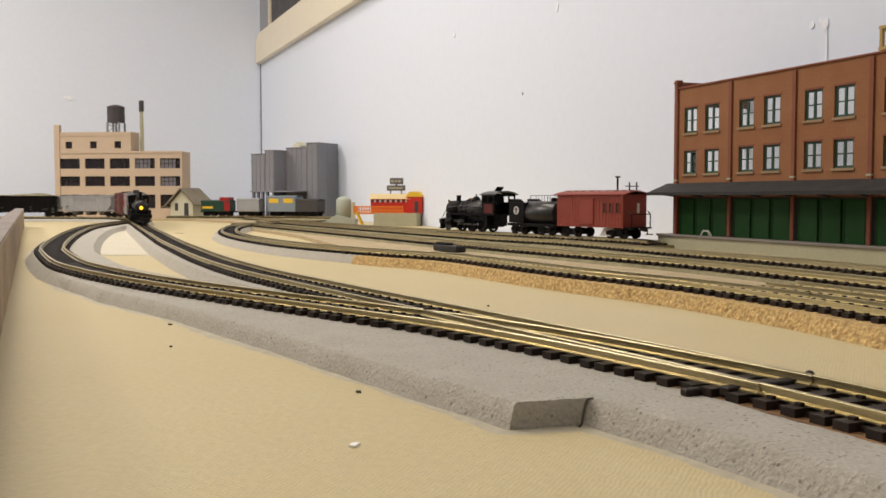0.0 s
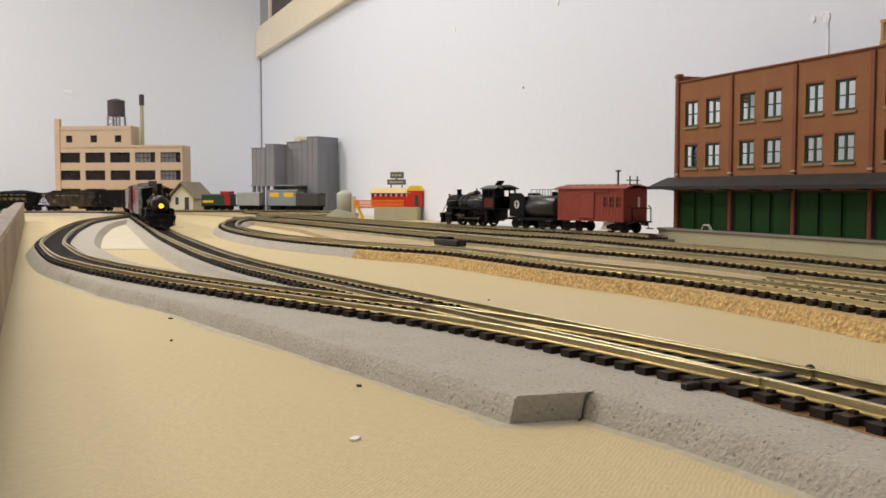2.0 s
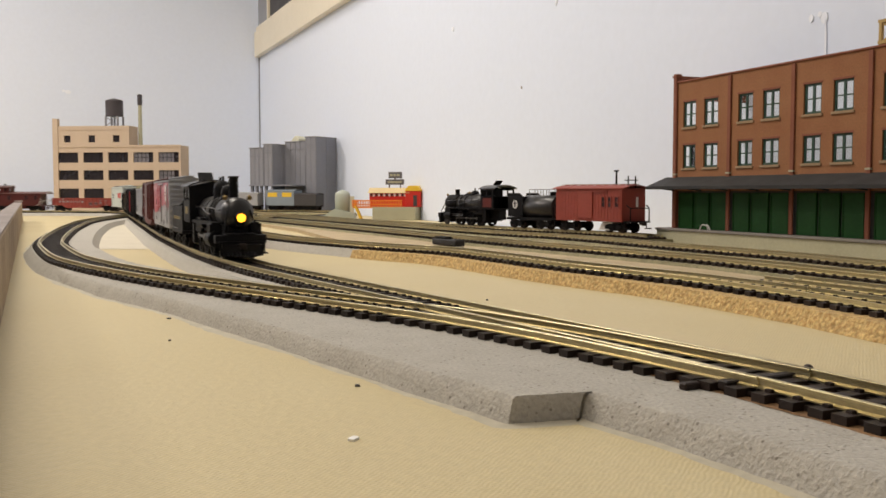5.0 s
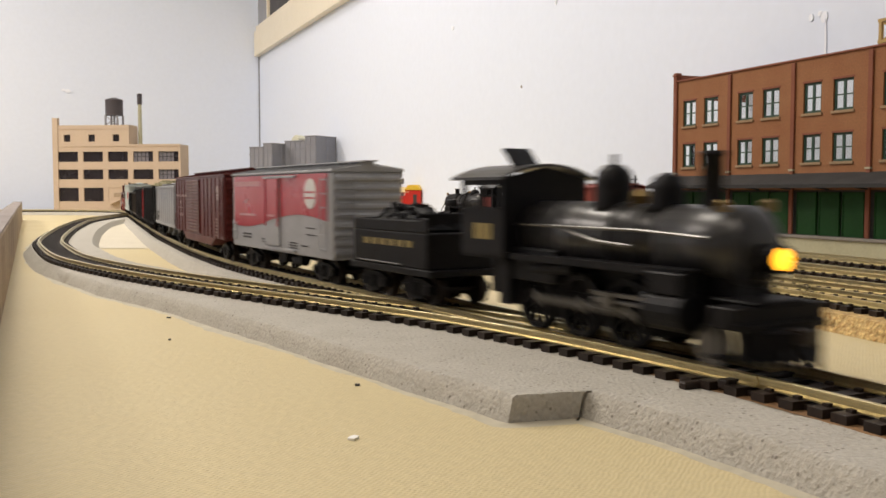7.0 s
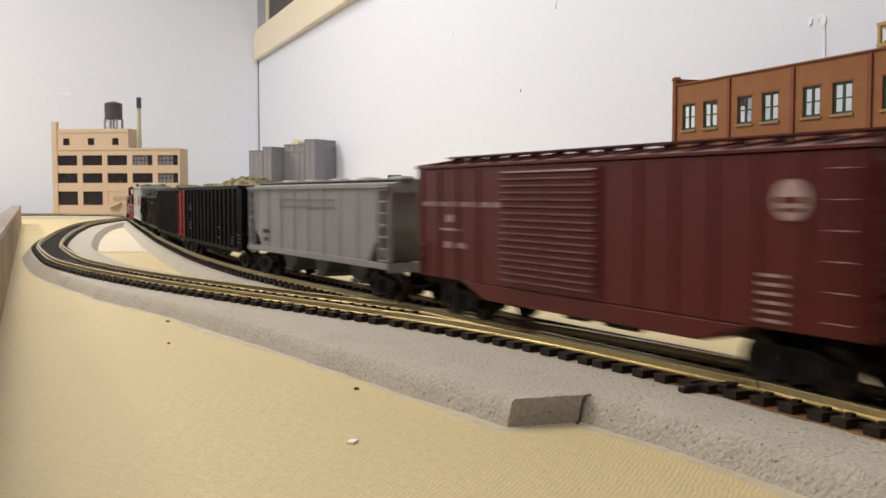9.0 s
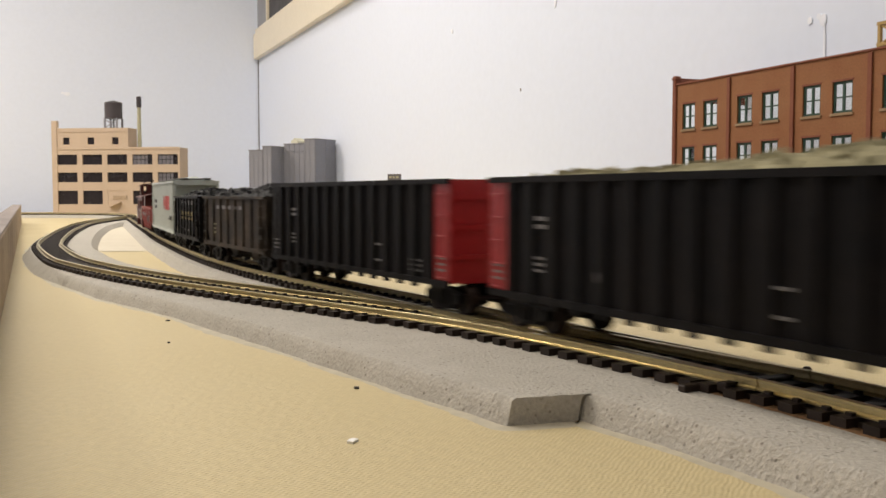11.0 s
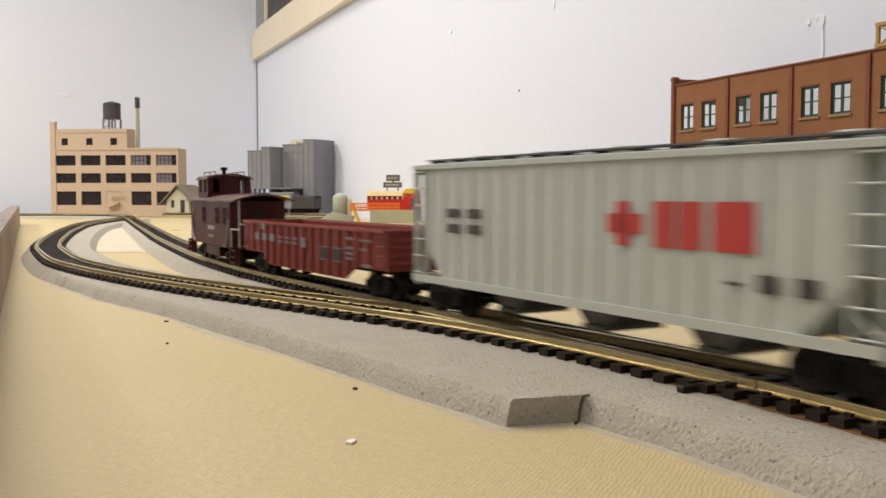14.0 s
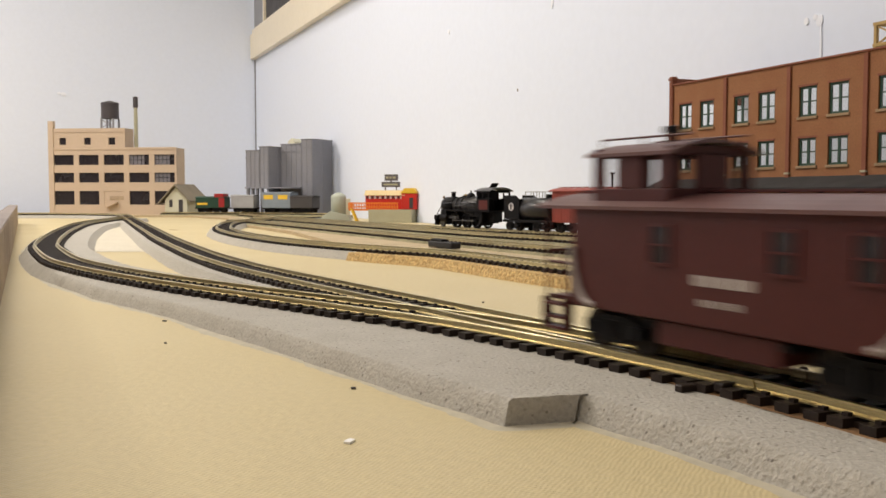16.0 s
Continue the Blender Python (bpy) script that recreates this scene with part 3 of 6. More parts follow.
def foam_shoulder():
    # sharp at the step, else gently uneven
    pts = []
    for a, b in zip(SHOULDER, SHOULDER[1:]):
        a, b = Vector((*a, 0)), Vector((*b, 0))
        k = max(1, int((b - a).length / 2.5))
        pts += [a.lerp(b, i / k) for i in range(k)]
    centre = [p for p in LOOP if 330 < p.y < 1000] + [p for p in MAIN if -150 < p.y <= 330]
    bm = bmesh.new()
    rows = []
    for i, p in enumerate(pts):
        d = (pts[min(i + 2, len(pts) - 1)] - pts[max(i - 2, 0)]).normalized()
        far = min(centre, key=lambda q: (q - p).length_squared)
        n = (far - p).normalized()
        flat = 14 < p.x < 33 and 209 < p.y < 218
        w = 0.3 * noise.noise(p * 0.8) if flat else 0.9 * noise.noise(p * 0.06) + 0.5 * noise.noise(p * 0.3)
        inset = 1.2 if flat else 3.3 + 1.0 * noise.noise(p * 0.09 + Vector((9, 0, 0)))
        row = [p + n * w, p + n * (w + inset * 0.45), p + n * (w + inset * 0.92), p + n * (w + inset + 0.9), p.lerp(far, 0.4) + n * 0.5, far]
        zs = (0.05, 2.9 + 0.5 * noise.noise(p * 0.7), BED_Z - 0.9 + 0.2 * noise.noise(p * 0.4), BED_Z - 0.3 + 0.2 * noise.noise(p * 0.4), BED_Z - 0.15 + 0.15 * noise.noise(p * 0.2), BED_Z - 0.12)
        rows.append([bm.verts.new((q.x * MM, q.y * MM, z * MM)) for q, z in zip(row, zs)])
    for a, b in zip(rows, rows[1:]):
        for k in range(5):
            bm.faces.new((a[k], b[k], b[k + 1], a[k + 1]))
    ob = solid("roadbed", bm, M_FOAM, "wide pitted grey foam shoulder with a squared-off step", "roadbed")
    for f in ob.data.polygons:
        f.use_smooth = True
    ob.data.set_sharp_from_angle(angle=radians(38))
    # smear of glue along its foot
    bm = bmesh.new()
    prev = None
    for i, p in enumerate(pts):
        d = (pts[min(i + 3, len(pts) - 1)] - pts[max(i - 3, 0)]).normalized()
        n = Vector((-d.y, d.x, 0))
        w = 3.0 + 3.0 * noise.noise(p * 0.035) + 1.2 * noise.noise(p * 0.2)
        row = [bm.verts.new((q.x * MM, q.y * MM, z * MM)) for q, z in ((p + n * 2, 0.06), (p - n * w * 0.6, 0.06), (p - n * w, 0.02))]
        if prev:
            for k in range(2):
                bm.faces.new((prev[k], row[k], row[k + 1], prev[k + 1]))
        prev = row
    solid("glue_smear", bm, M_SMEAR, "thin grey glue smear on the table beside the foam", "ground")
    # brown stain of old cork along the foot of the cut step
    bm = bmesh.new()
    prev = None
    for i in range(9, 25):
        p = Vector((13.6 + 18 * i / 24, 210.2 + 4.8 * i / 24, 0))
        w = 0.5 + 0.35 * noise.noise(Vector((i * 0.9, 3, 0)))
        h = 0.6 + 0.9 * noise.noise(Vector((i * 0.7, 0, 0))) + 2.2 * max(0.0, i / 24 - 0.7)
        row = [bm.verts.new((q.x * MM, q.y * MM, z * MM)) for q, z in ((p, 0.1), (p + Vector((-0.1, w, 0)), max(0.15, h)), (p + Vector((-0.1, w + 1.5, 0)), 0.1))]
        if prev:
            for k in range(2):
                bm.faces.new((prev[k], row[k], row[k + 1], prev[k + 1]))
        prev = row
    solid("cork_crumbs", bm, M_STAIN, "brown cork crumbs along the foot of the foam step", "ground")
    bm = bmesh.new()
    sweep(bm, [p for p in MAIN if -100 < p.y < 300], [(-14.9, 0), (14.6, 0), (14.6, 0.16), (-14.9, 0.16)], BED_Z - 0.08, 0.8)
    solid("underlay", bm, M_STAIN, "thin brown cork underlay beneath the near sleepers", "ground")


foam_shoulder()


def yard_sheet():
    bm = bmesh.new()
    prism(bm, [(-60, 800), (30, 690), (110, 520), (150, 420), (175, 330), (330, 330), (330, 560), (262, 760), (205, 935), (120, 1090), (-60, 1330), (-200, 1560), (-330, 1900),
               (-520, 2250), (-700, 2250), (-700, 2200), (-560, 2160), (-430, 1950), (-300, 1500), (-190, 1240), (-120, 1010), (-88, 905)], 0.1, 4.2, "z")
    solid("yard_sheet", bm, M_SHEET, "tan fibre sheet under the yard tracks", "ground")


yard_sheet()


def island_wash():
    # thin coat of pale plaster wash on the board between the two curving roadbeds
    bm = bmesh.new()
    left = [p for p in shift(LOOP, 36) if 860 < p.y < 1640][::6]
    right = [p for p in shift(MAIN, -19) if p.y < 1700]
    prev = None
    for p in left:
        q = min(right, key=lambda r: abs(r.y - p.y))
        row = [bm.verts.new((v.x * MM, v.y * MM, 0.0003)) for v in (p, p.lerp(q, 0.5), q)]
        if prev and p.x < q.x:
            for k in range(2):
                bm.faces.new((prev[k], row[k], row[k + 1], prev[k + 1]))
        prev = row
    solid("plaster_wash", bm, M_WASH, "thin pale plaster wash on the board between the curves", "ground")


island_wash()


def debris():
    # a chip of white plastic, crumbs and specks left on the table
    spots = [(-18.5, 197, 1.5, 0.9, M_CHIP, "white plastic chip"), (-22.5, 252, 0.7, 0.7, M_DARK, "dark crumb"), (-112, 388, 0.9, 0.6, M_DARK, "dark crumb"),
             (52, 326, 0.8, 0.4, M_DARK, "dark crumb"), (60, 318, 0.7, 0.4, M_DARK, "dark crumb"), (47, 372, 0.7, 0.5, M_DARK, "dark crumb"), (-16, 446, 1.0, 0.6, M_DARK, "dark crumb"),
             (22, 455, 0.8, 0.5, M_DARK, "dark crumb"), (-95, 330, 0.5, 0.4, M_DARK, "dark crumb"), (-389, 1400, 16, 4, M_SHEET, "pale wood scrap")]
    for x, y, a, b, m, label in spots:
        bm = bmesh.new()
        prism(bm, [(-a, -b), (a * 0.8, -b * 0.9), (a, b * 0.6), (a * 0.3, b), (-a * 0.9, b * 0.7)], 0, 0.5, "z")
        ob = tagged(new("debris", mesh_of("debris", bm, m)), label + " lying on the cream table top", "debris", "table debris")
        ob.matrix_basis = place(x, y, 0.02, (x * 7 + y) % 180)


debris()


def turnout_gear():
    # throw bar with its post beside the near switch, and a switch motor in the yard
    n = Vector((0.885, 0.465, 0))
    t = thing("switch_throw", "black plastic throw bar and post at the near turnout", "switch", at=place(76, 219.5, 0, math.degrees(math.atan2(n.y, n.x))))
    box_part("throw_bar", M_TIE, t, -14, 15, -1.6, 1.6, 7.2, 9.4, bevel=0.3)
    bm = bmesh.new()
    lathe(bm, [(0.9, 7), (0.9, 9.0), (1.15, 9.3), (1.15, 10.2), (0.6, 10.7), (0.2, 10.8)], (13.6, 0, 0), "z", 14)
    part("post", bm, M_TIE, t)
    t = thing("switch_motor", "dark grey switch motor beside a yard track", "switch", at=place(6, 840, 5, -62))
    box_part("case", M_AWNING, t, -22, 22, -5, 5, 0, 5.5, bevel=1)
    box_part("cover", M_BLACK, t, -20, 2, -3.6, 3.6, 5.5, 7.6, bevel=0.8)
    t = thing("switch_end", "black long sleeper end beside the near turnout", "switch", at=place(58.5, 218, 6.45, 25))
    box_part("block", M_TIE, t, -3.4, 3.4, -1.3, 1.3, 0, 1.7, bevel=0.3)


turnout_gear()


# ---- rolling stock: x forward, y to the left, z up from the rail head, origin at mid-length
def bars(name, mat, parent, spec, side, label=""):
    """Flat lettering blocks on a side: (x0, x1, z0, z1); side is the signed y of the surface."""
    s = 1 if side > 0 else -1
    cells = []
    for x0, x1, z0, z1 in spec:
        n = max(1, int((x1 - x0) / (0.95 * (z1 - z0)))) if name == "lettering" else 1
        for k in range(n):
            a = x0 + (x1 - x0) * k / n
            cells.append((a, a + (x1 - x0) / n * (0.74 if n > 1 else 1), z0, z1))
    for x0, x1, z0, z1 in cells:
        box_part(name, mat, parent, x0, x1, min(side, side + s * 0.18), max(side, side + s * 0.18), z0, z1, label)


def truck(parent, x, wb=19.0, r=5.2, mat=None):
    bm = bmesh.new()
    mat = mat or M_BLACK
    for s in (-1, 1):
        y0, y1 = sorted((s * 10.2, s * 12.2))
        prism(bm, [(x - wb / 2 - 3, 4), (x - wb / 2 - 3, 7.2), (x - 5, 9.2), (x + 5, 9.2), (x + wb / 2 + 3, 7.2), (x + wb / 2 + 3, 4), (x + wb / 2 - 3, 3.6), (x + 5, 2.0), (x - 5, 2.0), (x - wb / 2 + 3, 3.6)], y0, y1, "y")
        for a in (-wb / 2, wb / 2):
            y2, y3 = sorted((s * 12.2, s * 13.0))
            bx(bm, x + a - 1.6, x + a + 1.6, y2, y3, 3.8, 7.0)
        for a in (-1.8, 0, 1.8):
            lathe(bm, [(0.7, 3.2), (0.7, 8.0)], (x + a, s * 12.4, 0), "z", 6)
    bx(bm, x - 3, x + 3, -10.2, 10.2, 5.5, 8.5)
    t = part("truck", bm, mat, parent)
    for a in (-wb / 2, wb / 2):
        for s in (-1, 1):
            w = bmesh.new()
            lathe(w, [(r * 0.5, -1.1), (r * 0.9, -1.3), (r, -1.3), (r, 1.0), (r + 0.6, 1.0), (r + 0.6, 1.7), (r * 0.5, 1.7)], (0, 0, 0), "y", 18)
            wheel = part("wheel", w, M_STEEL if mat is None else M_TIE, t, smooth=False)
            wheel.matrix_basis = place(x + a, s * 8.9, r, 0) @ (pose(0, 0, 0, 0, 0, 180) if s > 0 else Matrix())
        ax = bmesh.new()
        rod(ax, (x + a, -8.5, r), (x + a, 8.5, r), 1.0)
        part("axle", ax, M_TIE, t)
    return t


def coupler(parent, x, d, z=9.5):
    bm = bmesh.new()
    bx(bm, min(x, x + d * 6), max(x, x + d * 6), -1.2, 1.2, z - 1.2, z + 1.2)
    bx(bm, min(x + d * 5, x + d * 8), max(x + d * 5, x + d * 8), -2.2, 1.6, z - 1.8, z + 1.8)
    part("coupler", bm, M_TIE, parent, "black knuckle coupler", bevel=0.3)


def ladder(parent, x, y, z0, z1, w=5.0, mat=None, rungs=6, along="x"):
    bm = bmesh.new()
    for i in range(rungs):
        z = z0 + (z1 - z0) * i / (rungs - 1)
        if along == "x":
            rod(bm, (x - w / 2, y, z), (x + w / 2, y, z), 0.28)
        else:
            rod(bm, (x, y - w / 2, z), (x, y + w / 2, z), 0.28)
    for e in (-w / 2, w / 2):
        if along == "x":
            rod(bm, (x + e, y, z0 - 1), (x + e, y, z1 + 1), 0.25)
        else:
            rod(bm, (x, y + e, z0 - 1), (x, y + e, z1 + 1), 0.25)
    part("ladder", bm, mat, parent)


def corrugated_end(parent, x, d, w, z0, z1, mat, n=9):
    bm = bmesh.new()
    step = (z1 - z0) / n
    out = [(x, z1), (x, z0)]
    for i in range(n):
        out += [(x + d * 0.25, z0 + step * (i + 0.12)), (x + d * 1.1, z0 + step * (i + 0.38)), (x + d * 1.1, z0 + step * (i + 0.62)), (x + d * 0.25, z0 + step * (i + 0.88))]
    prism(bm, out, -w / 2 + 0.8, w / 2 - 0.8, "y")
    part("end_panel", bm, mat, parent)


def box_roof(parent, L, w, eave, peak, mat, walk_mat):
    bm = bmesh.new()
    prism(bm, [(-w / 2 - 0.6, eave), (-w / 2 - 0.6, eave + 0.7), (0, peak), (w / 2 + 0.6, eave + 0.7), (w / 2 + 0.6, eave)], -L / 2 - 0.5, L / 2 + 0.5, "x")
    n = int(L / 12)
    for i in range(n + 1):
        x = -L / 2 + L * i / n
        for s in (-1, 1):
            prism(bm, [(s * (w / 2 + 0.4), eave + 0.8), (s * 1, peak + 0.05), (s * 1, peak + 0.6), (s * (w / 2 + 0.4), eave + 1.3)], x - 0.35, x + 0.35, "x")
    part("roof", bm, mat, parent)
    bm = bmesh.new()
    for y in (-2.2, 0, 2.2):
        bx(bm, -L / 2 - 3.2, L / 2 + 3.2, y - 0.95, y + 0.95, peak + 1.1, peak + 1.6)
    for i in range(n + 1):
        x = -L / 2 + L * i / n
        bx(bm, x - 0.4, x + 0.4, -3, 3, peak - 0.2, peak + 1.1)
    part("running_board", bm, walk_mat, parent)
    bm = bmesh.new()
    rod(bm, (-L / 2 - 2, 6, 18), (-L / 2 - 2, 6, peak + 1), 0.3)
    lathe(bm, [(0.4, 0), (2.6, 0), (2.6, 0.5), (0.4, 0.5)], (-L / 2 - 2, 6, peak - 2), "z", 14)
    part("brake_wheel", bm, walk_mat, parent)


def underframe(parent, L, z=11.0):
    bm = bmesh.new()
    bx(bm, -L / 2 + 2, L / 2 - 2, -4, 4, z - 3.2, z + 0.6)
    bx(bm, -12, -2, -11, -4, z - 5, z - 0.5)
    lathe(bm, [(2.4, 0), (2.4, 13)], (4, -8, z - 3.4), "x", 12)
    for x in (-L / 5, L / 5):
        bx(bm, x - 0.8, x + 0.8, -15, 15, z - 1.6, z)
    part("underframe", bm, M_BLACK, parent)


def wavy_boxcar():
    L, w, z0, z1 = 142.0, 33.0, 11.5, 49.5
    t = thing("boxcar", "silver-grey boxcar with glossy red upper sides and a wavy edge", "freight car", "train cars")
    bm = bmesh.new()
    bx(bm, -L / 2, L / 2, -w / 2, w / 2, z0, z1)
    part("body", bm, M_SILVER, t, bevel=0.5)
    for s in (-1, 1):
        y = s * w / 2
        bm = bmesh.new()
        n = 48
        low = [(-L / 2 + 3.2 + (L - 8.5) * i / n, 0) for i in range(n + 1)]
        low = [(x, 26.4 - 3.9 * math.cos(math.pi * (x + 52) / 85)) for x, _ in low]
        prism(bm, low + [(L / 2 - 5.3, z1 - 0.6), (-L / 2 + 3.2, z1 - 0.6)], min(y, y + s * 0.25), max(y, y + s * 0.25), "y")
        part("side_panel", bm, M_RED, t, "glossy red upper side with a wavy lower edge")
        bm = bmesh.new()
        bx(bm, -15, 6, min(y, y + s * 0.9), max(y, y + s * 0.9), z0 + 3, z1 - 2.2)
        door = part("door", bm, M_SILVER, t, bevel=0.2)
        bm = bmesh.new()
        low2 = [(-14.8 + 20.6 * i / 16, 0) for i in range(17)]
        low2 = [(x, 26.4 - 3.9 * math.cos(math.pi * (x + 52) / 85)) for x, _ in low2]
        prism(bm, low2 + [(5.8, z1 - 2.4), (-14.8, z1 - 2.4)], min(y + s * 0.9, y + s * 1.1), max(y + s * 0.9, y + s * 1.1), "y")
        for x in (-13.6, 4.6):
            bx(bm, x - 0.5, x + 0.5, min(y + s * 1.05, y + s * 1.5), max(y + s * 1.05, y + s * 1.5), 24, z1 - 2.6)
        part("door_panel", bm, M_RED, door)
        for z in (z1 - 1.6, z0 + 1.6):
            box_part("door_rail", M_SILVER, t, -17, 28, min(y, y + s * 1.3), max(y, y + s * 1.3), z - 0.5, z + 0.5)
        bars("lettering", M_PALEPINK, t, [(-69, -23, 43.6, 46.2)], y + s * 0.25)
        bars("lettering", M_PALEPINK, t, [(-50.5, -44, 34.8, 36.2), (-48.5, -43, 36.3, 37.0), (-58, -31, 28.2, 29.4)], y + s * 0.25)
        bars("lettering", M_DARK, t, [(-53, -39, 18.2, 19.0), (-53, -39, 16.6, 17.4), (-22, -14, 16.6, 17.2), (-21, -15, 15.4, 15.9), (18, 29, 16.6, 17.2), (18, 29, 15.4, 16.0), (18, 29, 14.2, 14.8), (34, 42, 15.8, 16.4), (40.4, 51.5, 24.2, 24.7), (40.4, 51.5, 21.2, 21.7)], y)
        bars("lettering", M_PALEPINK, t, [(-10.4, 1.0, 28.6, 29.6)], y + s * 1.12)
        bm = bmesh.new()
        lathe(bm, [(1.0, 0.0), (1.0, 0.3)], (0, 0, 0), "y", 20)
        for v in bm.verts:
            v.co = Vector((v.co.x * 7.2 + 0.046, (y + (s * 0.55 if abs(v.co.y) > 0.0001 else s * 0.2)) * MM, v.co.z * 6.8 + 0.040))
        badge = part("badge", bm, M_WHITE, t, "white oval badge")
        bars("mark", M_RED, badge, [(40.5, 51.5, 37.6, 38.5), (40, 52, 40.2, 41.0)], y + s * 0.5)
        ladder(t, L / 2 - 8, y + s * 1.0, 16, 46, 7, M_SILVER)
        ladder(t, -L / 2 + 6, y + s * 1.0, 16, 24, 6, M_SILVER, 3)
    for d in (-1, 1):
        corrugated_end(t, d * L / 2, d, w, z0 + 1, z1 - 1, M_SILVER)
        coupler(t, d * L / 2, d)
        ladder(t, d * (L / 2 + 1.4), -d * 11, 16, 46, 7, M_SILVER, 7, "y")
    box_roof(t, L, w, z1, z1 + 3.2, M_SILVER, M_SILVER)
    underframe(t, L)
    for x in (-50, 50):
        truck(t, x)
    return t


def oxide_boxcar():
    L, w, z0, z1 = 183.0, 33.5, 11.0, 50.0
    t = thing("boxcar", "brown oxide ribbed boxcar with a wide corrugated door", "freight car", "train cars")
    bm = bmesh.new()
    bx(bm, -L / 2, L / 2, -w / 2, w / 2, z0 + 2, z1)
    prism(bm, [(-L / 2 + 30, z0 + 2.1), (-L / 2 + 44, z0 - 3), (L / 2 - 44, z0 - 3), (L / 2 - 30, z0 + 2.1)], -w / 2, w / 2, "y")
    part("body", bm, M_OXIDE, t, bevel=0.4)
    for s in (-1, 1):
        y = s * w / 2
        for i in range(15):
            x = -L / 2 + 3 + (L - 6) * i / 14
            if -38 < x < 13:
                continue
            box_part("side_rib", M_OXIDE, t, x - 0.9, x + 0.9, min(y, y + s * 0.5), max(y, y + s * 0.5), z0 + 2.2, z1 - 0.8, bevel=0.15)
        door = box_part("door", M_OXIDE, t, -36, 11, min(y, y + s * 0.8), max(y, y + s * 0.8), z0 + 3, z1 - 1.5)
        bm = bmesh.new()
        for i in range(17):
            z = z0 + 4.5 + i * 2.0
            for a, b in ((-35, -13), (-12, 10)):
                prism(bm, [(y + s * 0.8, z - 0.55), (y + s * 1.5, z), (y + s * 0.8, z + 0.55)], a, b, "x")
        part("corrugation", bm, M_OXIDE, door)
        bars("lettering", M_FADED, t, [(-86 + 6.4 * k, -81.6 + 6.4 * k, 37.2, 38.8) for k in range(8)] + [(-70, -65, 32, 34.5), (-74, -61, 29.2, 30), (-71, -66, 23.4, 25.6), (-64, -57, 23.6, 25.4)], y + s * 0.3)
        bars("lettering", M_FADED, t, [(65, 72, 24 - 1.9 * i, 24.7 - 1.9 * i) for i in range(6)], y + s * 0.3)
        bm = bmesh.new()
        lathe(bm, [(4.3, 0.0), (4.3, 0.2)], (73, y + (s * 0.5 if s > 0 else s * 0.7), 40), "y", 20)
        badge = part("badge", bm, M_FADED, t, "faded pinkish round badge")
        bars("mark", M_OXIDE, badge, [(70, 76, 39.4, 40.6), (70.6, 75.4, 37.6, 38.4)], y + s * 0.7)
        ladder(t, L / 2 - 6, y + s * 1.1, 16, 46, 6, M_OXIDE)
        ladder(t, -L / 2 + 6, y + s * 1.1, 16, 24, 6, M_OXIDE, 3)
    for d in (-1, 1):
        corrugated_end(t, d * L / 2, d, w, z0 + 2, z1 - 1, M_OXIDE)
        coupler(t, d * L / 2, d)
        ladder(t, d * (L / 2 + 1.4), -d * 11, 16, 46, 7, M_OXIDE, 7, "y")
    box_roof(t, L, w, z1, z1 + 3.0, M_OXIDE, M_OXIDE)
    underframe(t, L)
    for x in (-69, 69):
        truck(t, x)
    return t


def hopper_bays(parent, xs, z_top, mat, half=8.5):
    for x in xs:
        bm = bmesh.new()
        prism(bm, [(x - half - 4, z_top), (x - 4.5, 5.0), (x + 4.5, 5.0), (x + half + 4, z_top)], -9.5, 9.5, "y")
        bx(bm, x - 5.2, x + 5.2, -10.4, 10.4, 4.2, 5.8)
        part("hopper_bay", bm, mat, parent, bevel=0.3)


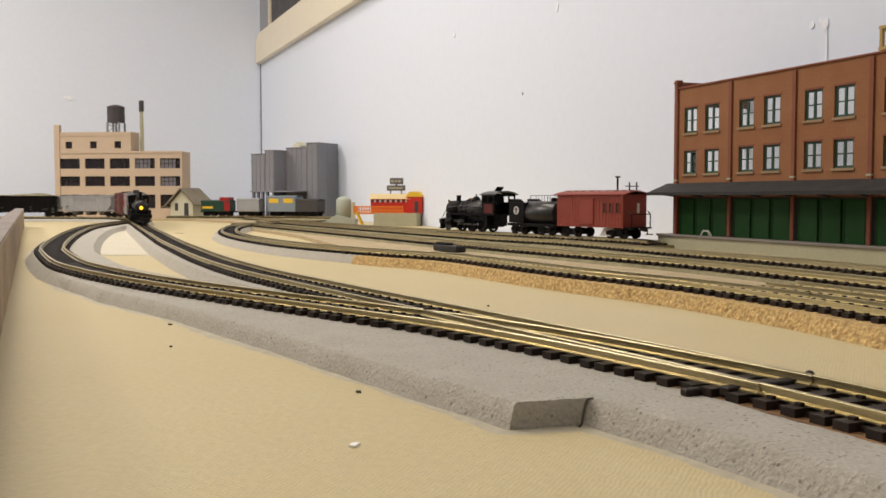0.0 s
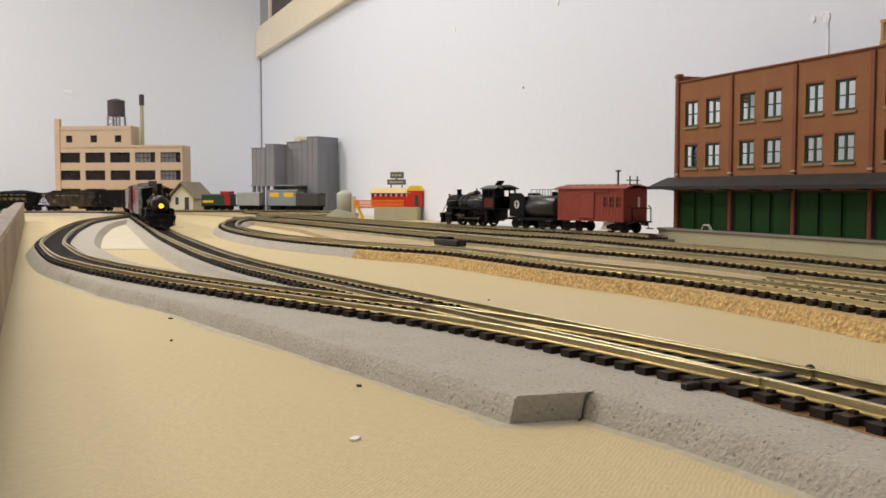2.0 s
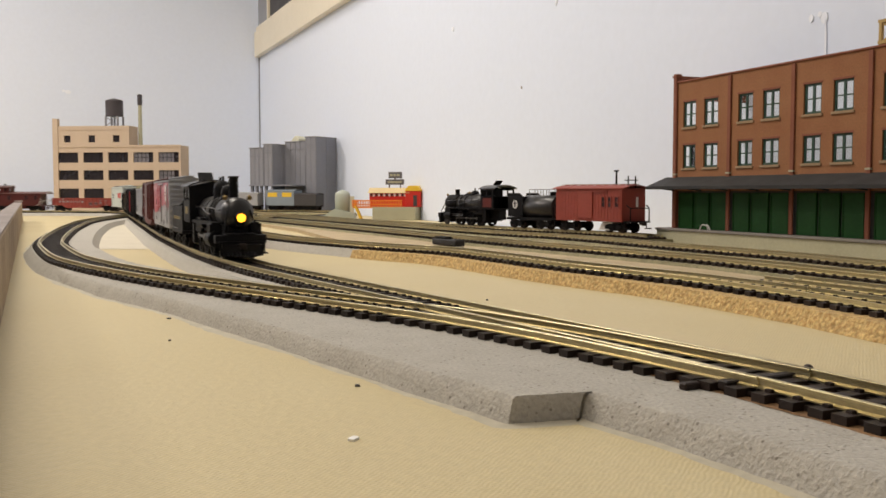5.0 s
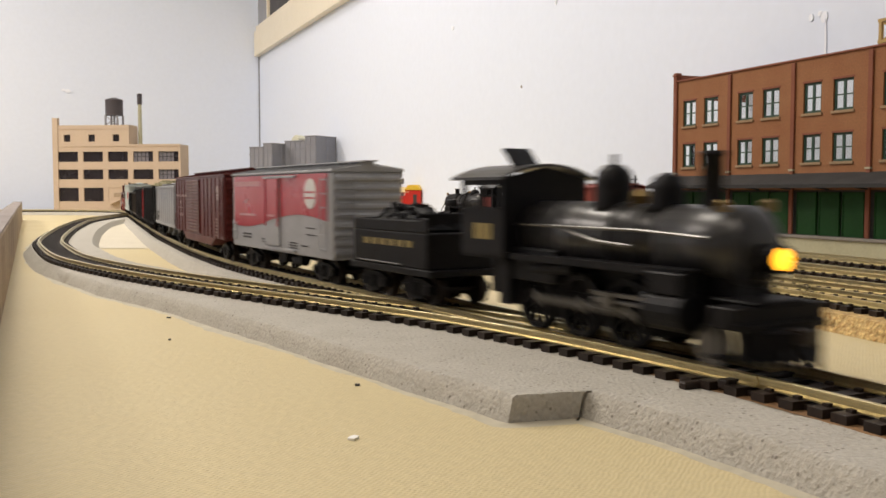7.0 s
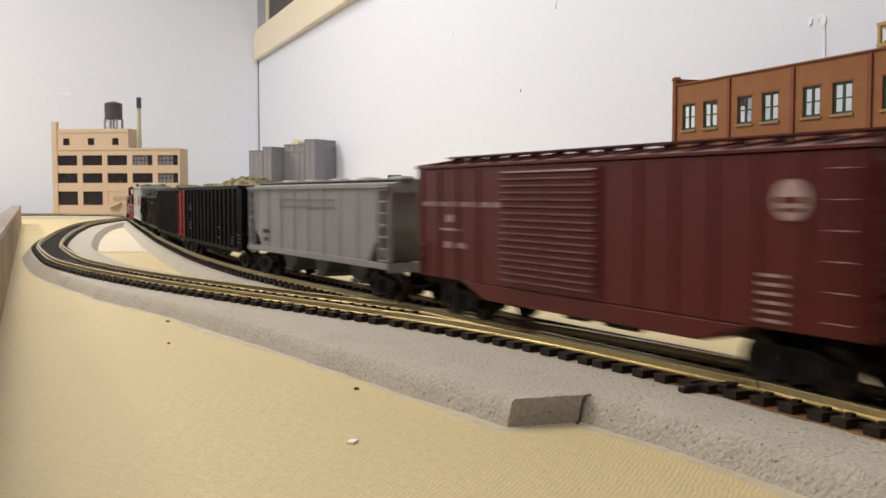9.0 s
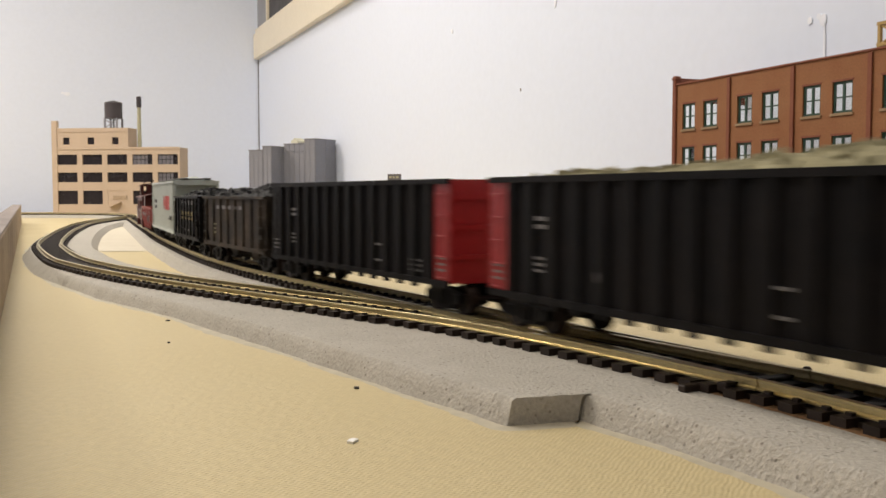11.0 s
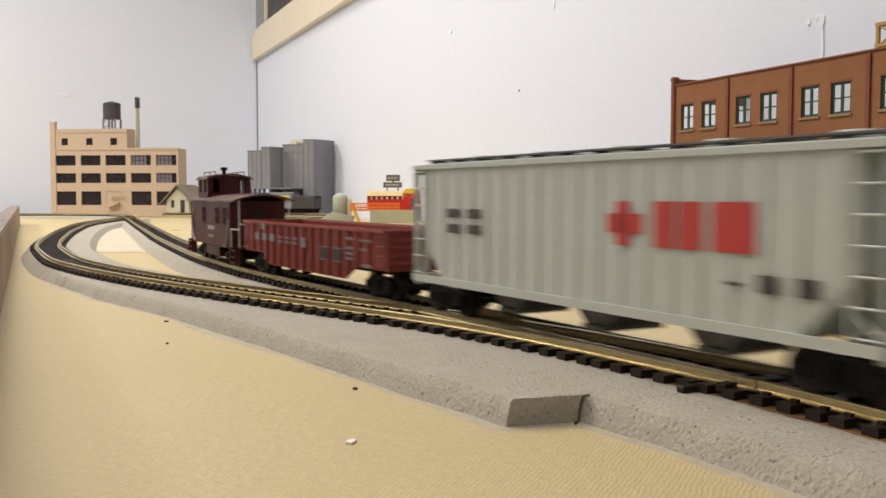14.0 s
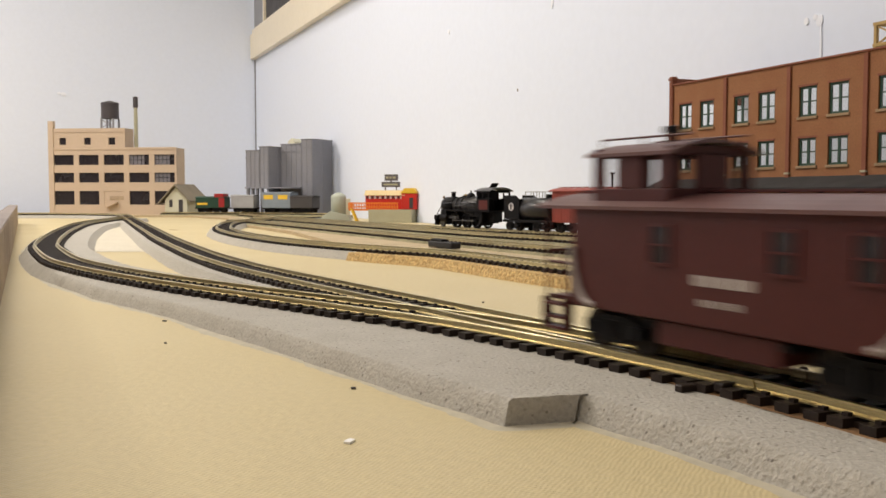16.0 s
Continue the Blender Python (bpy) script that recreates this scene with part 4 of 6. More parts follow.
def covered_hopper(L, w, z0, z1, mat, ribs, label, rib_w, bays, logo, deck):
    t = thing("covered_hopper", label, "freight car", "train cars")
    bm = bmesh.new()
    # upper body with sloping ends over the trucks
    sl = 20.0
    prism(bm, [(-L / 2 + sl, z0), (L / 2 - sl, z0), (L / 2 - 7, z0 + 14), (L / 2 - 7, z1), (-L / 2 + 7, z1), (-L / 2 + 7, z0 + 14)], -w / 2, w / 2, "y")
    part("body", bm, mat, t, bevel=0.4)
    for s in (-1, 1):
        y = s * w / 2
        bm = bmesh.new()
        for i in range(ribs):
            x = -L / 2 + 12 + (L - 24) * i / (ribs - 1)
            low = z0 + max(0.0, (abs(x) - (L / 2 - sl)) * 14 / (sl - 7)) + 0.3
            prism(bm, [(x - rib_w, y), (x - rib_w * 0.6, y + s * 0.5), (x + rib_w * 0.6, y + s * 0.5), (x + rib_w, y)], low, z1 - 0.6, "z")
        part("side_rib", bm, mat, t)
        box_part("side_sill", mat, t, -L / 2, L / 2, min(y, y + s * 1.0), max(y, y + s * 1.0), z0 - 1.2, z0 + 1.2)
        box_part("top_rail", mat, t, -L / 2, L / 2, min(y, y + s * 1.0), max(y, y + s * 1.0), z1 - 1.2, z1 + 0.3)
        for d in (-1, 1):
            box_part("corner_post", mat, t, *sorted((d * (L / 2 - 1.2), d * L / 2)), min(y, y - s * 1.5), max(y, y - s * 1.5), z0 + 1.2, z1 - 1.2)
            box_part("end_post", mat, t, *sorted((d * (L / 2 - 9), d * (L / 2 - 8))), min(y, y - s * 1), max(y, y - s * 1), z0 + 1.2, z1 - 1.2)
            bm = bmesh.new()
            rod(bm, (d * (L / 2 - 1), y - s, z0 + 1), (d * (L / 2 - 16), y - s, z0 + 12), 0.5)
            part("brace", bm, mat, t)
        for d in (-1, 1):
            ladder(t, d * (L / 2 - 4.5), y + s * 0.6, z0 + 2, z1 - 2, 7, mat, 7)
        logo(t, y + s * 0.55)
    for d in (-1, 1):
        box_part("end_beam", mat, t, *sorted((d * L / 2, d * (L / 2 - 1))), -w / 2, w / 2, z1 - 3, z1 + 0.3)
        box_part("end_sill", mat, t, *sorted((d * L / 2, d * (L / 2 - 2))), -w / 2, w / 2, z0 - 2.5, z0 + 1)
        box_part("draft_sill", mat, t, *sorted((d * (L / 2 - 2.1), d * (L / 2 - 20))), -4, 4, z0 - 2.5, z0)
    bm = bmesh.new()
    prism(bm, [(-w / 2, z1), (-w / 2 + 5, z1 + 1.0), (w / 2 - 5, z1 + 1.0), (w / 2, z1)], -L / 2 + 1, L / 2 - 1, "x")
    part("roof", bm, mat, t)
    bm = bmesh.new()
    for y in (-8.5, 8.5):
        for k in range(3):
            bx(bm, -L / 2 - 1, L / 2 + 1, y - 2.6 + k * 1.8, y - 0.9 + k * 1.8, z1 + 1.9, z1 + 2.4)
    for i in range(13):
        x = -L / 2 + 2 + (L - 4) * i / 12
        bx(bm, x - 0.3, x + 0.3, -11, 11, z1 + 0.9, z1 + 1.9)
    part("running_board", bm, deck, t)
    for i in range(5):
        x = -L / 2 + 20 + (L - 40) * i / 4
        bm = bmesh.new()
        lathe(bm, [(5.2, z1 + 1.4), (5.2, z1 + 2.6), (4.2, z1 + 3.4), (1, z1 + 3.6)], (x, 0, 0), "z", 18)
        part("hatch", bm, mat, t)
    # chutes are coloured dark for the shade they hang in
    hopper_bays(t, bays, z0 + 1, M_CHUTE)
    for d in (-1, 1):
        coupler(t, d * L / 2, d)
        truck(t, d * (L / 2 - 14.5))
    return t


def grey_hopper():
    def logo(t, y):
        bars("lettering", M_CARBLUE, t, [(-36, 32, 35.5, 36.1), (-36, 32, 38.6, 39.2)], y, "faint blue-grey striped lettering")
        bars("lettering", M_DARK, t, [(-60, -50, 22, 24), (-58, -52, 18, 20)], y)
    return covered_hopper(166.0, 32.0, 14.0, 45.0, M_GREYCAR, 9, "weathered mid-grey covered hopper with round roof hatches", 2.6, (-40, 0, 40), logo, M_GREYCAR)


def pale_hopper():
    def logo(t, y):
        # red block marks in place of the painted company letters
        bars("mark", M_LOGORED, t, [(17.5, 22.5, 28.5, 39.5), (14, 27.5, 31.6, 36.4)], y, "red cross-shaped mark")
        bars("mark", M_LOGORED, t, [(31.5, 38.5, 28.5, 39.5), (40, 47.5, 28.5, 39.5)], y, "red block mark")
        bars("mark", M_LOGORED, t, [(50.5, 63, 28.5, 39.5)], y, "red block mark")
        bars("lettering", M_DARK, t, [(-70, -61, 33.5, 36.5), (-70, -61, 28.5, 31.5), (-57, -48, 33.5, 36.5), (-57, -48, 28.5, 31.5)], y)
        bars("lettering", M_DARK, t, [(64, 69.5, 20.5, 24.3), (74, 79.5, 20.5, 24.3), (55, 60, 21.5, 22.3)], y)
    return covered_hopper(190.0, 33.0, 12.0, 51.0, M_LIGHTGREY, 19, "pale grey-green covered hopper with red block marks", 1.6, (-44, 0, 44), logo, M_CHUTE)


def coal_heap(parent, L, w, z, h, seed, mat=None):
    """A lumpy heaped load."""
    rnd = random.Random(seed)
    bm = bmesh.new()
    nx, ny = int(L / 2.2), int(w / 2.2)
    grid = []
    for i in range(nx + 1):
        row = []
        for j in range(ny + 1):
            u, v = i / nx, j / ny
            f = min(1, 5 * u, 5 * (1 - u)) * min(1, 3.2 * v, 3.2 * (1 - v))
            bulge = 0.72 + 0.28 * math.sin(u * math.pi * 2 + seed)
            zz = z + h * bulge * f ** 0.6 + (rnd.uniform(-0.9, 0.9) if 0 < f else 0)
            row.append(bm.verts.new(((u - 0.5) * L * MM + rnd.uniform(-0.5, 0.5) * MM, (v - 0.5) * w * MM, zz * MM)))
        grid.append(row)
    for i in range(nx):
        for j in range(ny):
            bm.faces.new((grid[i][j], grid[i + 1][j], grid[i + 1][j + 1], grid[i][j + 1]))
    for k in range(int(L * 1.3)):
        x, y = rnd.uniform(-0.46, 0.46) * L, rnd.uniform(-0.42, 0.42) * w
        u, v = x / L + 0.5, y / w + 0.5
        f = min(1, 5 * u, 5 * (1 - u)) * min(1, 3.2 * v, 3.2 * (1 - v))
        zz = z + h * (0.72 + 0.28 * math.sin(u * math.pi * 2 + seed)) * f ** 0.6
        m = pose(x * MM, y * MM, zz * MM, rnd.uniform(0, 360), rnd.uniform(0, 360), 0)
        r = rnd.uniform(0.7, 1.7)
        bx(bm, -r, r, -r * 0.8, r * 0.8, -r * 0.6, r * 0.7, m)
    me = bpy.data.meshes.new("coal_load")
    bm.to_mesh(me)
    bm.free()
    me.materials.append(mat or M_COAL)
    ob = new("coal_load", me)
    ob.parent = parent
    return tagged(ob, "rough heaped coal load", kind="stuff")


def open_shell(parent, mat, L, w, z0, z1, t=1.0):
    """Four thin sides and a floor."""
    for y in (-w / 2, w / 2 - t):
        box_part("side_wall", mat, parent, -L / 2, L / 2, y, y + t, z0, z1, bevel=0.2)
    for x in (-L / 2, L / 2 - t):
        box_part("end_wall", mat, parent, x, x + t, -w / 2 + t, w / 2 - t, z0, z1)
    box_part("floor_plate", mat, parent, -L / 2 + t, L / 2 - t, -w / 2 + t, w / 2 - t, z0, z0 + t)


def black_coal_car(load, red_end):
    L, w, z0, z1 = 172.0, 34.0, 11.0, 46.0
    t = thing("coal_gondola", "black high-sided coal car with red end panels", "freight car", "train cars")
    open_shell(t, M_COALCAR, L, w, z0, z1)
    for s in (-1, 1):
        y = s * w / 2
        for i in range(14):
            x = -L / 2 + 13 + (L - 26) * i / 13
            bm = bmesh.new()
            prism(bm, [(x - 1.8, y), (x - 1.2, y + s * 1.5), (x + 1.2, y + s * 1.5), (x + 1.8, y)], z0 - 2.4 if abs(x) < L / 2 - 24 else z0 + 1, z1 - 1.5, "z")
            part("side_rib", bm, M_COALCAR, t)
        bm = bmesh.new()
        bx(bm, -L / 2, L / 2, min(y, y + s * 1.6), max(y, y + s * 1.6), z1 - 1.6, z1 + 0.2)
        bx(bm, -L / 2, L / 2, min(y, y + s * 1.2), max(y, y + s * 1.2), z0 - 1, z0 + 1)
        part("top_rail", bm, M_COALCAR, t)
        for d in (-1, 1):
            bm = bmesh.new()
            bx(bm, *sorted((d * (L / 2 - 10), d * (L / 2 + 0.1))), min(y, y + s * 0.25), max(y, y + s * 0.25), z0 - 0.5, z1 + 0.1)
            red = d == red_end
            part("end_stripe", bm, M_ENDRED if red else M_COALCAR, t, "dark red painted end panel" if red else "")
            ladder(t, d * (L / 2 - 5), y + s * 1.2, z0 + 2, z1 - 5, 7, M_ENDRED if red else M_COALCAR, 5)
            bars("lettering", M_LETTER, t, [(*sorted((d * (L / 2 - 8), d * (L / 2 - 2))), 17, 17.8), (*sorted((d * (L / 2 - 8), d * (L / 2 - 2))), 19, 19.8), (*sorted((d * (L / 2 - 8), d * (L / 2 - 2))), 15, 15.8)], y + s * 0.3)
        bars("lettering", M_LETTER, t, [(-63, -55, 33.5, 34.7), (-63, -55, 31.2, 32.4), (-62, -56, 22.4, 23.2), (-62, -56, 20.6, 21.4), (-62, -56, 18.8, 19.6), (-31, -27, 18, 20.6), (28, 34, 21.6, 22.4), (28, 34, 15.6, 16.4), (58, 66, 17.4, 18.2), (58, 66, 15.6, 16.4), (58, 66, 13.8, 14.6)], y + s * 0.3)
    for d in (-1, 1):
        bm = bmesh.new()
        bx(bm, *sorted((d * L / 2, d * (L / 2 + 0.3))), -w / 2 + 0.2, w / 2 - 0.2, z0, z1)
        panel = part("end_panel", bm, M_ENDRED if d == red_end else M_COALCAR, t)
        for z in (20, 30, 40):
            box_part("end_rib", M_ENDRED if d == red_end else M_COALCAR, panel, *sorted((d * (L / 2 + 0.3), d * (L / 2 + 1.2))), -w / 2 + 0.5, w / 2 - 0.5, z - 0.8, z + 0.8)
        coupler(t, d * L / 2, d)
        truck(t, d * (L / 2 - 13))
    coal_heap(t, L - 4, w - 2.4, z1 - (2 if load else 6), 6.0 if load else 3.0, 3 if load else 5, M_BALLAST if load else M_COAL)
    return t


def coal_hopper(L, mat, label, letter, seed, h):
    w, z0, z1 = 33.0, 12.0, 39.0
    t = thing("coal_hopper", label, "freight car", "train cars")
    bm = bmesh.new()
    bx(bm, -L / 2 + 14, L / 2 - 14, -w / 2, w / 2, z0, z1 - 3)
    for s in (-1, 1):
        y0, y1 = sorted((s * w / 2, s * (w / 2 - 1)))
        prism(bm, [(-L / 2 + 13, z0), (L / 2 - 13, z0), (L / 2 - 2, z0 + 17), (L / 2 - 2, z1), (-L / 2 + 2, z1), (-L / 2 + 2, z0 + 17)], y0 - 0.05, y1 + 0.05, "y")
    for d in (-1, 1):
        prism(bm, [(d * (L / 2 - 2), z1 - 8), (d * (L / 2 - 2), z1), (d * (L / 2 - 3), z1), (d * (L / 2 - 3), z1 - 8), (d * (L / 2 - 15), z0 + 4), (d * (L / 2 - 14), z0 + 4)], -w / 2 + 1, w / 2 - 1, "y")
    part("body", bm, mat, t, bevel=0.2)
    for s in (-1, 1):
        y = s * w / 2
        n = 8
        for i in range(n):
            x = -L / 2 + 8 + (L - 16) * i / (n - 1)
            low = z0 + max(0.0, (abs(x) - (L / 2 - 13)) * 17 / 11) + 0.3
            box_part("side_rib", mat, t, x - 0.9, x + 0.9, min(y, y + s * 1.1), max(y, y + s * 1.1), low, z1 - 1, bevel=0.15)
        bm = bmesh.new()
        bx(bm, -L / 2 - 0.5, L / 2 + 0.5, min(y, y + s * 1.4), max(y, y + s * 1.4), z1 - 0.6, z1 + 0.8)
        bx(bm, -L / 2, L / 2, min(y, y + s * 0.9), max(y, y + s * 0.9), z0 - 1.4, z0 + 0.8)
        for d in (-1, 1):
            bx(bm, *sorted((d * L / 2, d * (L / 2 - 1.4))), min(y, y - s * 1), max(y, y - s * 1), z0 - 1, z1)
        part("side_sill", bm, mat, t)
        for d in (-1, 1):
            ladder(t, d * (L / 2 - 5), y + s * 1.2, z0 + 1, z1 - 4, 6, mat, 5)
        letter(t, y + s * 0.3)
    bm = bmesh.new()
    for d in (-1, 1):
        bx(bm, *sorted((d * (L / 2 + 0.5), d * (L / 2 - 0.6))), -w / 2, w / 2, z1 - 1.5, z1 + 0.8)
        bx(bm, *sorted((d * L / 2, d * (L / 2 - 2))), -w / 2, w / 2, z0 - 2.5, z0 + 1)
        for y in (-9, 0, 9):
            rod(bm, (d * (L / 2 - 1), y, z0), (d * (L / 2 - 1), y, z1 - 1), 0.5)
    bx(bm, -L / 2 + 1, L / 2 - 1, -3.5, 3.5, z0 - 2.5, z0 + 0.5)
    part("end_frame", bm, mat, t)
    hopper_bays(t, (-L / 6, L / 6), z0 + 1, mat, 6)
    coal_heap(t, L - 6, w - 2.2, z1 - 1.0, h, seed)
    for d in (-1, 1):
        coupler(t, d * L / 2, d)
        truck(t, d * (L / 2 - 15))
    return t


def brown_hopper():
    def letter(t, y):
        bars("lettering", M_LETTER, t, [(-32 + 12 * i, -25 + 12 * i, 32.5, 34.5) for i in range(5)], y)
        bars("lettering", M_STONE, t, [(-42, -36, 18 + 2.4 * i, 19.2 + 2.4 * i) for i in range(3)], y)
    return coal_hopper(128.0, M_RUSTCAR, "dusty brown-black ribbed coal hopper heaped with coal", letter, 2, 8.5)


def yellow_letter_hopper():
    def letter(t, y):
        bars("lettering", M_LETTER, t, [(-26 + 13 * i, -18 + 13 * i, 34, 36.5) for i in range(5)] + [(-42, -36, 28, 33), (-26, -20, 17, 18), (-8, -2, 16, 17), (8, 14, 16, 17), (30, 36, 20, 21)], y)
        bars("lettering", M_GOLD, t, [(-28 + 13 * i, -19 + 13 * i, 26.5, 29) for i in range(5)] + [(-28 + 13 * i, -19 + 13 * i, 23.5, 25.3) for i in range(5)], y, "dull yellow lettering")
    return coal_hopper(117.0, M_COALCAR, "black ribbed coal hopper with yellow and white lettering", letter, 4, 6.0)


def red_gondola():
    L, w, z0, z1 = 171.0, 33.0, 12.0, 27.5
    t = thing("gondola", "empty red oxide ribbed gondola with white lettering", "freight car", "train cars")
    open_shell(t, M_GONDOLA, L, w, z0, z1)
    for s in (-1, 1):
        bm = bmesh.new()
        y0, y1 = sorted((s * w / 2, s * (w / 2 - 1.2)))
        prism(bm, [(-L / 2 + 27, z0 + 0.5), (-L / 2 + 40, z0 - 5.5), (L / 2 - 40, z0 - 5.5), (L / 2 - 27, z0 + 0.5)], y0, y1, "y")
        part("side_sill", bm, M_GONDOLA, t, bevel=0.2)
    for s in (-1, 1):
        y = s * w / 2
        for i in range(15):
            x = -L / 2 + 16 + (L - 32) * i / 14
            low = z0 + 0.5 - (5.4 * max(0.0, min(1.0, (L / 2 - 27 - abs(x)) / 13)))
            bm = bmesh.new()
            prism(bm, [(x - 1.9, y), (x - 1.2, y + s * 1.2), (x + 1.2, y + s * 1.2), (x + 1.9, y)], low, z1 - 1, "z")
            part("side_rib", bm, M_GONDOLA, t)
        bm = bmesh.new()
        bx(bm, -L / 2, L / 2, min(y, y + s * 1.3), max(y, y + s * 1.3), z1 - 0.9, z1 + 0.4)
        part("top_rail", bm, M_WORKRED, t, "dusty pink-red top rail")
        xs = (-64, -53, -42, -31, -21, -11)
        bars("lettering", M_LETTER, t, [(x, x + 6, 18.5, 22) for x in xs[:3]] + [(x, x + 6, 20.5, 21.5) for x in xs[3:]] + [(x, x + 6, 18.3, 19.3) for x in xs[3:]] + [(0, 5, 17.5, 22), (-55, -50, 24, 27)], y + s * 1.2)
        bars("lettering", M_LETTER, t, [(50, 57, 19, 20.2), (50, 57, 16.8, 18), (50, 57, 14.8, 16), (50, 58, 23, 24), (64, 74, 22.6, 23.6), (66, 74, 12.6, 14), (64, 70, 19, 20)], y + s * 1.2)
        bars("lettering", M_DARK, t, [(22, 31, 14, 18.5), (37, 46, 14, 18.5)], y + s * 1.25)
        bars("lettering", M_LETTER, t, [(22, 31, 18.7, 19.2), (22, 31, 13.2, 13.7), (37, 46, 18.7, 19.2), (37, 46, 13.2, 13.7)], y + s * 1.25)
    for d in (-1, 1):
        bm = bmesh.new()
        for z in (15, 18, 21, 24):
            bx(bm, *sorted((d * L / 2, d * (L / 2 + 0.9))), -w / 2 + 1, w / 2 - 1, z - 0.8, z + 0.8)
        bx(bm, *sorted((d * L / 2, d * (L / 2 + 1.3))), -w / 2, w / 2, z1 - 0.9, z1 + 0.4)
        part("end_panel", bm, M_GONDOLA, t, bevel=0.2)
        ladder(t, d * (L / 2 - 4), -w / 2 - 0.8, 14, 25, 6, M_GONDOLA, 4)
        coupler(t, d * L / 2, d)
        truck(t, d * (L / 2 - 16))
    underframe(t, L, 12)
    return t


def arched(w, z, rise, n=12, over=1.5):
    pts = [(-(w / 2 + over) + (w + 2 * over) * i / n, 0) for i in range(n + 1)]
    top = [(y, z + rise * (1 - (y / (w / 2 + over)) ** 2)) for y, _ in pts]
    return top[::-1] + [(y, zz - 0.9) for y, zz in top]


def framed_window(parent, x, y, s, z, ww, hh, mat):
    """A window let into a side: dark pane and a proud frame of four bars."""
    box_part("pane", M_PANE, parent, x - ww / 2, x + ww / 2, min(y, y + s * 0.12), max(y, y + s * 0.12), z - hh / 2, z + hh / 2)
    bm = bmesh.new()
    y0, y1 = sorted((y, y + s * 0.7))
    bx(bm, x - ww / 2 - 0.7, x - ww / 2, y0, y1, z - hh / 2 - 0.7, z + hh / 2 + 0.7)
    bx(bm, x + ww / 2, x + ww / 2 + 0.7, y0, y1, z - hh / 2 - 0.7, z + hh / 2 + 0.7)
    bx(bm, x - ww / 2, x + ww / 2, y0, y1, z + hh / 2, z + hh / 2 + 0.7)
    bx(bm, x - ww / 2, x + ww / 2, y0, y1, z - hh / 2 - 0.7, z - hh / 2)
    bx(bm, x - ww / 2, x + ww / 2, y0, y1 - 0.1, z - 0.25, z + 0.25)
    part("window_frame", bm, mat, parent)


def caboose():
    L, w, z0, z1 = 107.0, 32.0, 10.8, 38.0
    t = thing("caboose", "dark maroon caboose with a windowed roof cupola", "caboose", "train cars")
    m = M_CABOOSE
    bm = bmesh.new()
    bx(bm, -L / 2, L / 2, -w / 2, w / 2, z0, z1)
    bx(bm, -L / 2 + 34, L / 2 - 34, -w / 2 + 1.5, w / 2 - 1.5, 4.5, z0)
    part("body", bm, m, t, bevel=0.5)
    bm = bmesh.new()
    prism(bm, arched(w, z1, 3.4), -L / 2 - 15, L / 2 + 15, "x")
    part("roof", bm, M_CABROOF, t, "dusty maroon curved roof")
    bm = bmesh.new()
    for y in (-1.6, 1.6):
        bx(bm, -L / 2 - 15, -L / 2 + 2, y - 1.3, y + 1.3, z1 + 3.6, z1 + 4.2)
        bx(bm, -L / 2 + 37, L / 2 + 16, y - 1.3, y + 1.3, z1 + 3.6, z1 + 4.2)
    part("running_board", bm, m, t)
    # cupola near the rear
    c0, c1, cw = -L / 2 + 6, -L / 2 + 37, 27.0
    bm = bmesh.new()
    for a, b in ((c0, c0 + 1.2), (c1 - 1.2, c1)):
        bx(bm, a, b, -cw / 2, cw / 2, z1 - 1, 42.5)
        bx(bm, a, b, -cw / 2, -cw / 2 + 3, 42.5, 51.5)
        bx(bm, a, b, cw / 2 - 3, cw / 2, 42.5, 51.5)
        bx(bm, a, b, -cw / 2 + 7.5, cw / 2 - 7.5, 42.5, 51.5)
        bx(bm, a, b, -cw / 2, cw / 2, 50.6, 53)
    for s in (-1, 1):
        y0, y1 = sorted((s * cw / 2, s * (cw / 2 - 1.2)))
        bx(bm, c0, c1, y0, y1, z1 - 1, 42.5)
        for a, b in ((c0, c0 + 5), (c0 + 10.5, c1 - 10.5), (c1 - 5, c1)):
            bx(bm, a, b, y0, y1, 42.5, 51.5)
        bx(bm, c0, c1, y0, y1, 50.6, 51.6)
    cup = part("cupola", bm, m, t, bevel=0.2)
    bm = bmesh.new()
    prism(bm, arched(cw, 51.6, 3.0, over=1.2), c0 - 1.6, c1 + 1.6, "x")
    part("cupola_roof", bm, M_CABROOF, cup, "dusty maroon curved cupola roof")
    for s in (-1, 1):
        bm = bmesh.new()
        rod(bm, (c0 - 2, s * 9, 55.6), (c1 + 2, s * 9, 55.6), 0.3)
        for x in (c0 - 2, (c0 + c1) / 2, c1 + 2):
            rod(bm, (x, s * 9, 52), (x, s * 9, 55.6), 0.3)
        part("grab_rail", bm, m, cup)
    bm = bmesh.new()
    lathe(bm, [(1.3, 41), (1.3, 57), (2.4, 57), (2.4, 58.6), (0.4, 59)], (c1 - 15, 0, 0), "z", 12)
    part("smoke_jack", bm, M_BLACK, t)
    for s in (-1, 1):
        y = s * w / 2
        for x in (-16.5, 21.5, 42.5):
            framed_window(t, x, y, s, 29, 6.0, 8.6, m)
        bars("lettering", M_WORN, t, [(-5.1 + 3.8 * k, -1.9 + 3.8 * k, 20.2, 22.6) for k in range(5)] + [(-3.0 + 4.7 * k, 0.9 + 4.7 * k, 15.6, 17.2) for k in range(3)], y)
        for d in (-1, 1):
            bm = bmesh.new()
            prev = None
            for i in range(9):
                a = radians(90 * i / 8)
                q = (d * (L / 2 - 1 - 9 * (1 - math.cos(a))), y + s * 0.7, 27 - 15 * math.sin(a))
                if prev:
                    rod(bm, prev, q, 0.8)
                prev = q
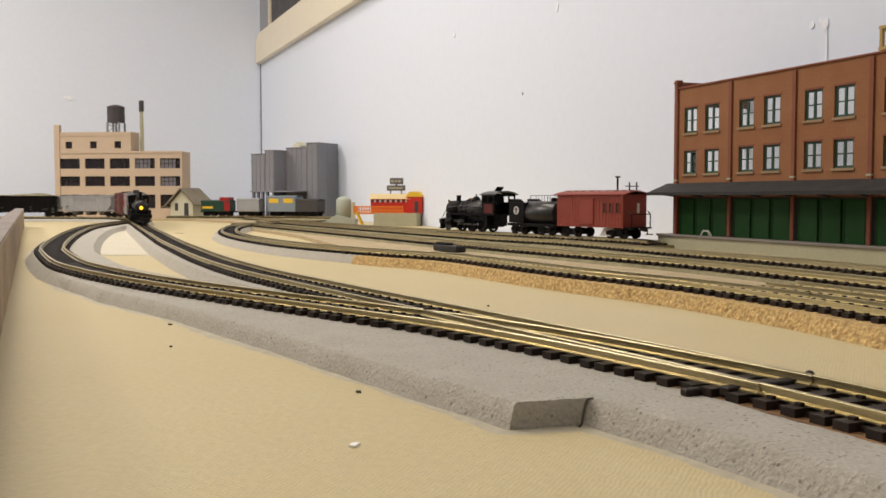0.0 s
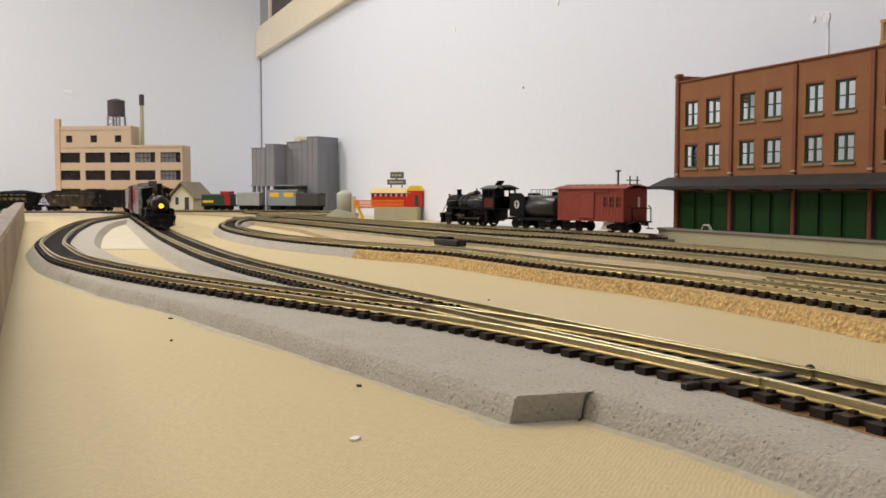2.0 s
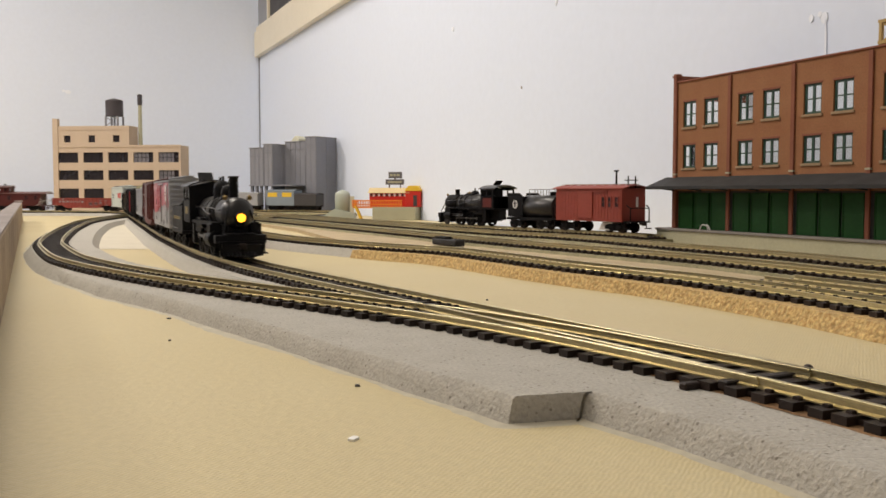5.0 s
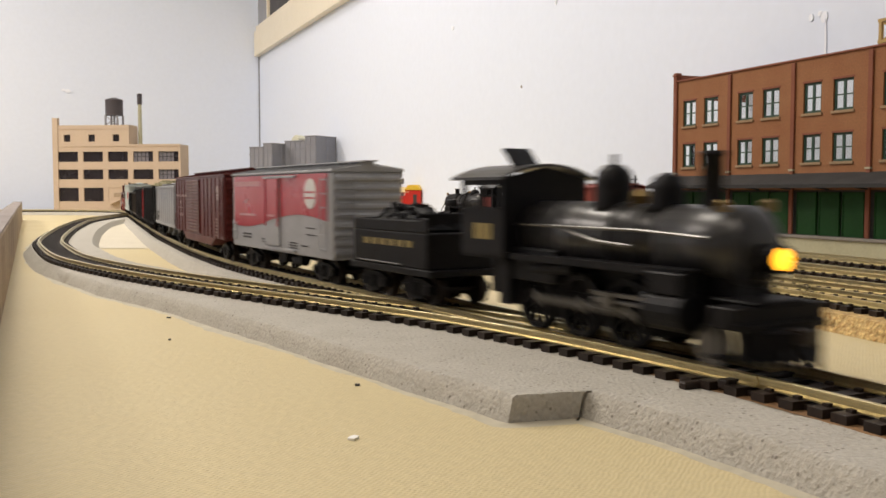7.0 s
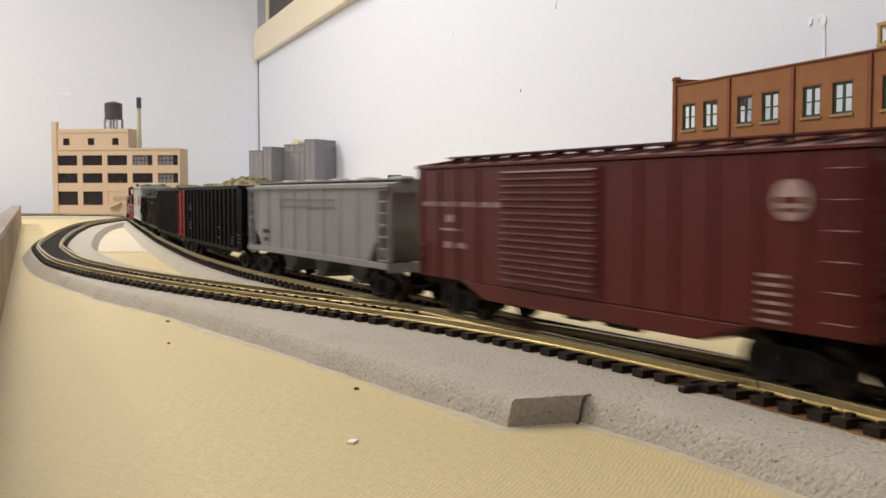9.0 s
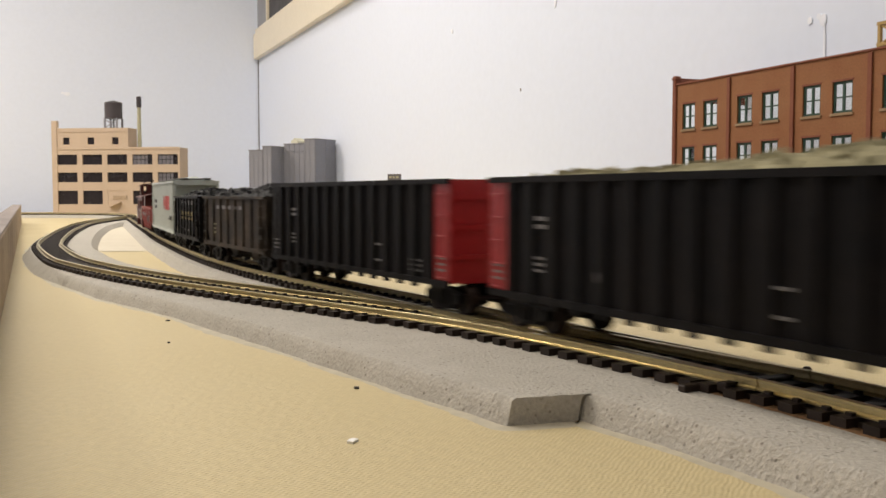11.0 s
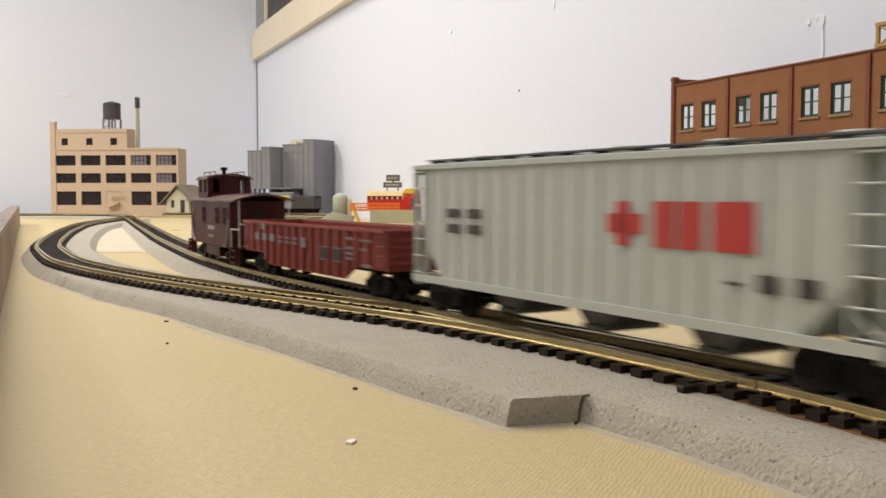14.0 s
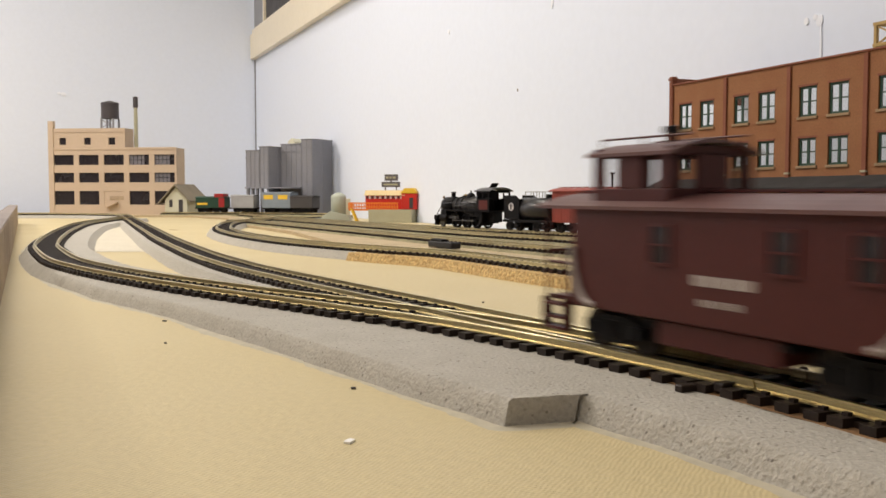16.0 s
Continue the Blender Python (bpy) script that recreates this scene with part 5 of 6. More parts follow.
            part("grab_rail", bm, M_WORN, t, "pale painted curved grab rail")
    for d in (-1, 1):
        bm = bmesh.new()
        bx(bm, *sorted((d * L / 2, d * (L / 2 + 15))), -w / 2 + 3, w / 2 - 3, 11.2, 12.4)
        part("platform", bm, m, t)
        for s in (-1, 1):
            bm = bmesh.new()
            for k, z in enumerate((10.2, 6.6, 3.6)):
                y0, y1 = sorted((s * (w / 2 - 3), s * (w / 2 + 0.5)))
                bx(bm, *sorted((d * (L / 2 + 3.5), d * (L / 2 + 13))), y0, y1, z - 0.3, z + 0.4)
            for x in (3.2, 13.2):
                y0, y1 = sorted((s * (w / 2 - 3), s * (w / 2 + 0.5)))
                bx(bm, *sorted((d * (L / 2 + x), d * (L / 2 + x + 0.6))), y0, y1, 3, 12)
            part("steps", bm, m, t)
        for s in (-1, 1):
            bm = bmesh.new()
            for y in (4, 9, 14):
                rod(bm, (d * (L / 2 + 14.5), s * y, 12), (d * (L / 2 + 14.5), s * y, 25), 0.45)
            rod(bm, (d * (L / 2 + 14.5), s * 4, 25), (d * (L / 2 + 14.5), s * 14, 25), 0.45)
            rod(bm, (d * (L / 2 + 14.5), s * 14, 12), (d * (L / 2 + 14.5), s * 14, 38), 0.4)
            rod(bm, (d * (L / 2 + 14.5), s * 14, 22), (d * (L / 2 + 1), s * 15.5, 22), 0.45)
            rod(bm, (d * (L / 2 + 1), s * 15.5, 12), (d * (L / 2 + 1), s * 15.5, 22), 0.45)
            part("end_rail", bm, M_WHITE if d > 0 else m, t, "pale painted platform railing" if d > 0 else "")
        door = box_part("door", m, t, *sorted((d * L / 2, d * (L / 2 + 0.5))), -5, 5, 12.5, 34)
        box_part("pane", M_PANE, door, *sorted((d * (L / 2 + 0.5), d * (L / 2 + 0.7))), -3, 3, 25, 32)
        coupler(t, d * (L / 2 + 14), d)
        truck(t, d * (L / 2 - 14))
    underframe(t, L, 10)
    return t


# ---- steam engines: origin under the steam dome, x forward
DRIVER_R, DRIVER_X = 9.0, (-24.0, -3.0, 18.0)


def spoked_wheel(parent, x, s, r):
    """A driving wheel on its own axis; returns the part."""
    bm = bmesh.new()
    n = 28
    for r0, r1, y0, y1 in ((r - 1.6, r, -1.2, 1.2), (r - 0.9, r + 0.8, -1.9, -1.2)):
        rings = [[bm.verts.new((rr * math.cos(2 * math.pi * i / n) * MM, y * MM, rr * math.sin(2 * math.pi * i / n) * MM)) for i in range(n)] for rr, y in ((r0, y0), (r1, y0), (r1, y1), (r0, y1))]
        for a, b in zip(rings, rings[1:] + rings[:1]):
            for i in range(n):
                bm.faces.new((a[i], a[(i + 1) % n], b[(i + 1) % n], b[i]))
    for i in range(12):
        a = 2 * math.pi * i / 12
        rod(bm, (1.5 * math.cos(a), 0, 1.5 * math.sin(a)), ((r - 1.2) * math.cos(a), 0, (r - 1.2) * math.sin(a)), 0.45, 4)
    lathe(bm, [(2.0, -1.4), (2.0, 1.6)], (0, 0, 0), "y", 12)
    a0 = math.pi
    prism(bm, [(math.cos(a0 + t) * (r - 1.4) , math.sin(a0 + t) * (r - 1.4)) for t in (-0.7, -0.35, 0, 0.35, 0.7)], -0.9, 0.9, "y")
    rod(bm, (4.2, -1, 0), (4.2, 2.6, 0), 0.9, 8)
    w = part("driving_wheel", bm, M_BLACK, parent)
    w.matrix_basis = place(x, s * 8.9, r, 0 if s > 0 else 180)
    return w


def locomotive(label, number_bars=True, red_cab=False):
    t = thing("steam_locomotive", label, "locomotive")
    b = M_BLACK
    bz, br = (27.0, 10.4) if red_cab else (28.0, 9.2)
    bm = bmesh.new()
    lathe(bm, [(br + 0.9, -34), (br + 0.9, -6), (br, 4), (br - 0.2, 27)], (0, 0, bz), "x", 28)
    for x in (-20, -6, 8, 18):
        lathe(bm, [(br + 0.1, x), (br + 1.15, x), (br + 1.15, x + 1.0), (br + 0.1, x + 1.0)], (0, 0, bz), "x", 28)
    part("boiler", bm, M_SMOKEBOX, t, "dusty graphite-grey boiler", smooth=True)
    bm = bmesh.new()
    lathe(bm, [(br + 0.5, 27), (br + 0.5, 51), (br - 1, 52.5), (br - 1.2, 53), (br - 4, 54.2), (1.5, 54.6)], (0, 0, bz), "x", 28)
    part("smokebox", bm, M_SMOKEBOX if not red_cab else b, t, smooth=True)
    bm = bmesh.new()
    ch = 44.5 if red_cab else 51.0
    lathe(bm, [(3.6, 35), (2.9, 37.5), (2.8, ch - 1.5), (3.3, ch - 1.3), (3.3, ch), (2.1, ch), (2.1, ch - 4)], (38, 0, 0), "z", 18)
    part("chimney", bm, b, t, smooth=True)
    bm = bmesh.new()
    dh = 7.0 if red_cab else 1.5
    lathe(bm, [(6.4, 34.5), (5.6, 37), (5.6, 45 - dh), (4.8, 48 - dh), (2.8, 49.8 - dh), (0.3, 50.2 - dh)], (0, 0, 0), "z", 20)
    lathe(bm, [(0.8, 48 - dh), (0.8, 53 - dh)], (-1.5, 1.2, 0), "z", 8)
    lathe(bm, [(0.8, 48 - dh), (0.8, 52.5 - dh)], (1.6, -1.2, 0), "z", 8)
    part("steam_dome", bm, b, t, smooth=True)
    bm = bmesh.new()
    lathe(bm, [(5.4, 34.5), (4.8, 37), (4.8, 43 - dh), (3.9, 46 - dh), (1.8, 47.2 - dh), (0.3, 47.5 - dh)], (13 if red_cab else 22, 0, 0), "z", 20)
    part("sand_dome", bm, b, t, smooth=True)
    bm = bmesh.new()
    lathe(bm, [(0.4, 0), (1.4, 0.2), (2.2, 2.2), (1.1, 3.8), (0.3, 4.2)], (11.5, 0, 37.5), "z", 12)
    rod(bm, (11.5, -2.6, 36), (11.5, -2.6, 41), 0.4)
    rod(bm, (11.5, 2.6, 36), (11.5, 2.6, 41), 0.4)
    part("bell", bm, M_BRASS, t)
    # cab: hollow, open at the back, windows cut as gaps between posts
    bm = bmesh.new()
    prism(bm, [(-16, 20), (16, 20), (16, 45), (0, 48.5), (-16, 45)], -34, -33, "x")
    cab = part("cab", bm, b, t)
    for s in (-1, 1):
        bm = bmesh.new()
        holed_wall(bm, [-58, -55.5, -46.5, -44.5, -35.5, -34.05], [21, 35.5, 43, 45.5], [(1, 1), (3, 1)], *sorted((s * 15.2, s * 16)))
        part("cab_side", bm, b, cab)
    box_part("cab_floor", b, cab, -58, -34.05, -15.1, 15.1, 20, 21.4)
    bm = bmesh.new()
    prism(bm, arched(32, 45.4, 4.2, over=1.6), -62, -31, "x")
    part("cab_roof", bm, M_SMOKEBOX, cab, "dusty grey arched cab roof", smooth=False)
    bm = bmesh.new()
    bx(bm, -8, 0, -5, 5, 0, 0.7, place(-40, -3, 48.9) @ pose(0, 0, 0, 0, 42, 0))
    part("roof_hatch", bm, b, cab, "raised roof hatch")
    for s in (-1, 1):
        for x in (-51, -40):
            box_part("window_frame", b, cab, x - 4.3, x + 4.3, *sorted((s * 16, s * 16.4)), 35, 36)
        if red_cab:
            box_part("cab_panel", M_OXIDE, cab, -55, -38, *sorted((s * 16, s * 16.2)), 23, 34, "dull red cab side panel")
        elif number_bars:
            bars("lettering", M_GOLD, cab, [(-50, -46.8, 26, 31), (-46, -42.8, 26, 31), (-42, -39.6, 26, 31)], s * 16)
    # running boards, cylinders, frame
    for s in (-1, 1):
        bm = bmesh.new()
        bx(bm, -33, 44, *sorted((s * 8, s * 14.5)), 21.4, 22.3)
        bx(bm, -33, 44, *sorted((s * 14.1, s * 14.5)), 20.4, 21.4)
        part("running_board", bm, b, t)
        bm = bmesh.new()
        rod(bm, (-32, s * 11.6, 31), (24, s * 11.2, 31), 0.42)
        rod(bm, (24, s * 11.2, 31), (46, s * 10.4, 30), 0.42)
        rod(bm, (-10, s * 11.0, 30.5), (6, s * 11.4, 27.5), 0.5)
        rod(bm, (6, s * 11.4, 27.5), (20, s * 11.2, 26.8), 0.5)
        part("handrail", bm, M_STEEL, t, "bright boiler handrail and pipe")
        bm = bmesh.new()
        lathe(bm, [(1.0, -7), (5.0, -7), (5.0, 7), (1.0, 7)], (38, s * 12.5, 12), "x", 18)
        bx(bm, 32, 44, *sorted((s * 8.5, s * 16)), 16, 21.5)
        part("cylinder", bm, b, t, bevel=0.4)
        bm = bmesh.new()
        rod(bm, (31, s * 13, 12), (8, s * 13, 12), 0.7)
        bx(bm, 8, 31, *sorted((s * 12, s * 14)), 13.4, 14.4)
        bx(bm, 12, 17, *sorted((s * 11.8, s * 14.4)), 10.4, 14.4)
        part("crosshead_guide", bm, M_STEEL, t)
        bm = bmesh.new()
        rod(bm, (-22, s * 10.6, 18), (-4, s * 10.6, 19.5), 2.2, 12)
        part("air_tank", bm, b, t)
    bm = bmesh.new()
    bx(bm, -56, 48, -6, 6, 8, 20)
    bx(bm, -33, -12, -12, 12, 14, 24)
    bx(bm, -34, 30, -7.4, 7.4, 3.6, 12)
    bx(bm, -40, -34, -13, 13, 6, 20)
    bx(bm, 30, 50, -6, 6, 12, 21)
    part("frame", bm, b, t, bevel=0.5)
    bm = bmesh.new()
    bx(bm, 53, 60, -15.5, 15.5, 10, 15)
    bx(bm, 46, 60, -9, 9, 15, 16)
    part("buffer_beam", bm, b, t, bevel=0.4)
    bm = bmesh.new()
    bx(bm, 60, 62, -14, 14, 9.5, 11.2)
    prism(bm, [(61.5, -12), (67.5, 0), (61.5, 12), (58, 12), (58, -12)], 3.0, 9.4, "z")
    pilot = part("pilot", bm, b, t, "black slatted cowcatcher")
    for i in range(13):
        y = -13.5 + 27 * i / 12
        bm = bmesh.new()
        rod(bm, (59.5, y, 11), (71 - abs(y) * 0.75, y * 0.9, 2.2), 0.85, 5)
        part("slat", bm, b, pilot)
    bm = bmesh.new()
    for s in (-1, 1):
        rod(bm, (52, s * 6, 32), (60, s * 11, 15.5), 0.5)
        rod(bm, (56, s * 15, 11), (56, s * 15, 4), 0.5)
        bx(bm, 53.5, 58.5, s * 15 - 1.5, s * 15 + 1.5, 3.2, 4)
    part("brace", bm, b, t)
    bm = bmesh.new()
    lathe(bm, [(2.6, 53), (3.4, 55), (3.4, 60.4), (2.7, 60.4), (2.7, 59.6), (0.4, 59.6)], (0, 0, 25.4), "x", 20)
    bx(bm, 52.5, 57, -2.2, 2.2, 20.4, 22.8)
    lamp = part("headlamp", bm, b, t)
    if not red_cab:
        bm = bmesh.new()
        lathe(bm, [(2.75, 59.7), (2.5, 60.5), (1.4, 61.1), (0.3, 61.3)], (0, 0, 25.4), "x", 20)
        part("lens", bm, M_LAMP, lamp, "lit amber headlamp lens")
    bm = bmesh.new()
    for s in (-1, 1):
        lathe(bm, [(0.3, 0), (1.5, 0.2), (1.5, 2.4), (0.4, 3.2)], (49, s * 7.5, 36), "z", 10)
    part("marker_lamp", bm, M_BRASS, t)
    coupler(t, 60, 1, 8.5)
    wheels = []
    for x in DRIVER_X:
        for s in (-1, 1):
            wheels.append((x, s, spoked_wheel(t, x, s, DRIVER_R)))
    rods = []
    for s in (-1, 1):
        bm = bmesh.new()
        bx(bm, DRIVER_X[0] - 1.8, DRIVER_X[2] + 1.8, *sorted((s * 11.4, s * 12.2)), -0.8, 0.8)
        for x in DRIVER_X:
            lathe(bm, [(1.6, -0.6), (1.6, 0.6)], (x, s * 11.8, 0), "y", 12)
        r = part("side_rod", bm, M_STEEL, t, bevel=0.15)
        r.matrix_basis = place(4.2, 0, DRIVER_R)
        rods.append((s, r))
    for s in (-1, 1):
        w = bmesh.new()
        lathe(w, [(2, -1.2), (5, -1.2), (5, 1.2), (2, 1.2)], (48.5, s * 8.9, 5), "y", 18)
        part("pilot_wheel", w, M_STEEL, t)
    return t, wheels, rods


def tender():
    t = thing("tender", "black coal tender with dull gold lettering bars", "tender", "train cars")
    bm = bmesh.new()
    bx(bm, -31, 31, -15, 15, 13, 26)
    for s in (-1, 1):
        prism(bm, [(-31, 26), (31, 26), (31, 31.5), (26, 31.5), (24, 30.5), (-31, 30.5)], *sorted((s * 15, s * 14)), "y")
    bx(bm, -31, -30, -14, 14, 26, 30.5)
    bx(bm, 22, 23, -14, 14, 26, 33)
    part("body", bm, M_BLACK, t, bevel=0.4)
    bm = bmesh.new()
    bx(bm, -34, 34, -15.5, 15.5, 10.5, 13)
    part("frame", bm, M_BLACK, t, bevel=0.3)
    for s in (-1, 1):
        bars("lettering", M_GOLD, t, [(-21 + 7.2 * i, -16.5 + 7.2 * i, 20.6, 23) for i in range(6)], s * 15, "dull gold lettering")
        bm = bmesh.new()
        rod(bm, (-26, s * 15.8, 14), (12, s * 15.8, 14), 0.35)
        part("handrail", bm, M_STEEL, t)
    coal_heap(t, 44, 27, 27, 9, 7).location = (0.002, 0, 0)
    bm = bmesh.new()
    lathe(bm, [(4, 30), (4, 33), (1, 34)], (-24, 0, 0), "z", 14)
    part("hatch", bm, M_BLACK, t)
    coupler(t, -34, -1)
    for x in (-18, 18):
        truck(t, x, 17)
    return t


# ---- the moving train: place of each vehicle along the line ten seconds in
LOCO, LOCO_WHEELS, LOCO_RODS = locomotive("black steam locomotive with a lit amber headlamp")
TRAIN = [(LOCO, 2539.0, 40.0), (tender(), 2431.0, 18.0), (wavy_boxcar(), 2314.5, 50.0), (oxide_boxcar(), 2138.0, 69.0), (grey_hopper(), 1949.0, 66.0),
         (black_coal_car(True, -1), 1772.0, 73.0), (black_coal_car(False, 1), 1586.0, 73.0), (brown_hopper(), 1426.0, 49.0), (yellow_letter_hopper(), 1285.5, 43.0),
         (pale_hopper(), 1125.0, 81.0), (red_gondola(), 932.5, 64.0), (caboose(), 765.0, 39.0)]


# ---- buildings, parked stock and scenery behind the tracks
def sash_window(parent, x0, x1, z0, z1, depth):
    """A green double window set back in its opening: frame, mullion, meeting rails, two panes and a stone sill."""
    bm = bmesh.new()
    f, y0, y1 = 1.9, depth, depth + 1.4
    xm = (x0 + x1) / 2
    bx(bm, x0, x0 + f, y0, y1, z0, z1)
    bx(bm, x1 - f, x1, y0, y1, z0, z1)
    bx(bm, xm - 1.1, xm + 1.1, y0, y1, z0, z1)
    for a, b in ((x0 + f, xm - 1.1), (xm + 1.1, x1 - f)):
        bx(bm, a, b, y0, y1, z0, z0 + f)
        bx(bm, a, b, y0, y1, z1 - f, z1)
        bx(bm, a, b, y0, y1, (z0 + z1) / 2 - 0.5, (z0 + z1) / 2 + 0.5)
    fr = part("window_frame", bm, M_GREENWIN, parent, "dark green sash frame")
    for a, b in ((x0 + f, xm - 1.1), (xm + 1.1, x1 - f)):
        box_part("pane", M_GLASS, fr, a, b, y0 + 0.5, y0 + 0.8, z0 + f, z1 - f).visible_shadow = False
    box_part("sill", M_SILL, parent, x0 - 1.5, x1 + 1.5, -1.2, depth, z0 - 2.2, z0, bevel=0.2)


def warehouse():
    t = thing("warehouse", "three-storey orange-brown brick warehouse with green doors and windows", "building", at=place(228.5, 928, 17, -68.75))
    bay, H, bays = 80.5, 140.0, 5
    L = bay * bays
    for i in range(bays):
        x0, x1 = i * bay, (i + 1) * bay
        wins = [(x0 + 11, x0 + 30.5), (x0 + 43, x0 + 63.5)]
        rows = [(58, 80), (97, 121)]
        bm = bmesh.new()
        holed_wall(bm, [x0, *wins[0], *wins[1], x1], [36, *rows[0], *rows[1], H], [(1, 1), (3, 1), (1, 3), (3, 3)], 0, 3)
        part("wall", bm, M_BRICK, t)
        for z0, z1 in rows:
            for a, b in wins:
                sash_window(t, a, b, z0, z1, 1.2)
                if i == 0 and a < 12 and z0 < 60:
                    box_part("pane", M_PANE, t, (a + b) / 2 - 1, b - 1, 2.65, 2.95, z0 + 1, z1 - 1, "blacked-out half window")
                box_part("lintel", M_BRICKTRIM, t, a - 1, b + 1, -0.3, 0, z1, z1 + 1.6)
        for k in range(3):
            a = x0 + 5 + k * (bay - 7) / 3
            b = a + (bay - 7) / 3 - 2.2
            door = box_part("door", M_GREEN, t, a, b, 0.6, 2.0, 0, 34.5, bevel=0.3)
            bm = bmesh.new()
            for q in (a + 0.4, b - 1.6):
                bx(bm, q, q + 1.2, 0.1, 0.6, 1, 34)
            bx(bm, a + 1.6, b - 1.6, 0.1, 0.6, 32.4, 34)
            bx(bm, a + 1.6, b - 1.6, 0.1, 0.6, 16.5, 18)
            part("rail", bm, M_GREEN, door)
        # dark sheet: shade between the doors is put into its colour
        box_part("shade_sheet", M_DARK, t, x0, x1, 2.1, 3, 0, 36, "dark sheet painted for the shade behind the doors")
    for i in range(bays + 1):
        x = i * bay
        box_part("pier", M_BRICKTRIM, t, x - 2.2, x + 2.2, -1.6, 0, 0, H - 1, "darker brick pier", bevel=0.3)
        box_part("pier_cap", M_STONE, t, x - 2.6, x + 2.6, -2.2, 0, 51.5, 53, "small pale bracket")
    box_part("coping", M_BRICKTRIM, t, -2, L, -1.2, 4, H, H + 1.6, "dark brick coping", bevel=0.3)
    # side and rear walls, roof
    for za, zb in ((0, 54), (84, 94), (124, H + 7)):
        box_part("wall", M_BRICKTRIM, t, -1.0, 2.5, 3.05, 92, za, zb, "dark brick side wall with open window bands")
    for ya, yb in ((3.05, 7), (86, 92)):
        for za, zb in ((54, 84), (94, 124)):
            box_part("side_pier", M_BRICKTRIM, t, -1.0, 2.5, ya, yb, za, zb)
    box_part("wall", M_BRICKTRIM, t, L - 3, L, 3.05, 92, 0, H)
    box_part("corner_pier", M_BRICKTRIM, t, -3.2, 1.6, -2, 4.5, 0, H + 9, bevel=0.4)
    box_part("pier_cap", M_BRICKTRIM, t, -4, 2.4, -2.8, 5.3, H + 5.5, H + 7.2, bevel=0.3)
    box_part("upper_floor", M_STONETOP, t, 3, L - 3, 3.1, 92, 42, 45)
    # awning over the loading doors
    bm = bmesh.new()
    prism(bm, [(0, 49.5), (-23, 40.5), (-23, 39), (-22, 38.4), (0, 46.5)], -16, L, "x")
    a = part("awning", bm, M_AWNING, t, "charcoal sloping awning")
    bm = bmesh.new()
    for i in range(bays * 2 + 1):
        x = i * bay / 2
        rod(bm, (x, -21, 38.8), (x, 0, 36.5), 0.7)
    part("bracket", bm, M_AWNING, a)
    box_part("fascia", M_AWNING, a, -16.4, L, -23.8, -23.05, 37.6, 40.6)
    # roof tank on a yellow timber stand
    bm = bmesh.new()
    for x in (220, 250):
        for y in (30, 60):
            bx(bm, x - 1.3, x + 1.3, y - 1.3, y + 1.3, H - 6, H + 26)
    for z in (H + 8, H + 24):
        bx(bm, 218, 252, 28.5, 31, z, z + 2.4)
        bx(bm, 218, 252, 59, 61.5, z, z + 2.4)
        bx(bm, 219, 221.5, 31, 59, z, z + 2.4)
    rod(bm, (220, 30, H + 9), (250, 30, H + 24), 0.8)
    rod(bm, (250, 30, H + 9), (220, 30, H + 24), 0.8)
    part("roof_stand", bm, M_YELLOWWOOD, t, "yellow-brown timber stand on the roof")
    # loading platform
    p = thing("loading_platform", "grey-green plastic loading platform with a dark deck", "platform", at=place(228.5, 928, 0, -68.75))
    box_part("base", M_STONE, p, -21, L, -7, 95, 0.1, 14.8, bevel=0.3)
    box_part("deck", M_STONETOP, p, -22, L + 1, -8.4, 95, 14.8, 17, bevel=0.3)
    # small white trestle left on the deck
    s = thing("trestle", "tiny white wire trestle lying on the platform deck", "trestle", at=place(228.5, 928, 17, -68.75) @ place(53, -5.5))
    bm = bmesh.new()
    rod(bm, (-7, 0, 0), (-3, 0, 5), 0.6)
    rod(bm, (-3, 0, 5), (6, 0, 4.2), 0.6)
    rod(bm, (6, 0, 4.2), (9, 0, 0), 0.6)
    rod(bm, (3, 2, 0), (4, 0, 5.6), 0.6)
    part("bar", bm, M_WHITE, s)


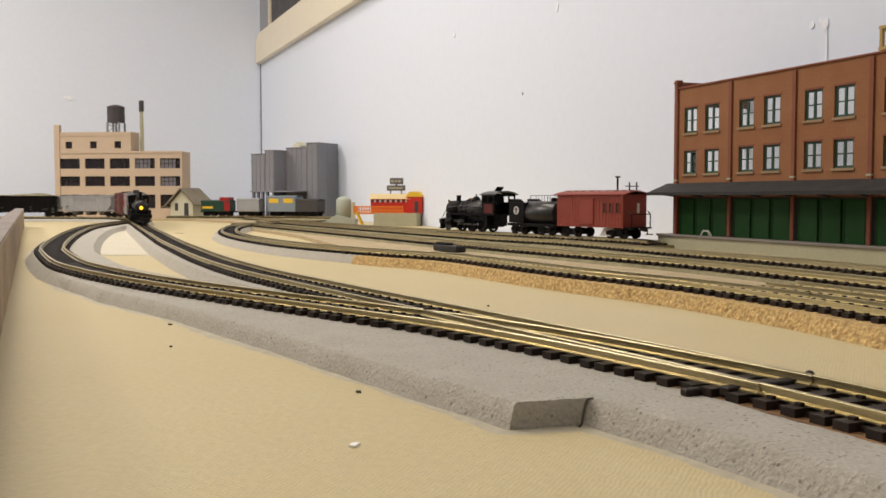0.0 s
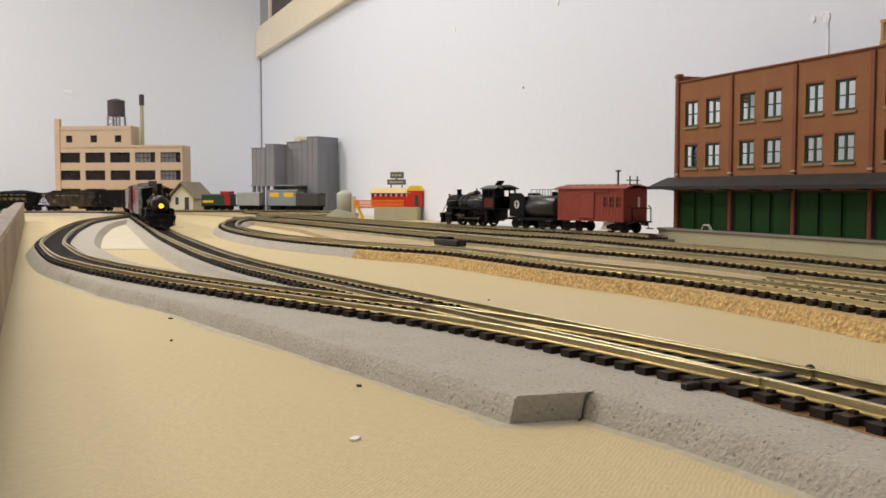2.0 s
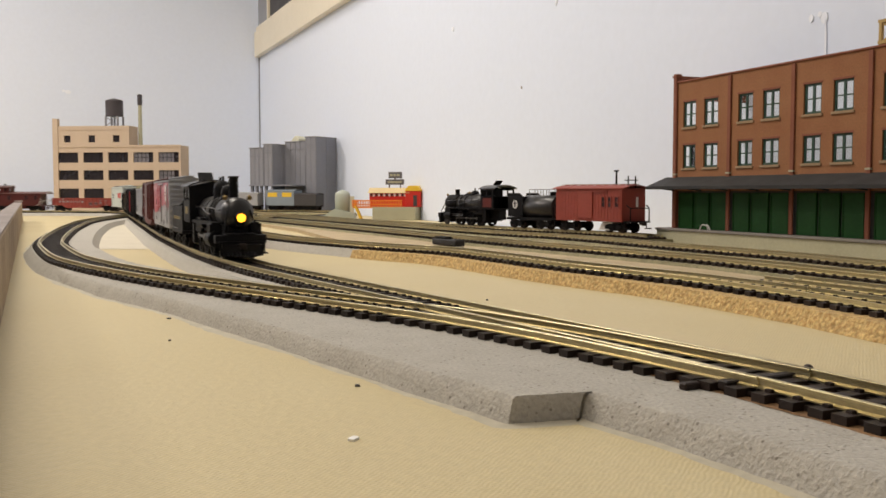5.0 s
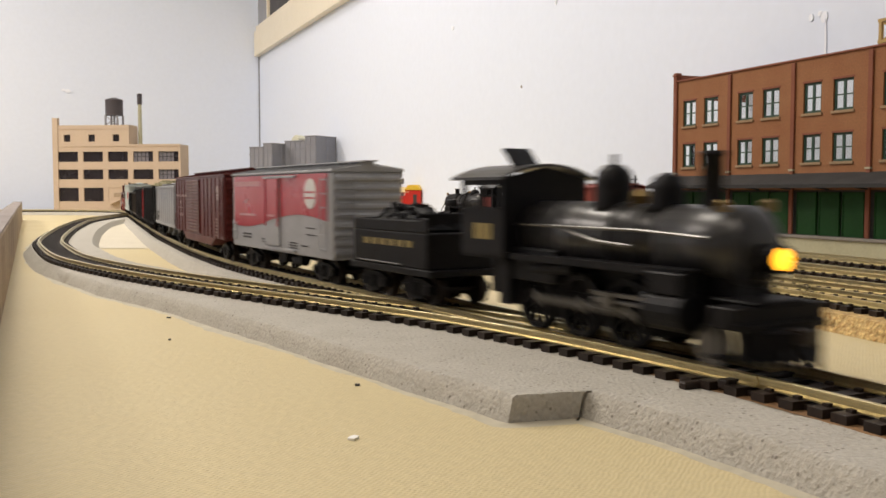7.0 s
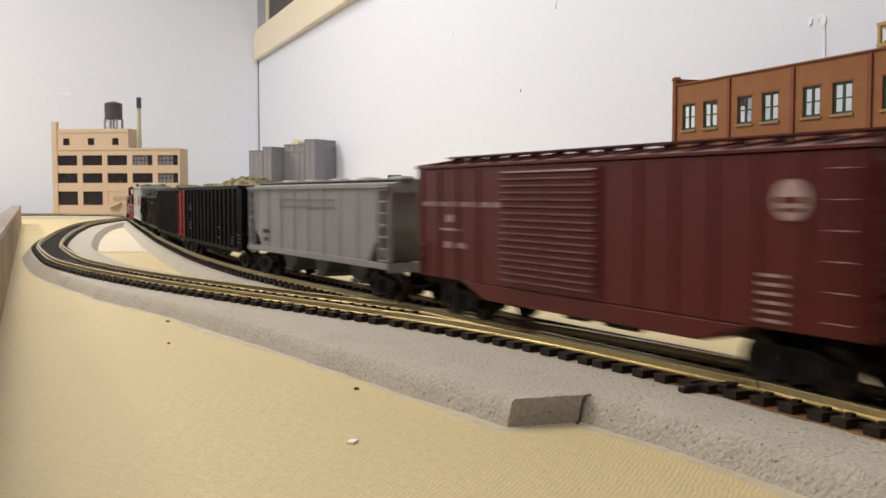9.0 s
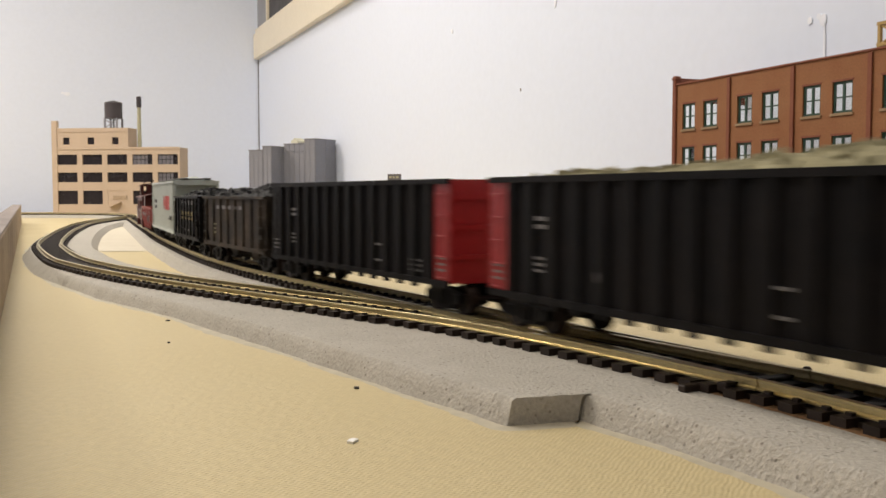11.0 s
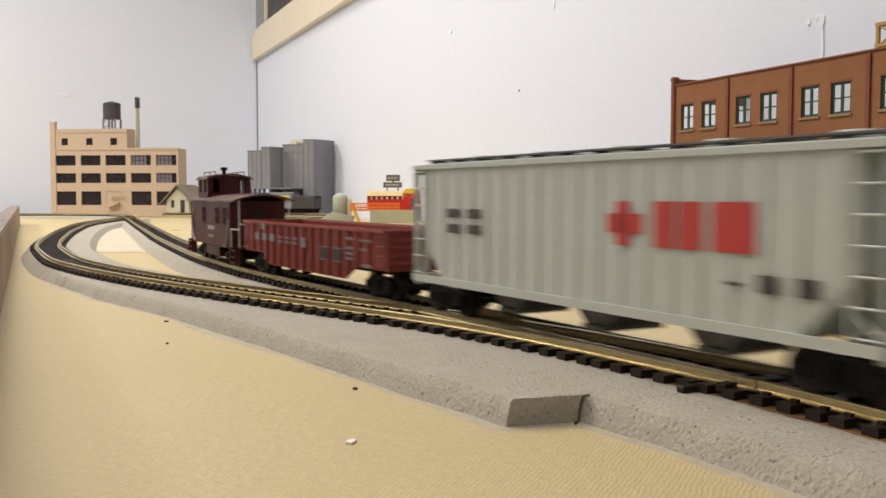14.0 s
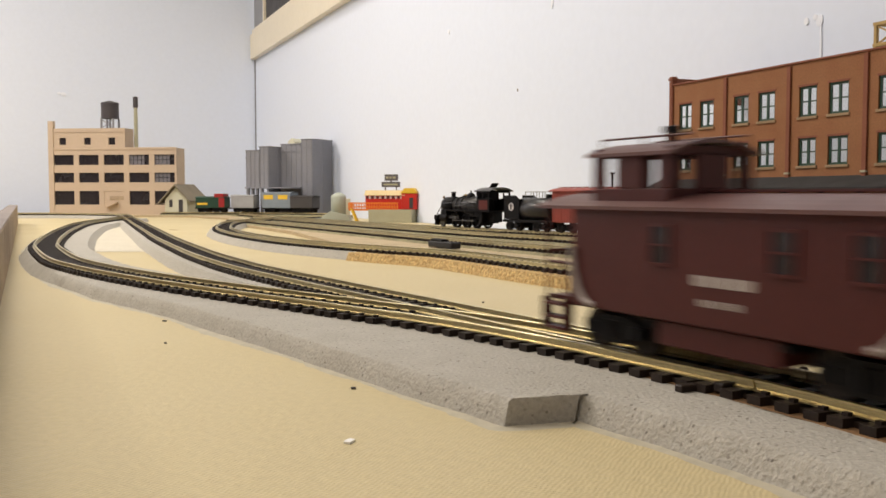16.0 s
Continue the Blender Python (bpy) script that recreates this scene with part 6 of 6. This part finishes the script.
def factory():
    t = thing("factory", "tan concrete factory with dark ribbon windows and a roof tank", "building", at=place(-1004, 2474, 0.1, -7))
    cols = [(12 + 67.7 * i, 66 + 67.7 * i) for i in range(5)]
    rows = [(26, 61), (83, 108), (128, 154)]
    W = 342.0
    bm = bmesh.new()
    edges = [0.0] + [c for ab in cols for c in ab] + [W]
    z_edges = [0.0] + [c for ab in rows for c in ab] + [171.0]
    holed_wall(bm, edges, z_edges, [(i, k) for i in (1, 3, 5, 7, 9) for k in (1, 3, 5)], 0, 6)
    part("wall", bm, M_FACTORY, t)
    for j, (z0, z1) in enumerate(rows):
        for i, (a, b) in enumerate(cols):
            if j == 0 and i == 2:
                box_part("door_panel", M_FACTORY, t, a, b, 1, 5, z0, z1)
                box_part("sign_slot", M_FASCIA, t, a + 14, b - 2, 0, 0.9, 38, 48, "dark tan name board")
                continue
            if j == 2 and i >= 3 or (j == 1 and i == 4):
                # reflection painted as a grey stretch beside the dark pane
                bm = bmesh.new()
                bx(bm, a, b - 14, 4.2, 5, z0, z1)
                part("pane", bm, M_GREYPANE, t, "window pane with a grey reflection painted in")
                box_part("pane", M_PANE, t, b - 14, b, 4.2, 5, z0, z1)
            else:
                box_part("pane", M_PANE, t, a, b, 4.2, 5, z0, z1)
            bm = bmesh.new()
            for k in range(1, 5):
                x = a + (b - a) * k / 5
                bx(bm, x - 0.5, x + 0.5, 3.4, 4.2, z0, z1)
            bx(bm, a, b, 3.3, 4.1, (z0 + z1) / 2 - 0.5, (z0 + z1) / 2 + 0.5)
            part("glazing_bar", bm, M_PANE, t)
    box_part("wall", M_FACTORY, t, 0, 6, 6.05, 54, 0, 171)
    box_part("wall", M_FACTORY, t, W - 6, W, 6.05, 54, 0, 171)
    box_part("wall", M_FACTORY, t, 6.05, W - 6.05, 50, 54, 0, 171)
    box_part("roof", M_FACTORY, t, 6.05, W - 6.05, 6.05, 49.9, 164, 167)
    box_part("coping", M_FACTORY, t, -1, W + 1, -1.5, 0, 167, 172.5)
    bm = bmesh.new()
    ups = [(28, 46), (95, 113), (161, 179)]
    e2 = [0.0] + [c for ab in ups for c in ab] + [205.0]
    holed_wall(bm, e2, [172.6, 180, 198, 222], [(1, 1), (3, 1), (5, 1)], 0.5, 6)
    up = part("penthouse", bm, M_FACTORY, t)
    box_part("side_wall", M_FACTORY, up, 0, 5, 6.05, 52, 171, 222)
    box_part("side_wall", M_FACTORY, up, 200, 205, 6.05, 52, 171, 222)
    box_part("side_wall", M_FACTORY, up, 5.05, 199.95, 48, 52, 171, 222)
    box_part("roof", M_FACTORY, up, 5.05, 199.95, 6.05, 47.9, 216, 218)
    box_part("string_course", M_FACTORY, up, 12, 206, -0.8, 0.45, 212, 214)
    box_part("stair_tower", M_FACTORY, t, -2, 12, -1.6, 10, 0, 241)
    for a, b in ups:
        box_part("pane", M_PANE, up, a, b, 4.4, 5.2, 180, 198)
    bm = bmesh.new()
    lathe(bm, [(22, 248), (22, 286), (23, 286), (21, 289), (3, 294)], (154, 27, 0), "z", 24)
    tank = part("water_tank", bm, M_TANKDARK, t, "dark brown wooden roof tank")
    bm = bmesh.new()
    for x in (138, 170):
        for y in (11, 43):
            bx(bm, x - 2, x + 2, y - 2, y + 2, 218, 248)
    rod(bm, (138, 11, 222), (170, 11, 246), 1)
    rod(bm, (170, 11, 222), (138, 11, 246), 1)
    rod(bm, (154, 27, 218), (154, 27, 248), 2.5)
    bx(bm, 130, 178, 7, 47, 218.05, 222)
    part("tank_leg", bm, M_SILO, tank)
    bm = bmesh.new()
    lathe(bm, [(5.5, 165), (4.4, 275), (4.4, 276)], (222, 30, 0), "z", 14)
    st = part("smokestack", bm, M_STONE, t)
    bm = bmesh.new()
    lathe(bm, [(6.2, 276), (6.2, 303), (4.5, 304)], (222, 30, 0), "z", 14)
    part("stack_top", bm, M_TANKDARK, st, "dark stack cap")
    for z in (70, 112, 155):
        bm = bmesh.new()
        bx(bm, -14, 0, 20, 50, z, z + 2)
        bx(bm, -14, -13, 20, 50, z, z + 13)
        bx(bm, -14, 0, 20, 21, z + 11, z + 13)
        part("balcony", bm, M_WHITE, t, "pale fire escape landing")
    for a, b in ((155, 185),):
        bm = bmesh.new()
        prism(bm, [(a, 18), (b, 30), (b, 33), (a, 21)], -12, 0, "y")
        part("loading_chute", bm, M_FACTORY, t)


def silos():
    t = thing("grain_elevator", "grey plastic grain elevator with panelled bins and an open shed", "building", at=place(-451, 2249, 0.1, -30))

    def panelled_bin(x0, x1, y0, y1, z0, z1, ribs):
        # smooth box with shallow corner posts and a few upright seams, under a capped band
        bm = bmesh.new()
        out = [(x0, y1), (x0, y0)]
        for i in range(ribs + 1):
            x = x0 + 1.6 + (x1 - x0 - 3.2) * i / ribs
            out += [(x - 0.9, y0), (x - 0.7, y0 - 0.9), (x + 0.7, y0 - 0.9), (x + 0.9, y0)]
        out.append((x1, y0))
        for i in range(3):
            y = y0 + 1.6 + (y1 - y0 - 3.2) * i / 2
            out += [(x1, y - 0.9), (x1 + 0.9, y - 0.7), (x1 + 0.9, y + 0.7), (x1, y + 0.9)]
        out.append((x1, y1))
        prism(bm, out, z0, z1, "z")
        b = part("bin", bm, M_SILO, t)
        box_part("bin_cap", M_SILO, b, x0 - 1.2, x1 + 1.6, y0 - 1.6, y1, z1, z1 + 2.2, bevel=0.4)
        box_part("bin_band", M_SILO, b, x0 - 0.6, x1 + 1.2, y0 - 1.4, y1, z1 - 17, z1 - 15)

    panelled_bin(0, 41, 0, 60, 69, 154, 3)
    panelled_bin(41.1, 67, 0.5, 70, 69, 162, 2)
    panelled_bin(67.1, 128, 47, 110, 69, 169, 4)
    panelled_bin(128.1, 159, 46, 126, 0, 179, 2)
    box_part("shed_roof", M_SILO, t, -2, 127.9, -3, 112, 66, 68.9, bevel=0.3)
    box_part("shed_wall", M_SILO, t, 0, 127.9, 108, 112, 0, 66)
    for x in (0, 14, 28, 42):
        box_part("shed_post", M_SILO, t, x, x + 6, 1, 7, 0, 66)
    box_part("shed_wall", M_SILO, t, 62, 67, 1, 46, 0, 66)
    bm = bmesh.new()
    prism(bm, [(84, 171), (84, 176), (94, 184), (104, 176), (104, 171)], 52, 84, "y")
    part("roof_cap", bm, M_HOUSE, t, "cream roof vent")


def depot():
    t = thing("depot", "small cream clapboard depot with a brown gable roof", "building", at=place(-655, 2290, 4, -12))
    bm = bmesh.new()
    prism(bm, [(0, 0), (58, 0), (58, 36), (29, 66), (0, 36)], 0, 90, "y")
    part("wall", bm, M_HOUSE, t, bevel=0.3)
    for s in (-1, 1):
        bm = bmesh.new()
        if s < 0:
            prism(bm, [(29, 70), (-14, 26), (-14, 29), (29, 73)], -8, 96, "y")
        else:
            prism(bm, [(29, 70), (70, 30), (70, 33), (29, 73)], -8, 96, "y")
        part("roof", bm, M_ROOF, t)
    for x0, x1, z0, z1 in ((12, 20, 18, 36), (36, 47, 2, 36)):
        box_part("window" if z0 > 5 else "door", M_DARK, t, x0, x1, -0.5, 0, z0, z1)
        box_part("trim", M_HOUSE, t, x0 - 1.5, x1 + 1.5, -0.8, -0.05, z1, z1 + 1.5)
    box_part("canopy", M_ROOF, t, -24, 0, 0, 60, 26, 28)
    for k in range(9):
        box_part("clapboard", M_HOUSE, t, 0, 12, -0.35, 0, 3 + 3.6 * k, 3.5 + 3.6 * k)
    box_part("bench", M_ROOF, t, 20, 34, -14, -4, 0, 6)


def diner():
    t = thing("diner", "red and orange toy-like diner with a rooftop sign", "building", at=place(-140, 1800, 0.1, -16))
    box_part("base", M_STONE, t, 18, 102, -22, 62, 0, 24, "grey-green plinth", bevel=0.4)
    box_part("body", M_DINERRED, t, 4, 102, 0, 58, 24, 50, bevel=0.6)
    bm = bmesh.new()
    prism(bm, [(-3, 50), (61, 50), (52, 60), (6, 60)], 2, 84, "x")
    part("roof", bm, M_CREAMROOF, t, "pale yellow roof", bevel=0.5)
    for k in range(14):
        x = 6 + k * 5.2
        box_part("window", M_WHITE if k % 2 else M_DARK, t, x, x + 3.6, -0.5, 0, 44, 49)
    bm = bmesh.new()
    bx(bm, 76, 106, -2, 58, 24, 54)
    part("entry", bm, M_DINERRED, t, bevel=1.0)
    bm = bmesh.new()
    prism(bm, [(74, 54), (108, 54), (100, 64), (82, 64)], -3, 60, "y")
    part("entry_roof", bm, M_YELLOW, t, "bright yellow entry roof", bevel=0.8)
    box_part("entry_door", M_DARK, t, 92, 99, -2.6, -2, 26, 46)
    # deck with orange railing
    box_part("deck", M_ORANGE, t, -22, 74, -20, 0, 22, 25)
    bm = bmesh.new()
    for k in range(20):
        x = -22 + k * 5
        bx(bm, x, x + 1.8, -20.6, -19, 25, 37)
    bx(bm, -22, 76, -20.8, -19.2, 35, 37.2)
    bx(bm, -22, 76, -20.8, -19.2, 28, 30)
    for y in (-20, -10, 0):
        bx(bm, -22.6, -21, y - 1, y + 1, 25, 37)
    part("railing", bm, M_ORANGE, t)
    bm = bmesh.new()
    for y in (-24, -18):
        prism(bm, [(-6, 0), (-2, 0), (-14, 26), (-18, 26)], y, y + 1.4, "y")
    for k in range(6):
        bx(bm, -6 - k * 2.1, -2 - k * 2.1, -23, -18, 3 + k * 4, 4.2 + k * 4)
    part("stair", bm, M_YELLOW, t, "yellow plastic stair")
    bm = bmesh.new()
    bx(bm, 36, 38, 20, 22, 60, 74)
    bx(bm, 58, 60, 20, 22, 60, 74)
    bx(bm, 30, 66, 19, 23, 66, 76)
    bx(bm, 36, 62, 19, 23, 78, 90)
    bx(bm, 47, 50, 20, 22, 74, 80)
    part("roof_sign", bm, M_SIGN, t, "dark grey rooftop sign board")
    for k, (x0, x1, z0, z1) in enumerate(((39, 44, 82, 86), (46, 50, 82, 86), (52, 58, 82, 86), (34, 62, 69.5, 72.5))):
        box_part("lettering", M_STONE, t, x0, x1, 18.5, 19, z0, z1)
    # tank beside the diner
    t = thing("storage_tank", "pale green-grey round storage tank on a sloped base", "tank", at=place(-190, 1830, 0.1, 0))
    bm = bmesh.new()
    lathe(bm, [(14.5, 8), (14.5, 48), (13, 51), (5, 55), (0.5, 56)], (0, 0, 0), "z", 26)
    part("shell", bm, M_TANK, t, smooth=True)
    bm = bmesh.new()
    prism(bm, [(-44, 0), (26, 0), (22, 12), (-14, 20), (-24, 14)], -16, 20, "y")
    part("base", bm, M_TANK, t, bevel=0.6)
    bm = bmesh.new()
    bx(bm, 14, 22, -6, 6, 8, 44)
    part("valve_house", bm, M_HOUSE, t)


def vanderbilt_tender():
    t = thing("tender", "black round-bodied tank tender on the storage track", "tender", "parked stock")
    bm = bmesh.new()
    lathe(bm, [(12.5, -38), (13.5, -37), (13.5, 16), (12.5, 17)], (0, 0, 24), "x", 26)
    part("tank", bm, M_SMOKEBOX, t, smooth=True)
    bm = bmesh.new()
    bx(bm, 10, 38, -14, 14, 13, 36)
    prism(bm, [(10, 36), (38, 36), (38, 40), (16, 40)], -14, -13, "y")
    prism(bm, [(10, 36), (38, 36), (38, 40), (16, 40)], 13, 14, "y")
    part("coal_bunker", bm, M_BLACK, t, bevel=0.4)
    bm = bmesh.new()
    bx(bm, -40, 40, -14, 14, 9.5, 12.5)
    part("frame", bm, M_BLACK, t)
    bm = bmesh.new()
    lathe(bm, [(3.5, 0), (3.5, 4), (1, 4.6)], (-26, 0, 37), "z", 14)
    part("hatch", bm, M_BLACK, t)
    bm = bmesh.new()
    for x in (-22, -12, -2, 8):
        rod(bm, (x, 6, 36), (x, 6, 44), 0.35)
        rod(bm, (x, -6, 36), (x, -6, 44), 0.35)
    for y in (-6, 6):
        rod(bm, (-22, y, 44), (8, y, 44), 0.35)
    part("deck_rail", bm, M_STEEL, t)
    bm = bmesh.new()
    for s in (-1, 1):
        lathe(bm, [(4.6, -0.2), (4.6, 0.2)], (24, s * 14.1, 27), "y", 18)
    b = part("badge", bm, M_WHITE, t, "round white badge")
    for s in (-1, 1):
        bars("mark", M_DARK, b, [(22.8, 25.2, 23.5, 30.5), (20.6, 27.4, 27.6, 28.6)], s * 14.4)
    for d in (-1, 1):
        coupler(t, d * 40, d)
        truck(t, d * 24, 18)
    return t


def work_caboose():
    L, w, z0, z1 = 100.0, 33.0, 11.0, 45.0
    t = thing("work_caboose", "faded red wooden work caboose with a tall smoke jack", "caboose", "parked stock")
    bm = bmesh.new()
    bx(bm, -L / 2, L / 2, -w / 2, w / 2, z0, z1)
    part("body", bm, M_WORKRED, t, bevel=0.4)
    bm = bmesh.new()
    for s in (-1, 1):
        for i in range(22):
            x = -L / 2 + 2 + (L - 4) * i / 21
            bx(bm, x - 0.25, x + 0.25, *sorted((s * w / 2, s * (w / 2 + 0.25))), z0 + 1, z1 - 1)
    tagged(part("batten", bm, M_WORKRED, t), kind="stuff")
    bm = bmesh.new()
    prism(bm, arched(w, z1, 3.2), -L / 2 - 4, L / 2 + 4, "x")
    part("roof", bm, M_WORKRED, t, "faded red roof")
    bm = bmesh.new()
    for y in (-1.5, 1.5):
        bx(bm, -L / 2 - 5, L / 2 + 5, y - 1.2, y + 1.2, z1 + 3.6, z1 + 4.2)
    for i in range(9):
        bx(bm, -L / 2 + 12 * i, -L / 2 + 12 * i + 1, -3, 3, z1 + 2.8, z1 + 3.6)
    part("running_board", bm, M_WORKRED, t)
    bm = bmesh.new()
    lathe(bm, [(1.0, z1), (1.0, z1 + 17), (2.8, z1 + 17), (2.8, z1 + 18.4), (0.3, z1 + 18.6)], (22, 3, 0), "z", 10)
    part("smoke_jack", bm, M_BLACK, t)
    bm = bmesh.new()
    for y in (-6, 4):
        rod(bm, (L / 2 - 2, y, z1), (L / 2 - 2, y, z1 + 12), 0.7)
    rod(bm, (L / 2 - 4, -9, z1 + 8), (L / 2 - 4, 9, z1 + 8), 0.5)
    part("vent", bm, M_BLACK, t)
    for s in (-1, 1):
        y = s * w / 2
        door = box_part("door", M_WORKRED, t, -14, 8, *sorted((y, y + s * 1.1)), z0 + 3, z1 - 4, bevel=0.2)
        box_part("door_frame", M_WORKRED, door, -15, 30, *sorted((y + s * 0.3, y + s * 1.5)), z1 - 4, z1 - 2.6)
        for x in (24, 33, 43):
            framed_window(t, x, y, s, 31, 4.6, 10, M_WORKRED)
    for d in (-1, 1):
        bm = bmesh.new()
        bx(bm, *sorted((d * L / 2, d * (L / 2 + 9))), -w / 2 + 2, w / 2 - 2, 10.5, 12)
        for s in (-1, 1):
            rod(bm, (d * (L / 2 + 8.5), s * 13, 12), (d * (L / 2 + 8.5), s * 13, 25), 0.6)
            rod(bm, (d * (L / 2 + 8.5), s * 13, 25), (d * (L / 2 + 4), s * 14, 28), 0.6)
            bx(bm, *sorted((d * (L / 2 + 2), d * (L / 2 + 9))), s * 15 - 1.5, s * 15 + 1.5, 4, 5)
            rod(bm, (d * (L / 2 + 3), s * 15, 4), (d * (L / 2 + 3), s * 15, 12), 0.5)
        rod(bm, (d * (L / 2 + 8.5), -13, 25), (d * (L / 2 + 8.5), 13, 25), 0.5)
        part("end_platform", bm, M_BLACK, t)
        box_part("pane", M_WHITE if d > 0 else M_PANE, t, *sorted((d * (L / 2), d * (L / 2 + 0.4))), 3, 6, 26, 36, "pale end window")
        coupler(t, d * (L / 2 + 8), d)
        truck(t, d * (L / 2 - 16))
    bm = bmesh.new()
    prism(bm, [(12, 2.2), (38, 2.2), (32, 10.5), (18, 10.5)], -12, 12, "y")
    part("equipment_box", bm, M_WHITE, t, "pale equipment box under the floor")
    return t


def far_car(label, body, x, y, rz, L, z1, panels=(), cab=None):
    """A car at rest on the far track."""
    t = thing("freight_car", label, "freight car", "cars parked at the far end", at=place(x, y, RAIL_Z, rz))
    bm = bmesh.new()
    bx(bm, -L / 2, L / 2, -16, 16, 10, z1)
    part("body", bm, body, t, bevel=0.8)
    bm = bmesh.new()
    prism(bm, arched(32, z1, 3, over=0.6), -L / 2 - 1, L / 2 + 1, "x")
    part("roof", bm, body, t)
    for k, (x0, x1, z0, zz, m) in enumerate(panels):
        box_part("panel", m, t, x0, x1, -16.4, -16, z0, zz)
    if cab:
        box_part("cab", cab, t, L / 2 - 26, L / 2 - 4, -15, 15, z1, z1 + 9, bevel=0.6)
    underframe(t, L)
    for d in (-1, 1):
        truck(t, d * (L / 2 - 17))
        coupler(t, d * L / 2, d)
    return t


warehouse()
factory()
silos()
depot()
diner()

G0, GD = Vector((3, 1237, 0)), Vector((0.555, -0.832, 0))


def on_storage(thing_, d, away):
    c = G0 + GD * d
    thing_.matrix_basis = place(c.x, c.y, RAIL_Z, 123.7 if away else -56.3)
    return thing_


parked, _, _ = locomotive("parked black steam locomotive with red-tinted cab windows", False, True)
on_storage(parked, 70, True)
tagged(parked, group="parked stock")
on_storage(vanderbilt_tender(), 192, True)
on_storage(work_caboose(), 292, False)
far_car("grey boxcar with two orange-yellow door panels", M_CARBLUE, -362, 2190, -26, 78, 44, ((-34, -8, 30, 40, M_YELLOW), (6, 32, 30, 40, M_YELLOW)))
far_car("dark grey parked hopper in the elevator shed", M_DARK, -300, 2156, -26, 60, 36)
far_car("green and yellow switching engine with a red end", M_GREENWIN, -522, 2215, -12, 72, 34, ((-32, -6, 17, 22, M_YELLOW), (22, 36, 12, 34, M_ENDRED)), M_ENDRED)
far_car("pale grey parked boxcar", M_SILVER, -446, 2210, -14, 56, 38)


# ---- motion of the train along the main line
ARC = [0.0]
for p, q in zip(MAIN, MAIN[1:]):
    ARC.append(ARC[-1] + (q - p).length)


def on_main(s):
    i = max(0, min(len(MAIN) - 2, int(s / ARC[-1] * (len(MAIN) - 1))))
    while i < len(MAIN) - 2 and ARC[i + 1] < s:
        i += 1
    while i > 0 and ARC[i] > s:
        i -= 1
    return MAIN[i].lerp(MAIN[i + 1], (s - ARC[i]) / (ARC[i + 1] - ARC[i]))


SPEED = 203.0
ZERO = next(a for a, p in zip(ARC, MAIN) if p.y < 937 and p.x > -800) - 1200.0


# small lead picked up on the straight past the turnout, in millimetres along the line
CREEP_AT, CREEP = (1740, 1850, 1940, 2010, 2100), (0, 5, 10, 15, 16)


def ride(s, half):
    """Pose of a vehicle whose bogies lie half before and behind s."""
    s += float(np.interp(s - ZERO, CREEP_AT, CREEP))
    a, b = on_main(s + half), on_main(s - half)
    c = (a + b) / 2
    return place(c.x, c.y, RAIL_Z, math.degrees(math.atan2(a.y - b.y, a.x - b.x)))


# the train runs a little slower at first: seconds and millimetres by which it is ahead of an even run
AHEAD = [(0.0, 10.0), (1.0, 52.0), (2.0, 76.0), (3.0, 58.0), (4.0, 22.0), (5.0, 4.0), (6.0, 0.0), (16.0, 0.0)]


def gone(t):
    return SPEED * (t - 10) + float(np.interp(t, [a for a, _ in AHEAD], [b for _, b in AHEAD]))


def motions():
    for car, s10, half in TRAIN:
        walk(car, [(t, ride(ZERO + s10 + gone(t), half)) for t in [0.4 * i for i in range(41)]])
    # driving wheels roll, side rods follow the crank pins
    steps = [i / 15 for i in range(241)]
    for x, s, w in LOCO_WHEELS:
        lag = 0.0 if s > 0 else math.pi / 2
        walk(w, [(t, place(x, s * 8.9, DRIVER_R) @ pose(0, 0, 0, 0, math.degrees(gone(t) / DRIVER_R + lag), 0) @ pose(0, 0, 0, 0, 0, 0 if s > 0 else 180)) for t in steps])
    for s, r in LOCO_RODS:
        rows = []
        for t in steps:
            a = gone(t) / DRIVER_R + (0.0 if s > 0 else math.pi / 2 + math.pi)
            rows.append((t, place(4.2 * math.cos(a), 0, DRIVER_R - 4.2 * math.sin(a))))
        walk(r, rows)


motions()
